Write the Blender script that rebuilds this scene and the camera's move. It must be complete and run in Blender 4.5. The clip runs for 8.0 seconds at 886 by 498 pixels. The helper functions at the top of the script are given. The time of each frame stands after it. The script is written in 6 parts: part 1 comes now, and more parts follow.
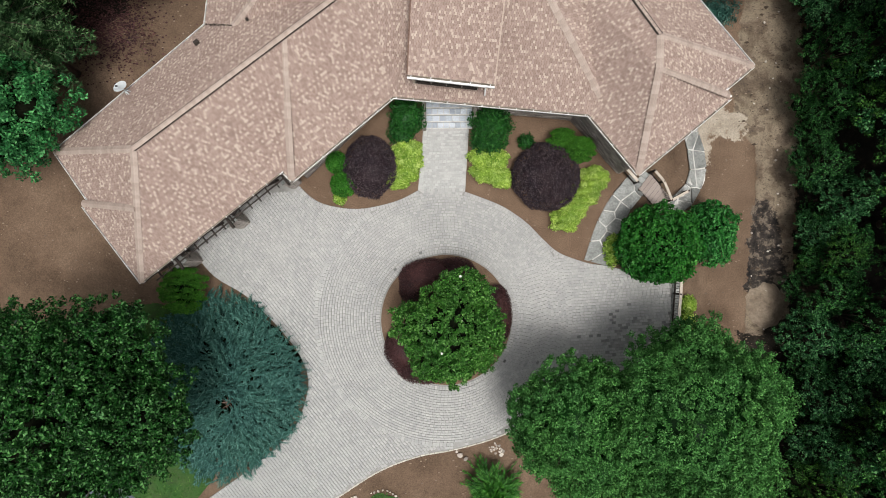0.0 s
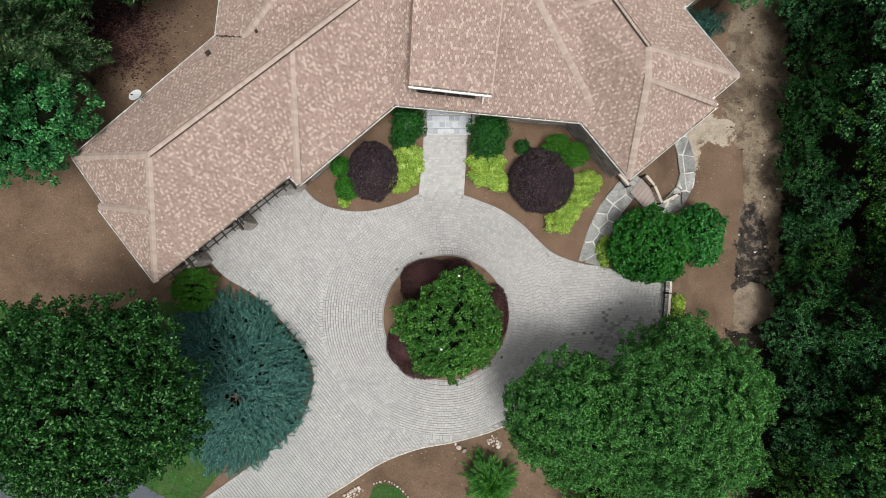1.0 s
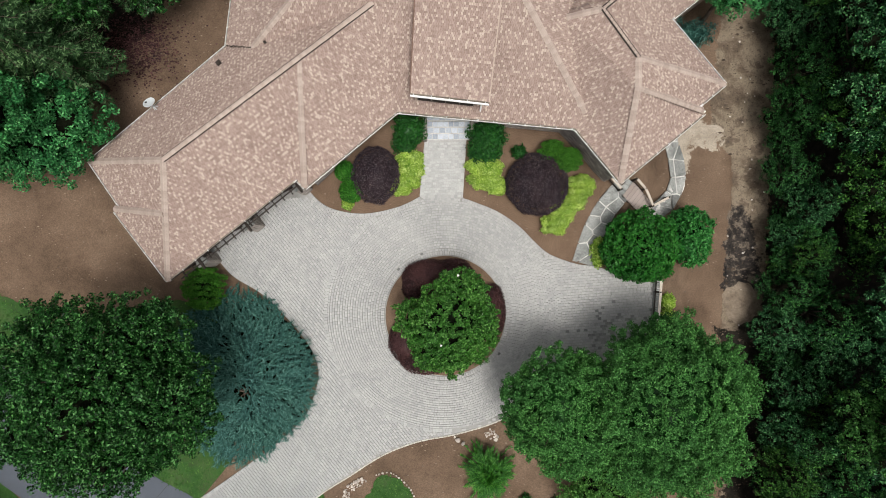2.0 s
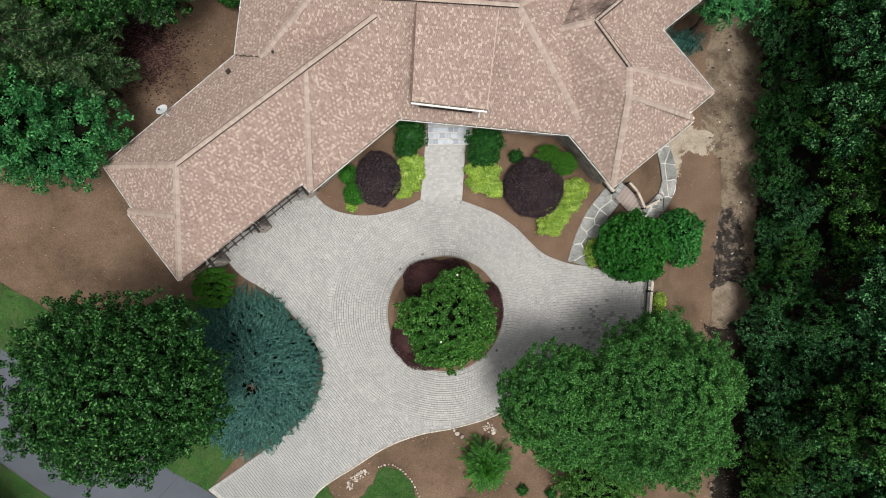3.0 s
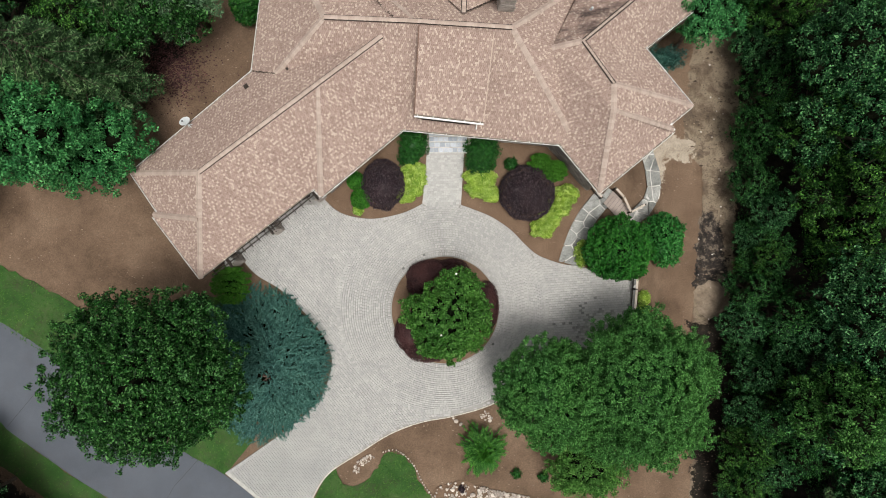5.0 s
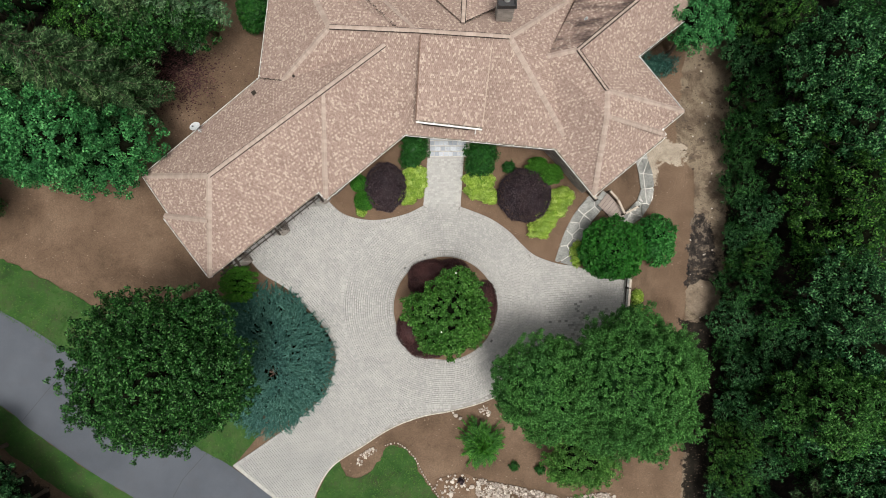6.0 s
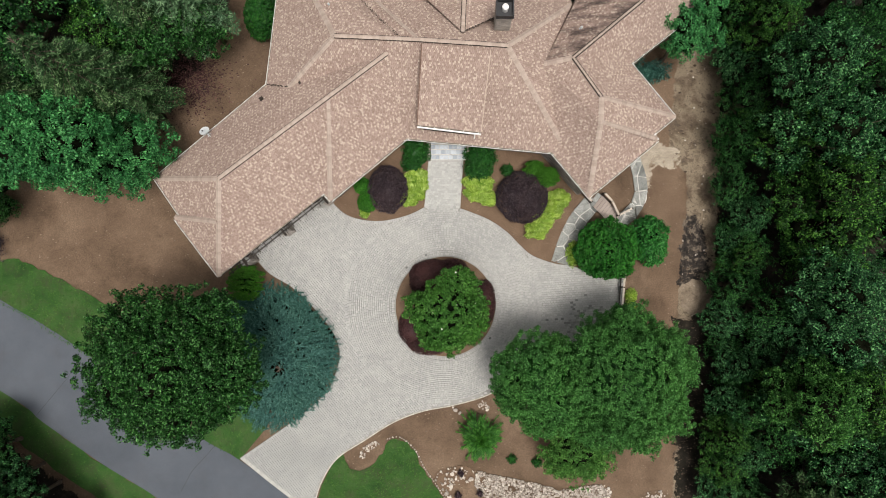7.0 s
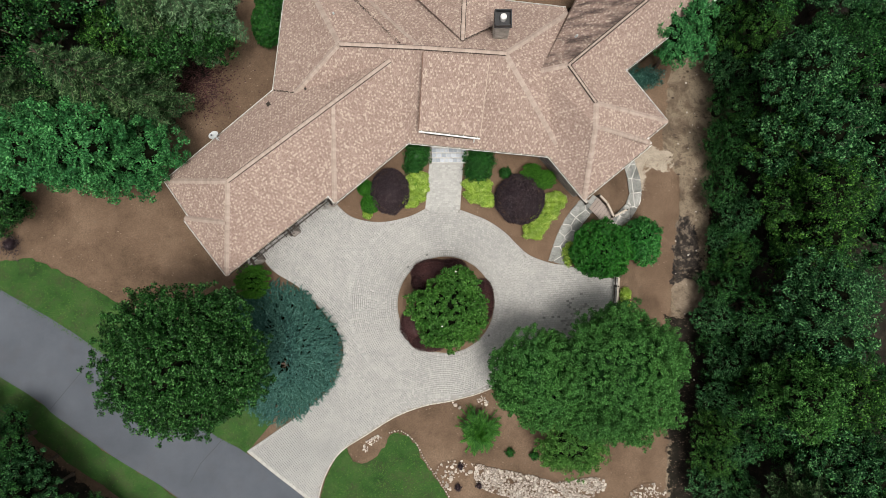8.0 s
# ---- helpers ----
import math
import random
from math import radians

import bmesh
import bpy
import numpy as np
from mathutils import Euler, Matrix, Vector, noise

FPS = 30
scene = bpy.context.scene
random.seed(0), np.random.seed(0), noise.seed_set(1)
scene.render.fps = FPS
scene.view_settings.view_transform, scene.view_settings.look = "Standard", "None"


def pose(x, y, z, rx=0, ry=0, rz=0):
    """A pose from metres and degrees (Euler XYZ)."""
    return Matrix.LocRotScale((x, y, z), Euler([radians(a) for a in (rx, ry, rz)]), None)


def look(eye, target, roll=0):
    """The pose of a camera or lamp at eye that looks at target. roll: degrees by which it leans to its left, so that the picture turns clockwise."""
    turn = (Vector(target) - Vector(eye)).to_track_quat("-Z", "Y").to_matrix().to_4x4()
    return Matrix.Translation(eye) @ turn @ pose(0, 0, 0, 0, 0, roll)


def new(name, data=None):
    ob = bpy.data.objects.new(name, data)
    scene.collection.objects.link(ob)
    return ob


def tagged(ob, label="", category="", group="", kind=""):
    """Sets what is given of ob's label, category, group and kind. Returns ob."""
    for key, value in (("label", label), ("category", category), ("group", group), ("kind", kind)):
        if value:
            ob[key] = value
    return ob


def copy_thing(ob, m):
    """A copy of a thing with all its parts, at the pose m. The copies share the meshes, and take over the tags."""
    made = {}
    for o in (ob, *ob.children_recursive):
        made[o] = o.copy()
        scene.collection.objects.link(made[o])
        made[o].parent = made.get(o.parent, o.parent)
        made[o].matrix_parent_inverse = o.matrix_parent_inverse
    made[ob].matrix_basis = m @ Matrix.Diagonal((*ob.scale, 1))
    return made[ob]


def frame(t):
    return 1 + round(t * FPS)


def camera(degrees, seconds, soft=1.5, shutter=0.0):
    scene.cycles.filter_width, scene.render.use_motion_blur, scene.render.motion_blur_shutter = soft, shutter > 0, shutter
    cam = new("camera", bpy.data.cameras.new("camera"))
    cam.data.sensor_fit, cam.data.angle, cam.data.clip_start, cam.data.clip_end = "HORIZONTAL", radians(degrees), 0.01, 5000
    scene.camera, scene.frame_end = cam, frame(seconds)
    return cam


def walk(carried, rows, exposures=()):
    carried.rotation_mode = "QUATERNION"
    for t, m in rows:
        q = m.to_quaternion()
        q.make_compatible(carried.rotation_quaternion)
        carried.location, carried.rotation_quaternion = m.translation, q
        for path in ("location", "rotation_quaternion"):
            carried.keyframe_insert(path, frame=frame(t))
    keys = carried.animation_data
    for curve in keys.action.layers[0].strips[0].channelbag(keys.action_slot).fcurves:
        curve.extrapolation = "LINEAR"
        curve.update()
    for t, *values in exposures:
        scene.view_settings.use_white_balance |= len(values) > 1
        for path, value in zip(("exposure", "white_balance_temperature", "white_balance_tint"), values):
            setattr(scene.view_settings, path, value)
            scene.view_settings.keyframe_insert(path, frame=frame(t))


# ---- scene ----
from mathutils.geometry import delaunay_2d_cdt, tessellate_polygon

cam = camera(74.0, 8.0, soft=0.2)
# t, x, y, z, tilt, lean, turn: a drone that looks straight down and climbs
ROWS = [
    (0.0, 0.0, 0.0, 33.3, 0.853, 0.3, 0.0),
    (1.5, 0.063, 0.009, 35.476, 0.905, 0.341, 0.051),
    (3.0, 0.113, 0.001, 37.652, 0.958, 0.382, 0.101),
    (4.5, 0.15, -0.025, 39.828, 1.011, 0.424, 0.152),
    (6.0, 0.175, -0.068, 42.004, 1.063, 0.465, 0.203),
    (7.0, 0.184, -0.107, 43.455, 1.098, 0.492, 0.237),
    (8.0, 0.188, -0.154, 44.906, 1.133, 0.52, 0.27),
]
walk(cam, [(t, pose(x, y, z) @ pose(0, 0, 0, a) @ pose(0, 0, 0, 0, b) @ pose(0, 0, 0, 0, 0, c)) for t, x, y, z, a, b, c in ROWS],
     [(0.0, 0.23, 6420, 10), (8.0, 0.24, 6700, 10)])

# ---- light: a bright overcast sky with a veiled sun ----
world = bpy.data.worlds.new("sky")
scene.world = world
world.use_nodes = True
wn, wl = world.node_tree.nodes, world.node_tree.links
sky = wn.new("ShaderNodeTexSky")
sky.sky_type, sky.sun_disc = "NISHITA", False
sky.sun_elevation, sky.sun_rotation = radians(76), radians(148)
sky.air_density, sky.dust_density, sky.ozone_density = 1.0, 6.0, 1.0
grey = wn.new("ShaderNodeHueSaturation")
grey.inputs["Saturation"].default_value = 0.12
wl.new(sky.outputs[0], grey.inputs["Color"])
wl.new(grey.outputs[0], wn["Background"].inputs["Color"])
wn["Background"].inputs["Strength"].default_value = 0.108
sun = new("sun", bpy.data.lights.new("sun", "SUN"))
sun.data.energy, sun.data.angle, sun.data.color = 2.4, radians(18), (1.0, 0.97, 0.92)
sun.matrix_world = look((7.5, -12.5, 60), (0, 0, 0))


# ---- materials ----
def ramp(nt, fac, stops):
    n = nt.nodes.new("ShaderNodeValToRGB")
    while len(n.color_ramp.elements) < len(stops):
        n.color_ramp.elements.new(0.5)
    for e, (at, c) in zip(n.color_ramp.elements, stops):
        e.position, e.color = at, (*c, 1)
    nt.links.new(fac, n.inputs[0])
    return n.outputs[0]


def mixed(nt, a, b, fac, mode="MIX"):
    n = nt.nodes.new("ShaderNodeMix")
    n.data_type, n.blend_type = "RGBA", mode
    for k, v in ((0, fac), (6, a), (7, b)):
        if hasattr(v, "links"):
            nt.links.new(v, n.inputs[k])
        else:
            n.inputs[k].default_value = v if k == 0 else (*v, 1)
    return n.outputs[2]


def noisy(nt, scale, detail=5, rough=0.6, stretch=None):
    co = nt.nodes.new("ShaderNodeTexCoord").outputs["Object"]
    if stretch:
        mp = nt.nodes.new("ShaderNodeMapping")
        mp.inputs["Rotation"].default_value = (0, 0, radians(stretch[0]))
        mp.inputs["Scale"].default_value = (1, stretch[1], 1)
        nt.links.new(co, mp.inputs[0])
        co = mp.outputs[0]
    n = nt.nodes.new("ShaderNodeTexNoise")
    n.inputs["Scale"].default_value, n.inputs["Detail"].default_value, n.inputs["Roughness"].default_value = scale, detail, rough
    nt.links.new(co, n.inputs["Vector"])
    return n.outputs["Fac"]


def own_random(nt, how):
    if how == "object":
        return nt.nodes.new("ShaderNodeObjectInfo").outputs["Random"]
    if how == "tone":
        n = nt.nodes.new("ShaderNodeAttribute")
        n.attribute_name = "tone"
        return n.outputs["Fac"]
    return nt.nodes.new("ShaderNodeNewGeometry").outputs["Random Per Island"]


def surface(name, stops, vary=None, how="island", large=0.35, fine=14.0, speck=0.35, rough=0.9, metal=0.0, bump=0.3, streak=None, stain=None):
    """stops: base colours over a broad noise; vary: colours per piece; speck: fine grain; stain: (colour, scale, amount)."""
    m = bpy.data.materials.new(name)
    m.use_nodes = True
    nt = m.node_tree
    b = nt.nodes["Principled BSDF"]
    big = noisy(nt, large)
    c = ramp(nt, big, [(0.3 + 0.4 * i / max(1, len(stops) - 1), s) for i, s in enumerate(stops)])
    if vary:
        v = ramp(nt, own_random(nt, how), vary)
        c = mixed(nt, v, c, 0.35) if stops else v
    small = noisy(nt, fine, 6, 0.7, streak)
    g = ramp(nt, small, [(0.25, (1 - speck,) * 3), (0.75, (1 + speck,) * 3)])
    c = mixed(nt, c, g, 1.0, "MULTIPLY")
    if stain:
        at = stain[3] if len(stain) > 3 else 0.5
        s = ramp(nt, noisy(nt, stain[1], 7, 0.65, stain[4] if len(stain) > 4 else None), [(at, (0, 0, 0)), (at + 0.22, (stain[2],) * 3)])
        c = mixed(nt, c, stain[0], s)
    nt.links.new(c, b.inputs["Base Color"])
    b.inputs["Roughness"].default_value, b.inputs["Metallic"].default_value = rough, metal
    b.inputs["Specular IOR Level"].default_value = 0.5 if rough < 0.8 else 0.15
    if bump:
        n = nt.nodes.new("ShaderNodeBump")
        n.inputs["Strength"].default_value, n.inputs["Distance"].default_value = bump, 0.03
        nt.links.new(small, n.inputs["Height"])
        nt.links.new(n.outputs[0], b.inputs["Normal"])
    return m


def leaves(name, dark, mid, light, rough=0.55, through_light=0.18, patch=0.5):
    m = bpy.data.materials.new(name)
    m.use_nodes = True
    nt = m.node_tree
    b = nt.nodes["Principled BSDF"]
    c = ramp(nt, own_random(nt, "island"), [(0.0, dark), (0.66, mid), (0.86, tuple(0.5 * (p + q) for p, q in zip(mid, light))), (1.0, light)])
    p = ramp(nt, noisy(nt, patch, 3), [(0.3, (0.72, 0.78, 0.8)), (0.7, (1.2, 1.15, 1.05))])
    c = mixed(nt, c, p, 1.0, "MULTIPLY")
    nt.links.new(c, b.inputs["Base Color"])
    b.inputs["Roughness"].default_value, b.inputs["Specular IOR Level"].default_value = rough, 0.13
    t = nt.nodes.new("ShaderNodeBsdfTranslucent")
    nt.links.new(c, t.inputs[0])
    x = nt.nodes.new("ShaderNodeMixShader")
    x.inputs[0].default_value = through_light
    nt.links.new(b.outputs[0], x.inputs[1])
    nt.links.new(t.outputs[0], x.inputs[2])
    nt.links.new(x.outputs[0], nt.nodes["Material Output"].inputs[0])
    return m


M_SOIL = surface("pine_straw_soil", [(0.075, 0.05, 0.032), (0.126, 0.085, 0.057), (0.165, 0.115, 0.078)], large=0.22, fine=14, speck=0.5, bump=0.6, stain=((0.068, 0.043, 0.027), 0.5, 0.6))
M_BED = surface("mulch_bed", [(0.108, 0.069, 0.045), (0.165, 0.11, 0.073)], large=0.8, fine=16, speck=0.5, bump=0.7)
M_CLAY = surface("dug_clay", [(0.09, 0.062, 0.045), (0.24, 0.185, 0.135), (0.14, 0.095, 0.066)], large=0.6, fine=5, speck=0.5, bump=0.9, stain=((0.035, 0.028, 0.025), 0.4, 0.85))
M_CLOD = surface("clay_clod", [(0.05, 0.036, 0.027), (0.1, 0.072, 0.05)], [(0.0, (0.02, 0.016, 0.013)), (0.6, (0.11, 0.078, 0.055)), (1.0, (0.3, 0.24, 0.18))], "island", large=1.0, fine=10, speck=0.4)
M_PALE_EARTH = surface("pale_dumped_earth", [(0.15, 0.115, 0.083), (0.25, 0.2, 0.15)], large=1.4, fine=7, speck=0.35, bump=0.8)
M_GRAVEL = surface("pale_gravel", [(0.3, 0.25, 0.19), (0.42, 0.36, 0.28)], large=1.5, fine=12, speck=0.4, bump=0.6)
M_GRASS = surface("lawn_grass", [(0.018, 0.052, 0.012), (0.034, 0.088, 0.02), (0.056, 0.09, 0.03)], large=0.5, fine=20, speck=0.45, bump=0.6, stain=((0.045, 0.05, 0.026), 0.8, 0.75, 0.46))
M_BLADE = leaves("grass_blades", (0.02, 0.068, 0.011), (0.042, 0.118, 0.02), (0.09, 0.165, 0.04), 0.7, 0.2, 0.6)
M_ASPHALT = surface("asphalt", [(0.07, 0.079, 0.094), (0.096, 0.107, 0.126)], large=0.25, fine=40, speck=0.2, bump=0.2, stain=((0.08, 0.08, 0.088), 0.6, 0.4))
M_JOINT = surface("paver_joint_sand", [(0.185, 0.18, 0.168), (0.275, 0.268, 0.252)], large=1.0, fine=30, speck=0.3, stain=((0.33, 0.325, 0.308), 0.4, 0.95, 0.42))
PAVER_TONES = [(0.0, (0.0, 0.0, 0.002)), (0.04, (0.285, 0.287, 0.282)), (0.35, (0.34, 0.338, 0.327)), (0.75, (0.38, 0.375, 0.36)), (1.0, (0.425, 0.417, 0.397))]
M_PAVER = surface("tumbled_paver", [(0.25, 0.252, 0.246), (0.33, 0.328, 0.314), (0.41, 0.405, 0.385)], PAVER_TONES, "tone", large=0.33, fine=25, speck=0.2, rough=0.85, bump=0.25, stain=((0.45, 0.44, 0.415), 0.25, 0.45))
M_WALK = surface("pale_walk_paver", [(0.365, 0.363, 0.35), (0.43, 0.428, 0.41)], [(0.0, (0.32, 0.32, 0.308)), (1.0, (0.47, 0.466, 0.447))], "tone", large=0.6, fine=25, speck=0.2, rough=0.85, bump=0.25)
M_WALKJOINT = surface("walk_joint_sand", [(0.32, 0.315, 0.3), (0.42, 0.41, 0.39)], large=1.0, fine=30, speck=0.2)
M_PAVER_ONE = surface("tumbled_paver_single", [(0.25, 0.252, 0.246), (0.33, 0.328, 0.314), (0.41, 0.405, 0.385)], PAVER_TONES, "object", large=0.33, fine=25, speck=0.2, rough=0.85, bump=0.25)
M_BORDER = surface("border_paver", [(0.38, 0.375, 0.35), (0.46, 0.45, 0.42)], [(0.0, (0.34, 0.335, 0.31)), (1.0, (0.5, 0.485, 0.45))], "tone", large=1.0, fine=25, speck=0.2, rough=0.85)
M_CURB = surface("pale_kerb", [(0.42, 0.395, 0.345), (0.55, 0.525, 0.47)], [(0.0, (0.38, 0.355, 0.31)), (1.0, (0.58, 0.555, 0.5))], "tone", large=2, fine=20, speck=0.25)
TAB_TONES = [(0.0, (0.2, 0.139, 0.117)), (0.35, (0.284, 0.207, 0.174)), (0.75, (0.34, 0.254, 0.213)), (0.8, (0.4, 0.314, 0.258)), (1.0, (0.53, 0.437, 0.356))]
M_SHINGLE = surface("roof_shingle", [(0.25, 0.186, 0.164), (0.303, 0.232, 0.202), (0.35, 0.276, 0.238)], TAB_TONES, "tone", large=0.3, fine=18, speck=0.22, rough=0.95, bump=0.3)
M_SHINGLE_ONE = surface("roof_shingle_single", [(0.25, 0.186, 0.164), (0.303, 0.232, 0.202), (0.35, 0.276, 0.238)], TAB_TONES, "object", large=0.3, fine=18, speck=0.22, rough=0.95, bump=0.3)
M_STAINED = surface("stained_shingle", [(0.2, 0.145, 0.125), (0.26, 0.198, 0.174)], TAB_TONES, "tone", large=0.5, fine=18, speck=0.25, rough=0.95, stain=((0.045, 0.034, 0.032), 0.6, 0.9, 0.42, (-35, 3.5)))
M_UNDER = surface("roof_felt", [(0.13, 0.08, 0.062), (0.17, 0.105, 0.08)], large=1, fine=20)
M_CAP = surface("hip_cap_shingle", [(0.33, 0.262, 0.222), (0.385, 0.315, 0.27)], [(0.0, (0.3, 0.235, 0.2)), (1.0, (0.43, 0.35, 0.3))], "object", large=0.6, fine=18, speck=0.25, rough=0.95)
M_WHITE = surface("white_painted_metal", [(0.58, 0.57, 0.55), (0.7, 0.69, 0.67)], large=1.5, fine=10, speck=0.06, rough=0.5, bump=0.03)
M_GUTTER = surface("dirty_gutter_floor", [(0.1, 0.08, 0.06), (0.3, 0.27, 0.23)], large=2, fine=12, speck=0.4)
M_WOOD = surface("dark_stained_wood", [(0.026, 0.021, 0.018), (0.045, 0.036, 0.03)], large=1.2, fine=12, speck=0.3, streak=(0, 8), rough=0.8)
M_DECK = surface("weathered_deck_wood", [(0.26, 0.215, 0.19), (0.35, 0.295, 0.265)], [(0.0, (0.25, 0.205, 0.18)), (1.0, (0.38, 0.32, 0.29))], "object", large=1.2, fine=10, speck=0.3, streak=(37, 6), rough=0.8)
M_RAIL = surface("tan_rail_wood", [(0.4, 0.34, 0.28), (0.52, 0.46, 0.39)], large=1.5, fine=12, speck=0.25, rough=0.7)
M_STONE = surface("stacked_stone", [(0.2, 0.18, 0.165), (0.3, 0.27, 0.245)], [(0.0, (0.14, 0.125, 0.115)), (0.6, (0.27, 0.24, 0.215)), (1.0, (0.42, 0.38, 0.34))], "tone", large=1.2, fine=14, speck=0.3, rough=0.9, bump=0.5)
M_MORTAR = surface("pale_mortar", [(0.44, 0.425, 0.395), (0.6, 0.585, 0.555)], large=2, fine=20, speck=0.2, stain=((0.2, 0.195, 0.18), 1.1, 0.9, 0.5))
M_FLAG = surface("grey_flagstone", [(0.14, 0.147, 0.138), (0.27, 0.275, 0.255)], [(0.0, (0.1, 0.104, 0.1)), (0.5, (0.23, 0.236, 0.222)), (1.0, (0.38, 0.382, 0.358))], "object", large=1.6, fine=9, speck=0.5, rough=0.7, bump=0.4, stain=((0.06, 0.062, 0.058), 1.4, 0.7))
M_SLATE = surface("blue_slate_tile", [(0.3, 0.335, 0.38), (0.42, 0.455, 0.5)], [(0.0, (0.22, 0.25, 0.29)), (0.5, (0.4, 0.435, 0.48)), (1.0, (0.55, 0.585, 0.625))], "object", large=1.5, fine=12, speck=0.25, rough=0.6)
M_ROCK = surface("river_rock", [(0.27, 0.22, 0.18), (0.37, 0.32, 0.275)], [(0.0, (0.12, 0.1, 0.08)), (0.5, (0.33, 0.28, 0.24)), (1.0, (0.68, 0.62, 0.55))], "island", large=2, fine=14, speck=0.25, rough=0.75)
M_ROCKO = surface("garden_rock", [(0.34, 0.3, 0.25), (0.46, 0.41, 0.36)], [(0.0, (0.14, 0.12, 0.1)), (0.5, (0.38, 0.33, 0.285)), (1.0, (0.7, 0.645, 0.575))], "object", large=2, fine=14, speck=0.3, rough=0.75)
M_WALL = surface("tan_render", [(0.42, 0.36, 0.29), (0.5, 0.43, 0.35)], large=0.8, fine=20, speck=0.15)
M_BLACK = surface("black_metal", [(0.012, 0.012, 0.014), (0.02, 0.02, 0.022)], large=2, fine=20, speck=0.2, rough=0.5)
M_DISH = surface("pale_dish_metal", [(0.42, 0.45, 0.46), (0.52, 0.545, 0.55)], large=2, fine=20, speck=0.05, rough=0.5, bump=0.02)
M_BARK = surface("tree_bark", [(0.06, 0.045, 0.035), (0.12, 0.095, 0.075)], large=1.5, fine=10, speck=0.4, bump=0.8)
M_GLASS = bpy.data.materials.new("window_glass")
M_GLASS.use_nodes = True
gb = M_GLASS.node_tree.nodes["Principled BSDF"]
gb.inputs["Base Color"].default_value, gb.inputs["Roughness"].default_value, gb.inputs["Transmission Weight"].default_value = (0.75, 0.8, 0.82, 1), 0.03, 1.0
L_MAPLE = leaves("maple_leaf", (0.013, 0.06, 0.01), (0.05, 0.17, 0.036), (0.135, 0.33, 0.095))
L_YOUNG = leaves("young_leaf", (0.02, 0.085, 0.012), (0.068, 0.19, 0.034), (0.17, 0.35, 0.09))
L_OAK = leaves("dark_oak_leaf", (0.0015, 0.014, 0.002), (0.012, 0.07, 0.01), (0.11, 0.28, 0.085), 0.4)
L_MAGNOLIA = leaves("magnolia_leaf", (0.01, 0.055, 0.006), (0.046, 0.16, 0.02), (0.18, 0.37, 0.1), 0.4)
L_BLUE = leaves("blue_conifer_needle", (0.012, 0.046, 0.038), (0.036, 0.112, 0.094), (0.11, 0.235, 0.2), 0.7, 0.1)
L_CHERRY = leaves("glossy_laurel_leaf", (0.008, 0.07, 0.008), (0.022, 0.135, 0.016), (0.055, 0.2, 0.035), 0.4)
L_LAUREL = leaves("fresh_laurel_leaf", (0.008, 0.075, 0.012), (0.03, 0.17, 0.03), (0.1, 0.33, 0.09), 0.4)
L_LEFT = leaves("poplar_leaf", (0.006, 0.048, 0.012), (0.038, 0.19, 0.055), (0.14, 0.42, 0.15), 0.45)
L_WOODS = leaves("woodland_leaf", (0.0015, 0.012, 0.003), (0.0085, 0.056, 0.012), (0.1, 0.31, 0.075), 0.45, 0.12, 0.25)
L_HEMLOCK = leaves("hemlock_needle", (0.006, 0.022, 0.007), (0.026, 0.068, 0.02), (0.13, 0.22, 0.1), 0.6, 0.15)
L_PINE = leaves("pale_pine_needle", (0.02, 0.05, 0.022), (0.06, 0.125, 0.06), (0.17, 0.28, 0.16), 0.6, 0.15)
L_PURPLE = leaves("purple_leaf", (0.018, 0.012, 0.016), (0.042, 0.027, 0.034), (0.16, 0.13, 0.14), 0.5, 0.15, 1.2)
L_MAROON = leaves("maroon_leaf", (0.034, 0.016, 0.017), (0.068, 0.03, 0.031), (0.12, 0.06, 0.058), 0.5, 0.15, 1.2)
L_LIME = leaves("lime_leaf", (0.12, 0.24, 0.02), (0.34, 0.5, 0.08), (0.62, 0.73, 0.26), 0.55, 0.3, 1.2)
L_BOX = leaves("boxwood_leaf", (0.01, 0.066, 0.006), (0.032, 0.15, 0.013), (0.1, 0.27, 0.04), 0.5, 0.2, 1.0)
L_CYPRESS = leaves("golden_cypress_spray", (0.01, 0.06, 0.004), (0.042, 0.16, 0.013), (0.13, 0.32, 0.04), 0.6, 0.15, 1.0)
L_HOLLY = leaves("dark_holly_leaf", (0.006, 0.045, 0.008), (0.016, 0.085, 0.014), (0.045, 0.145, 0.028), 0.35, 0.15, 1.0)
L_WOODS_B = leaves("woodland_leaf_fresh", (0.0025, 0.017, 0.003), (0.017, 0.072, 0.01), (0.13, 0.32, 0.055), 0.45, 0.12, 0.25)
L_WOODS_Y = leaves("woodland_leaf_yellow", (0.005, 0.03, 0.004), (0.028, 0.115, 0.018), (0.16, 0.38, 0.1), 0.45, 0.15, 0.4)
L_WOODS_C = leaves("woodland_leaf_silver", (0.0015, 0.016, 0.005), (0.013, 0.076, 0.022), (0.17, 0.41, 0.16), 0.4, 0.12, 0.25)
M_DEAD = surface("dead_brown_twigs", [(0.13, 0.08, 0.06), (0.22, 0.14, 0.11)], large=2, fine=12, speck=0.3, rough=0.95)
# near-black and without sheen: shade deep inside plants, put into the colour
M_CANOPY_SHADE = surface("canopy_shade", [(0.004, 0.006, 0.003), (0.009, 0.01, 0.006)], large=2, fine=12, speck=0.4, rough=1.0)
M_CANOPY_SHADE.node_tree.nodes["Principled BSDF"].inputs["Specular IOR Level"].default_value = 0.0


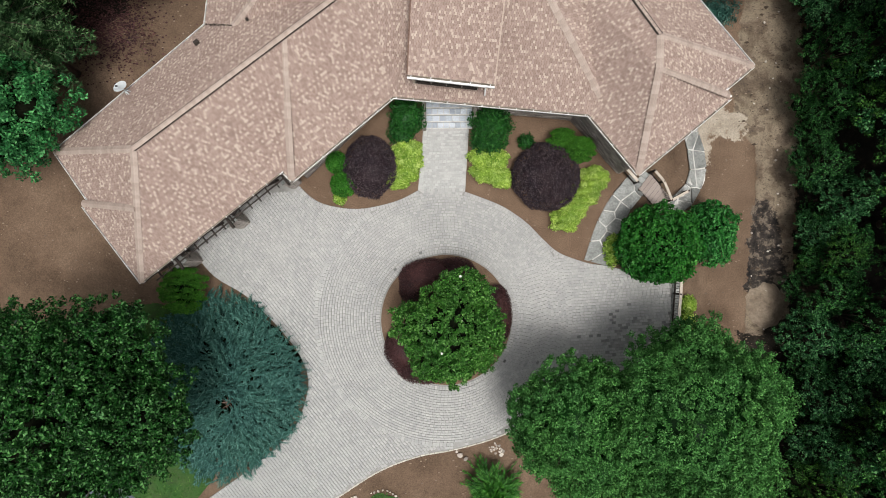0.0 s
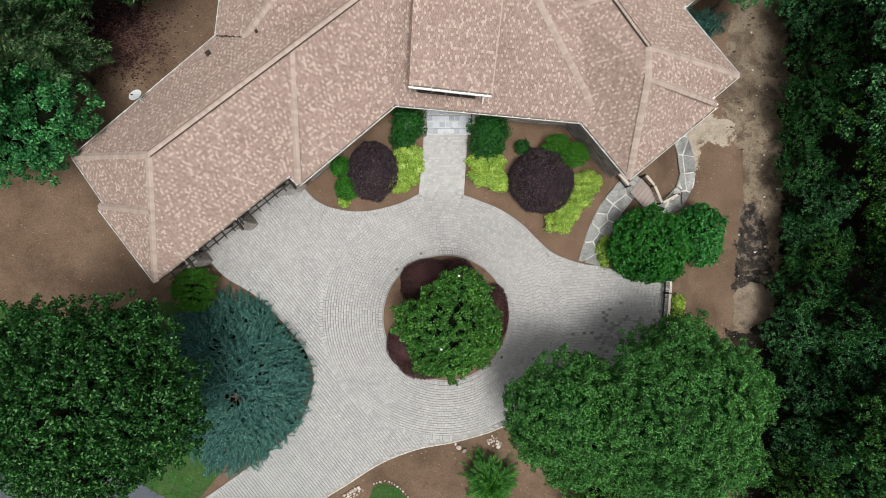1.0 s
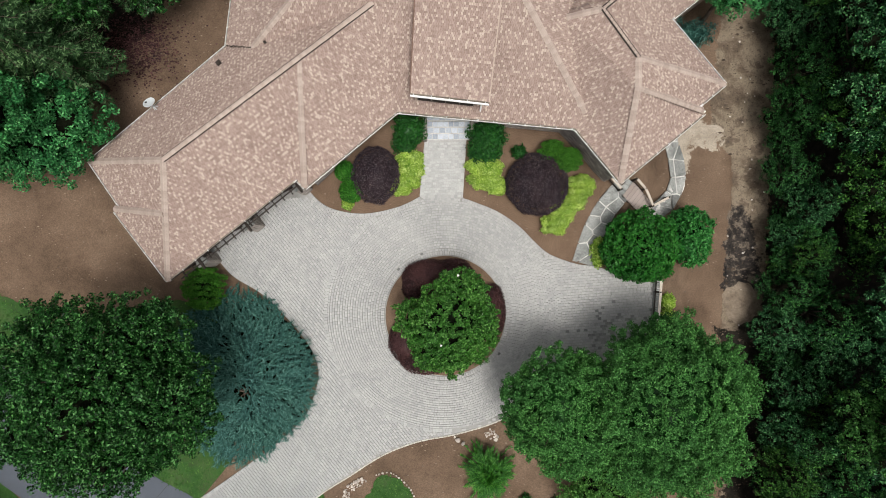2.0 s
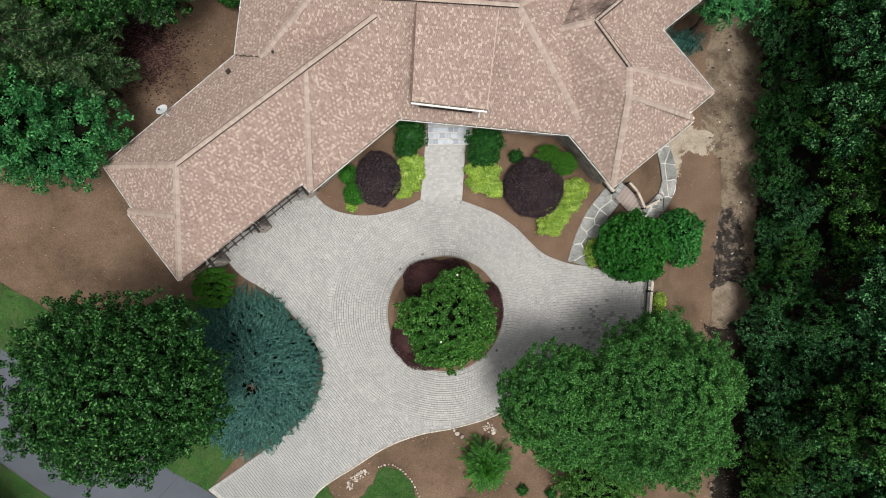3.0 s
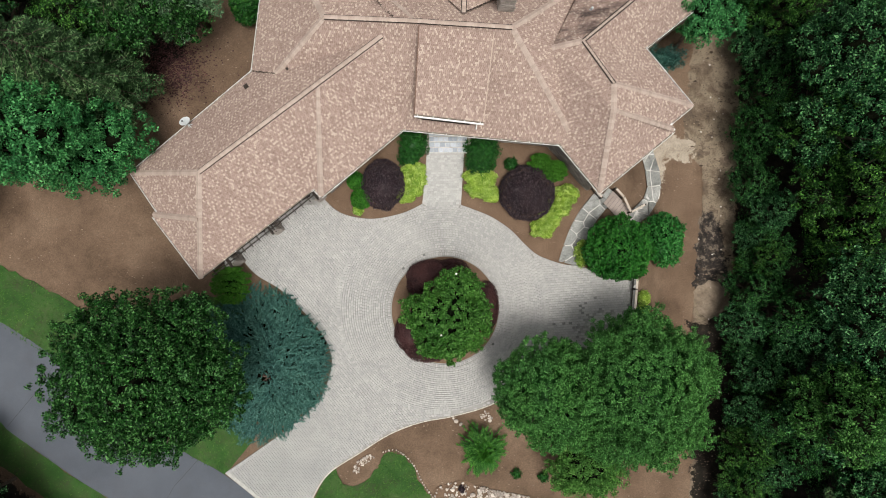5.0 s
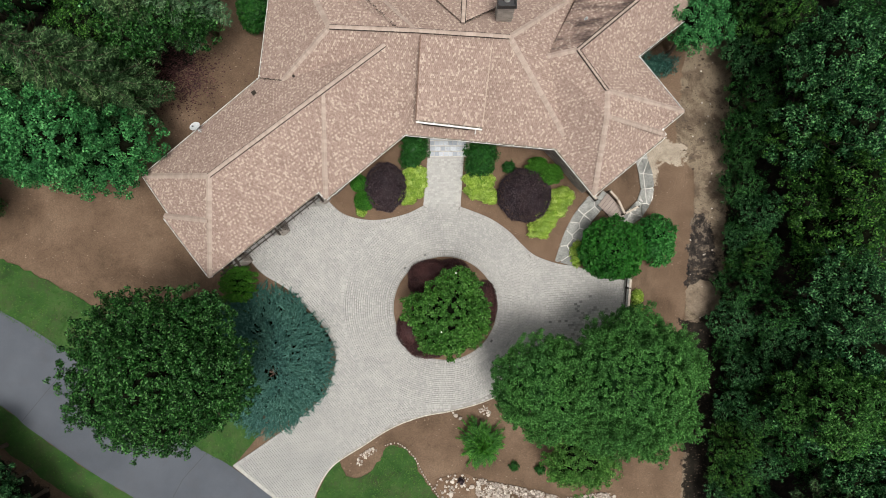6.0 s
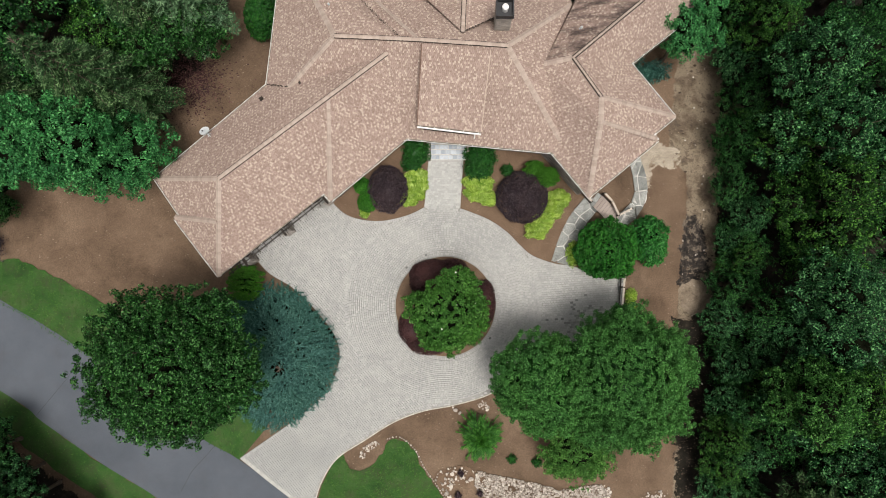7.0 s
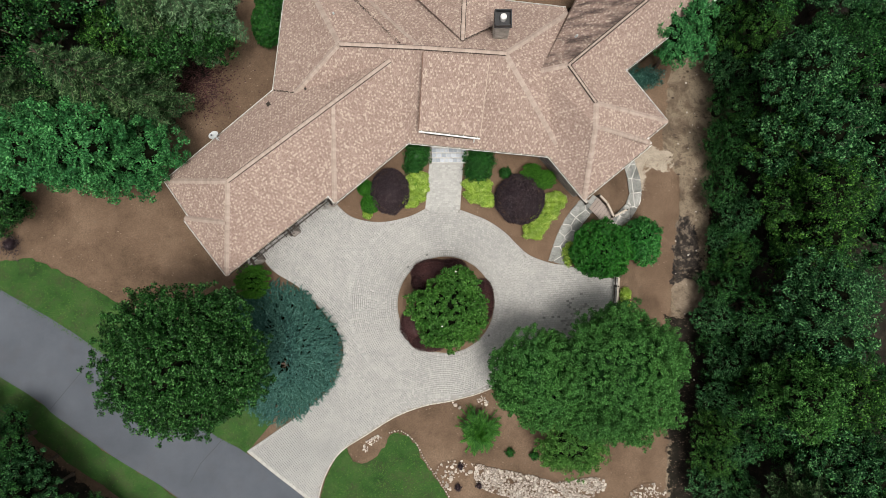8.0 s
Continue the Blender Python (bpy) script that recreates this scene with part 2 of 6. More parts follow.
def ground_material():
    """Pine straw soil that gives way, with ragged edges, to dug clay, wet mud, pale crushed stone, and leaf mould with
    the woods' shade in its colour.
    """
    m = bpy.data.materials.new("yard_soil")
    m.use_nodes = True
    nt = m.node_tree
    b = nt.nodes["Principled BSDF"]
    b.inputs["Roughness"].default_value, b.inputs["Specular IOR Level"].default_value = 0.9, 0.15
    c = ramp(nt, noisy(nt, 0.22), [(0.3, (0.08, 0.053, 0.034)), (0.5, (0.134, 0.09, 0.06)), (0.7, (0.176, 0.122, 0.083))])
    c = mixed(nt, c, (0.064, 0.041, 0.026), ramp(nt, noisy(nt, 0.5, 7), [(0.5, (0, 0, 0)), (0.72, (0.6, 0.6, 0.6))]))
    kinds = (("clay", [(0.3, (0.08, 0.06, 0.044)), (0.42, (0.122, 0.092, 0.065)), (0.5, (0.175, 0.138, 0.098)), (0.57, (0.21, 0.168, 0.12)), (0.63, (0.122, 0.093, 0.067)), (0.76, (0.075, 0.058, 0.044))], 0.9),
             ("shaded_mould", [(0.3, (0.008, 0.007, 0.005)), (0.55, (0.018, 0.015, 0.011)), (0.75, (0.05, 0.036, 0.026))], 1.8),
             ("gravel", [(0.3, (0.24, 0.2, 0.155)), (0.7, (0.4, 0.345, 0.275))], 1.6),
             ("mud", [(0.35, (0.01, 0.009, 0.009)), (0.52, (0.04, 0.033, 0.028)), (0.6, (0.16, 0.13, 0.1)), (0.72, (0.03, 0.025, 0.022))], 1.9))
    wide = nt.nodes.new("ShaderNodeMath")
    wide.operation = "MULTIPLY_ADD"
    wide.inputs[1].default_value, wide.inputs[2].default_value = 1.7, -0.35
    nt.links.new(noisy(nt, 0.8, 8, 0.75), wide.inputs[0])
    ragged = wide.outputs[0]
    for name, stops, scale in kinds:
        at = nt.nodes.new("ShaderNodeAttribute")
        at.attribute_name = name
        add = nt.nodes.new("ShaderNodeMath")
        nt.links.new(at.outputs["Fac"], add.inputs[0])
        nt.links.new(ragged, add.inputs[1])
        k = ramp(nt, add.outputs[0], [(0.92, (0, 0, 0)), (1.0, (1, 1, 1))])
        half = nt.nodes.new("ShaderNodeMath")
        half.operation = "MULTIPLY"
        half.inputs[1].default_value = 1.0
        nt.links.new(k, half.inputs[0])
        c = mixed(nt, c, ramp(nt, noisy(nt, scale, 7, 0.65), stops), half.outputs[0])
    small = noisy(nt, 13, 6, 0.75)
    c = mixed(nt, c, ramp(nt, small, [(0.25, (0.5, 0.5, 0.5)), (0.75, (1.5, 1.5, 1.5))]), 1.0, "MULTIPLY")
    nt.links.new(c, b.inputs["Base Color"])
    n = nt.nodes.new("ShaderNodeBump")
    n.inputs["Strength"].default_value, n.inputs["Distance"].default_value = 0.7, 0.04
    nt.links.new(small, n.inputs["Height"])
    nt.links.new(n.outputs[0], b.inputs["Normal"])
    return m


# ---- building blocks ----
def smoothstep(a, b, v):
    k = np.clip((np.asarray(v, float) - a) / (b - a), 0, 1)
    return k * k * (3 - 2 * k)


def level(x, y):
    """Height of the ground: level by the drive, lower on the downhill side, a little bumpy away from paving."""
    x, y = np.asarray(x, float), np.asarray(y, float)
    down = -1.8 * smoothstep(12.9, 15.8, x + 0.9 * smoothstep(2, 6, y)) * smoothstep(-13, -6, y)
    down = down - 0.9 * smoothstep(14, 22, x) * smoothstep(-6, -13, y)
    q, w = (x - 10.88) * 0.79 - (y - 3.89) * 0.61, (x - 10.88) * 0.61 + (y - 3.89) * 0.79
    cut = (0.57 * np.clip(q, 0, 2.4) + 0.1) * smoothstep(-0.3, 0.0, w) * smoothstep(5.5, 2.5, w) * smoothstep(-0.5, 0.1, q) * smoothstep(4.2, 2.6, q)
    bank = np.interp(y, (-12, -5, -1.75, 1.5, 6.5, 7.3), (17.2, 17.65, 18.06, 18.58, 18.52, 17.55))
    step = 0.2 * smoothstep(-0.08, 0.1, x - bank) * smoothstep(7.5, 7.1, y) * smoothstep(-14, -10, y)
    return np.minimum(down, -cut) - step


def mesh_of(name, verts, faces, mat, smooth=False, tone=None):
    me = bpy.data.meshes.new(name)
    me.from_pydata([tuple(map(float, v)) for v in verts], [], [tuple(map(int, f)) for f in faces])
    me.materials.append(mat)
    if smooth:
        me.polygons.foreach_set("use_smooth", [True] * len(me.polygons))
    if tone is not None:
        me.attributes.new("tone", "FLOAT", "FACE").data.foreach_set("value", np.asarray(tone, np.float32))
    me.update()
    return me


def thing(name, label, category, at=(0, 0, 0), group="", kind=""):
    ob = new(name)
    ob.location = at
    return tagged(ob, label, category, group, kind)


def part(name, me, parent=None, label="", kind=""):
    ob = new(name, me)
    ob.parent = parent
    return tagged(ob, label, "", "", kind)


class Solid:
    """Collects pieces of one mesh."""
    def __init__(self):
        self.v, self.f, self.t = [], [], []

    def add(self, verts, faces, tone=0.5):
        n = len(self.v)
        self.v += [tuple(p) for p in verts]
        self.f += [tuple(i + n for i in f) for f in faces]
        self.t += [tone] * len(faces)
        return self

    def box(self, m, sx, sy, sz, tone=0.5, bevel=0.0):
        """A box with its base at the origin of m; bevel: chamfered top edges."""
        x, y, b = sx / 2, sy / 2, bevel
        pts = [(-x, -y, 0), (x, -y, 0), (x, y, 0), (-x, y, 0), (-x, -y, sz - b), (x, -y, sz - b), (x, y, sz - b), (-x, y, sz - b)]
        fs = [(0, 3, 2, 1), (0, 1, 5, 4), (1, 2, 6, 5), (2, 3, 7, 6), (3, 0, 4, 7)]
        if b:
            pts += [(-x + b, -y + b, sz), (x - b, -y + b, sz), (x - b, y - b, sz), (-x + b, y - b, sz)]
            fs += [(4, 5, 9, 8), (5, 6, 10, 9), (6, 7, 11, 10), (7, 4, 8, 11), (8, 9, 10, 11)]
        else:
            fs += [(4, 5, 6, 7)]
        return self.add([m @ Vector(p) for p in pts], fs, tone)

    def beam(self, a, b, w, h, tone=0.5):
        """A bar of width w and height h from a to b (its top centre line)."""
        a, b = Vector(a), Vector(b)
        d = (b - a).normalized()
        s = d.cross(Vector((0, 0, 1)))
        s = s.normalized() if s.length > 1e-4 else Vector((1, 0, 0))
        u = s.cross(d)
        pts = [p + s * i * w / 2 - u * (h if j else 0) for p in (a, b) for i, j in ((-1, 0), (1, 0), (1, 1), (-1, 1))]
        return self.add(pts, [(0, 1, 5, 4), (1, 2, 6, 5), (2, 3, 7, 6), (3, 0, 4, 7), (3, 2, 1, 0), (4, 5, 6, 7)], tone)

    def tube(self, pts, radii, n=8, tone=0.5):
        rows = []
        for i, p in enumerate(pts):
            p = Vector(p)
            d = (Vector(pts[min(i + 1, len(pts) - 1)]) - Vector(pts[max(i - 1, 0)])).normalized()
            s = d.cross(Vector((0.3, 1, 0.1))).normalized()
            u = d.cross(s)
            rows.append([p + (s * math.cos(k * math.tau / n) + u * math.sin(k * math.tau / n)) * radii[i] for k in range(n)])
        vs = [q for r in rows for q in r]
        fs = [(i * n + k, i * n + (k + 1) % n, (i + 1) * n + (k + 1) % n, (i + 1) * n + k) for i in range(len(pts) - 1) for k in range(n)]
        fs += [tuple(range(n))[::-1], tuple((len(pts) - 1) * n + k for k in range(n))]
        return self.add(vs, fs, tone)

    def made(self, name, mat, smooth=False):
        return mesh_of(name, self.v, self.f, mat, smooth, self.t)


def inside(poly, x, y):
    """Which points lie in a polygon."""
    x, y = np.asarray(x, float), np.asarray(y, float)
    r = np.zeros(x.shape, bool)
    p = np.asarray(poly, float)
    for (x0, y0), (x1, y1) in zip(p, np.roll(p, -1, 0)):
        if y0 != y1:
            r ^= ((y0 > y) != (y1 > y)) & (x < (x1 - x0) * (y - y0) / (y1 - y0) + x0)
    return r


def edge_distance(poly, x, y, closed=True):
    x, y = np.asarray(x, float), np.asarray(y, float)
    d = np.full(x.shape, 1e9)
    p = np.asarray(poly, float)
    q = np.roll(p, -1, 0)
    for a, b in list(zip(p, q))[:None if closed else -1]:
        ab = b - a
        k = np.clip(((x - a[0]) * ab[0] + (y - a[1]) * ab[1]) / max(1e-9, ab @ ab), 0, 1)
        d = np.minimum(d, np.hypot(x - a[0] - k * ab[0], y - a[1] - k * ab[1]))
    return d


def smooth_line(pts, step=0.3, closed=False):
    """Points at even steps on a smooth curve through pts."""
    p = [np.array(q, float) for q in pts]
    n = len(p)
    out = []
    for i in range(n if closed else n - 1):
        a, b, c, d = (p[(i + k) % n] if closed else p[min(max(i + k, 0), n - 1)] for k in (-1, 0, 1, 2))
        m = max(1, int(np.linalg.norm(c - b) / step))
        for k in range(m):
            t = k / m
            out.append(0.5 * (2 * b + (c - a) * t + (2 * a - 5 * b + 4 * c - d) * t * t + (3 * b - a - 3 * c + d) * t ** 3))
    if not closed:
        out.append(p[-1])
    return [tuple(q) for q in out]


def sheet(name, outline, lift, mat, step=0.8, rough=0.0):
    """A draped piece of ground with a smooth, slightly uneven outline, as a mesh."""
    rng = np.random.default_rng(len(name) * 7 + len(outline))
    ol = [(x + rng.normal() * rough, y + rng.normal() * rough) for x, y in outline]
    xs, ys = np.array(ol).T
    gx, gy = np.meshgrid(np.arange(xs.min(), xs.max(), step), np.arange(ys.min(), ys.max(), step))
    ok = inside(ol, gx, gy) & (edge_distance(ol, gx, gy) > 0.3 * step)
    pts = [Vector(p) for p in ol] + [Vector(p) for p in zip(gx[ok], gy[ok])]
    n = len(ol)
    v, _, f, *_ = delaunay_2d_cdt(pts, [(i, (i + 1) % n) for i in range(n)], [], 1, 1e-4)
    vs = [(p.x, p.y, float(level(p.x, p.y)) + lift) for p in v]
    return mesh_of(name, vs, f, mat, True)


# ---- ground ----
def spread(lo, hi, step, far):
    c = list(np.arange(lo, hi + step / 2, step))
    d = step
    while c[-1] < far:
        d *= 1.5
        c = [c[0] - d, *c, c[-1] + d]
    return np.array(c)


GX, GY = spread(-42, 42, 0.4, 2500), spread(-30, 34, 0.4, 2500)
GX = np.sort(np.concatenate([GX[(GX < 16.9) | (GX > 19.3)], np.arange(16.95, 19.3, 0.1)]))
gx, gy = np.meshgrid(GX, GY)
bumps = np.array([0.03 * noise.noise((x * 0.35, y * 0.35, 0)) - 0.02 for x, y in zip(gx.ravel(), gy.ravel())])
gz = (level(gx, gy).ravel() + bumps - 0.02)
nx = len(GX)
cells = [(j * nx + i, j * nx + i + 1, (j + 1) * nx + i + 1, (j + 1) * nx + i) for j in range(len(GY) - 1) for i in range(nx - 1)]
ground = new("ground", mesh_of("ground", np.stack([gx.ravel(), gy.ravel(), gz], 1), cells, ground_material(), True))
tagged(ground, "brown pine straw and bare soil yard round the house", "ground", kind="structure")

# street with a grassy verge
TOP = [(-60, 12), (-34.24, -2.52), (-29.83, -5.0), (-26.75, -7.02), (-18.43, -12.98), (-15.08, -14.88), (-10.39, -18.35), (-2, -25), (8, -34)]
LOW = [(-2, -34), (-12, -25), (-20.09, -18.43), (-25.33, -15.18), (-29.71, -12.2), (-34.12, -9.22), (-60, 5)]
road = new("road", sheet("road", smooth_line(TOP, 0.8) + smooth_line(LOW, 0.8), 0.02, M_ASPHALT, 2.0))
tagged(road, "smooth grey asphalt street", "road", kind="structure")
for line in ([(-17.0, -13.9), (-17.6, -14.6), (-18.6, -15.7), (-19.4, -17.2)], [(-27.0, -7.4), (-27.9, -8.9), (-29.3, -10.6), (-30.2, -11.7)]):
    for p, q in zip(line, line[1:]):
        part("crack", Solid().beam((*p, 0.026), (*q, 0.026), 0.025, 0.004).made("crack", M_BLACK), road, "dark tarred crack")
VERGE = LOW + [(-60, 1.6), (-36, -10.5), (-31, -14.1), (-26, -17.5), (-21, -21), (-12, -28), (-4, -36)]


def lawn(name, outline, seed, label, density=55):
    ob = tagged(new(name, sheet(name, outline, 0.006, M_GRASS, 1.0, 0.06)), label, "lawn", kind="structure")
    rng = np.random.default_rng(seed)
    xs, ys = np.array(outline).T
    n = int((np.ptp(xs)) * np.ptp(ys) * density)
    x, y = rng.uniform(xs.min(), xs.max(), n), rng.uniform(ys.min(), ys.max(), n)
    ok = inside(outline, x, y)
    x, y = x[ok], y[ok]
    z = level(x, y) + 0.03
    a, h, w = rng.uniform(0, math.tau, len(x)), rng.uniform(0.02, 0.05, len(x)), rng.uniform(0.015, 0.035, len(x))
    lean = rng.uniform(0.08, 0.18, len(x))
    vs = np.stack([np.stack([x - w * np.sin(a), y + w * np.cos(a), z], 1), np.stack([x + w * np.sin(a), y - w * np.cos(a), z], 1),
                   np.stack([x + lean * np.cos(a), y + lean * np.sin(a), z + h], 1)], 1).reshape(-1, 3)
    part("grass_blades", mesh_of("grass_blades", vs, np.arange(len(vs)).reshape(-1, 3), M_BLADE), ob, kind="stuff")
    return ob


LAWN_A = smooth_line([(-48, 5), (-38, 0.5), (-34.28, -0.35), (-32.1, -0.12), (-29.46, -1.19), (-27.04, -2.48), (-25.06, -3.55), (-21, -7), (-19, -9.8), (-16, -10.2), (-13.7, -10.8), (-13.0, -12.3)], 0.4) + [(-15.15, -14.85), (-18.5, -13.1), (-26.85, -7.15), (-34.35, -2.65), (-48, 4.7)]
lawn("lawn_1", LAWN_A, 3, "green mown grass strip between the street and the yard")
LAWN_C = smooth_line([(-8.05, -14.83), (-7.54, -14.18), (-6.97, -15.46), (-5.68, -15.45), (-4.61, -14.37), (-4.19, -13.43), (-3.33, -13.25), (-2.25, -14.14), (-1.6, -15.42), (-0.52, -16.9), (0.34, -18.25), (1.5, -21)], 0.3) + [(2, -26), (-3, -25), (-9.6, -19.2), (-9.53, -18.34), (-9.0, -16.7)]
lawn("lawn_4", smooth_line([(-19.5, -3.6), (-17, -2.6), (-15.2, -2.9), (-13.4, -3.2), (-12.6, -5.0), (-12.8, -8.5), (-15, -9.8), (-18.5, -9.3), (-20.5, -7)], 0.5, True), 6, "thin shaded grass under the oak", 40)
lawn("lawn_2", LAWN_C, 4, "bright green mown lawn edged with small stones", 90)
lawn("lawn_3", smooth_line(VERGE[:7], 0.8) + smooth_line(VERGE[7:], 0.8), 5, "rough grass verge on the far side of the street", 25)

# dug strip beside the woods, with wet mud and pale crushed stone
TRENCH = smooth_line([(18.4, 26), (17.9, 16.0), (17.4, 11.5), (17.1, 8.9), (17.6, 7.5), (18.5, 6.7), (18.55, 2.58), (18.03, -1.87), (17.65, -6.3), (17.2, -12), (17, -20), (20.5, -20), (20.3, -12), (19.9, -6.29), (20.6, -3.63), (20.8, 1.7), (21.1, 7.05), (21.4, 11.52), (21.2, 16.2), (21.4, 26)], 0.5, True)
MUD = [smooth_line([(18.4, 3.2), (19.3, 3.4), (20.0, 1.6), (20.5, -1.2), (20.2, -2.6), (19.3, -1.7), (18.0, -2.2), (18.2, 1)], 0.3, True)]
GRAVEL = [smooth_line([(14.2, 8.2), (15.6, 8.9), (17.42, 8.64), (18.2, 7.8), (17.4, 7.4), (15.8, 7.2), (15.7, 5.2), (15.3, 4.6), (15.0, 7.3)], 0.3, True)]
# leaf litter zones, near-black because the shade under the trees is painted in
SHADED_MOULD = [[(17.4, -34), (17.1, -18), (17.3, -9), (17.7, -4.6), (20.4, -4.1), (21.0, 0), (21.5, 12), (21.2, 36), (60, 36), (60, -34)],
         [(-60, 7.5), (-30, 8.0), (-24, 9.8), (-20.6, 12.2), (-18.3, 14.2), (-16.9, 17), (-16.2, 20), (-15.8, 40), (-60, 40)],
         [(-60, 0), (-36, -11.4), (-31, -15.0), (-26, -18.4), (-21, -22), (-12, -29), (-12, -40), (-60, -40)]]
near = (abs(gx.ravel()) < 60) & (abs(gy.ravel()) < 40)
for name, outlines in (("clay", [TRENCH]), ("shaded_mould", SHADED_MOULD), ("mud", MUD), ("gravel", GRAVEL)):
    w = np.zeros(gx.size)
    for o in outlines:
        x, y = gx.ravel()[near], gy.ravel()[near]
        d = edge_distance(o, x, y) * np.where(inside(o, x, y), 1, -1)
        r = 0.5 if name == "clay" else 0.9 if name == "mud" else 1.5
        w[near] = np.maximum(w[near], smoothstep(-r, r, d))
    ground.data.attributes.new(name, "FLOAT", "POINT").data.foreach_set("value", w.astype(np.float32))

# ---- drive ----
HUB, R_IN, RIM_HUB, R_OUT = (0.0, -3.5), 3.66, (-0.17, -3.33), 7.16
WEST = smooth_line([(-14.3, 0.3), (-13.12, -1.07), (-11.19, -2.28), (-9.26, -4.2), (-8.13, -5.79), (-7.8, -7.38), (-8.59, -9.61), (-10.18, -11.2), (-11.61, -12.31), (-15.08, -14.75)], 0.25)
SOUTH = smooth_line([(-9.45, -19.2), (-9.62, -18.34), (-9.08, -16.45), (-7.95, -14.7), (-5.86, -13.3), (-3.75, -11.98), (-1.62, -11.17), (0.52, -10.75), (2.88, -10.06), (4.79, -9.11), (8.0, -7.6), (11.0, -6.4)], 0.25)
EAST = smooth_line([(12.55, -5.4), (12.74, -3.77), (12.78, -1.48)], 0.25)
NORTH = smooth_line([(12.78, -1.48), (10.56, -0.84), (9.1, -0.45), (8.01, -0.3), (6.41, 0.28), (5.46, 1.08), (4.5, 2.04), (3.22, 2.9), (1.9, 3.45), (1.08, 3.74)], 0.25)
BEDL = smooth_line([(-1.59, 3.81), (-2.87, 3.2), (-4.79, 2.78), (-6.4, 2.91), (-7.52, 3.33), (-8.35, 4.1)], 0.25)
WALKW = [(1.3, 7.3), (-1.27, 7.3)]
DRIVE = WEST + [(-12.77, -16.57), (-10.39, -18.35)] + SOUTH + EAST + NORTH[1:] + WALKW + BEDL + [(-9.3, 5.1), (-15.0, 0.65)]
drive = new("driveway", sheet("driveway", DRIVE, 0.03, M_JOINT, 3.0))
tagged(drive, "grey tumbled paver driveway with a turning circle", "driveway", kind="structure")


def paver(s, x, y, a, w, d, rng, z=0.03, h=0.035):
    """One paver: chamfered top, sides down into the joint."""
    c, n = math.cos(a), math.sin(a)
    hh = h + rng.normal() * 0.003
    b = 0.009
    pts = []
    for k, zz in ((0, z - 0.02), (b, z + hh)):
        for i, j in ((-1, -1), (1, -1), (1, 1), (-1, 1)):
            u, v = i * (w / 2 - k), j * (d / 2 - k)
            pts.append((x + c * u - n * v, y + n * u + c * v, zz))
    s.add(pts, [(0, 1, 5, 4), (1, 2, 6, 5), (2, 3, 7, 6), (3, 0, 4, 7), (4, 5, 6, 7)], 0.05 + 0.95 * rng.random())


def ring_pavers():
    rng = np.random.default_rng(11)
    s = Solid()
    pitch = (R_OUT - 0.14 - R_IN - 0.535) / 19
    for r in (R_IN + 0.535 + pitch * k for k in range(20)):
        n = int(math.tau * r / 0.205)
        off = rng.random()
        for k in range(n):
            a = (k + off) * math.tau / n
            k2 = (r - R_IN) / (R_OUT - R_IN)
            x, y = HUB[0] + k2 * (RIM_HUB[0] - HUB[0]) + r * math.cos(a), HUB[1] + k2 * (RIM_HUB[1] - HUB[1]) + r * math.sin(a)
            paver(s, x, y, a + math.pi / 2 + rng.normal() * 0.03, math.tau * r / n - 0.01, 0.145, rng)
    v = np.array(s.v).reshape(-1, 8, 3)
    ok = inside(DRIVE, v[:, 4, 0], v[:, 4, 1]) & (edge_distance(DRIVE, v[:, 4, 0], v[:, 4, 1]) > 0.1)
    return trimmed(s, ok)


def trimmed(s, ok):
    t = Solid()
    v, tone = np.array(s.v).reshape(-1, 8, 3), np.array(s.t[::5])
    x, y = v[:, 4, 0], v[:, 4, 1]
    # two soft-edged dark patches on the eastern pavers, broken up by noise
    blotch = np.exp(-((x - 10.6) / 1.9) ** 2 - ((y + 4.5) / 1.1) ** 2) + 0.6 * np.exp(-((x - 6.4) / 1.6) ** 2 - ((y + 7.6) / 1.1) ** 2)
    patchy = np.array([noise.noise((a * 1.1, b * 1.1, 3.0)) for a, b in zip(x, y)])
    tone = np.clip(tone - 1.3 * blotch * (0.5 + patchy + 0.5 * np.sin(tone * 40)).clip(0, 1), np.minimum(tone, 0.008 + 0.03 * tone), 1)
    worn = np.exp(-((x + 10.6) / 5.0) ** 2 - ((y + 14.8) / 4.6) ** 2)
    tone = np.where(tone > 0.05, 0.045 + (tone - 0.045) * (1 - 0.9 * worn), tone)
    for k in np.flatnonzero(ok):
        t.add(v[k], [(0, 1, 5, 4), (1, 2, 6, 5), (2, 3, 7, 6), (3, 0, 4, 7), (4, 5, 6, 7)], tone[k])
    return t


def field_pavers(angle, keep, seed, gap=0.009):
    """Running bond over the part of the drive that keep() picks."""
    rng = np.random.default_rng(seed)
    s = Solid()
    c, n = math.cos(angle), math.sin(angle)
    for j in range(-190, 190):
        v, off = j * 0.163, 0.11 * (j % 2) + rng.normal() * 0.03
        for i in range(-130, 130):
            u = i * 0.225 + off
            x, y = c * u - n * v, n * u + c * v - 4
            if -15.5 < x < 13 and -20 < y < 8:
                paver(s, x, y, angle + rng.normal() * 0.025, 0.225 - gap + rng.normal() * 0.005, 0.163 - gap, rng)
    v = np.array(s.v).reshape(-1, 8, 3)[:, 4:].mean(1)
    x, y = v[:, 0], v[:, 1]
    ok = inside(DRIVE, x, y) & (edge_distance(DRIVE, x, y) > 0.09) & keep(x, y) & (np.hypot(x - RIM_HUB[0], y - RIM_HUB[1]) > R_OUT + 0.07)
    return trimmed(s, ok)


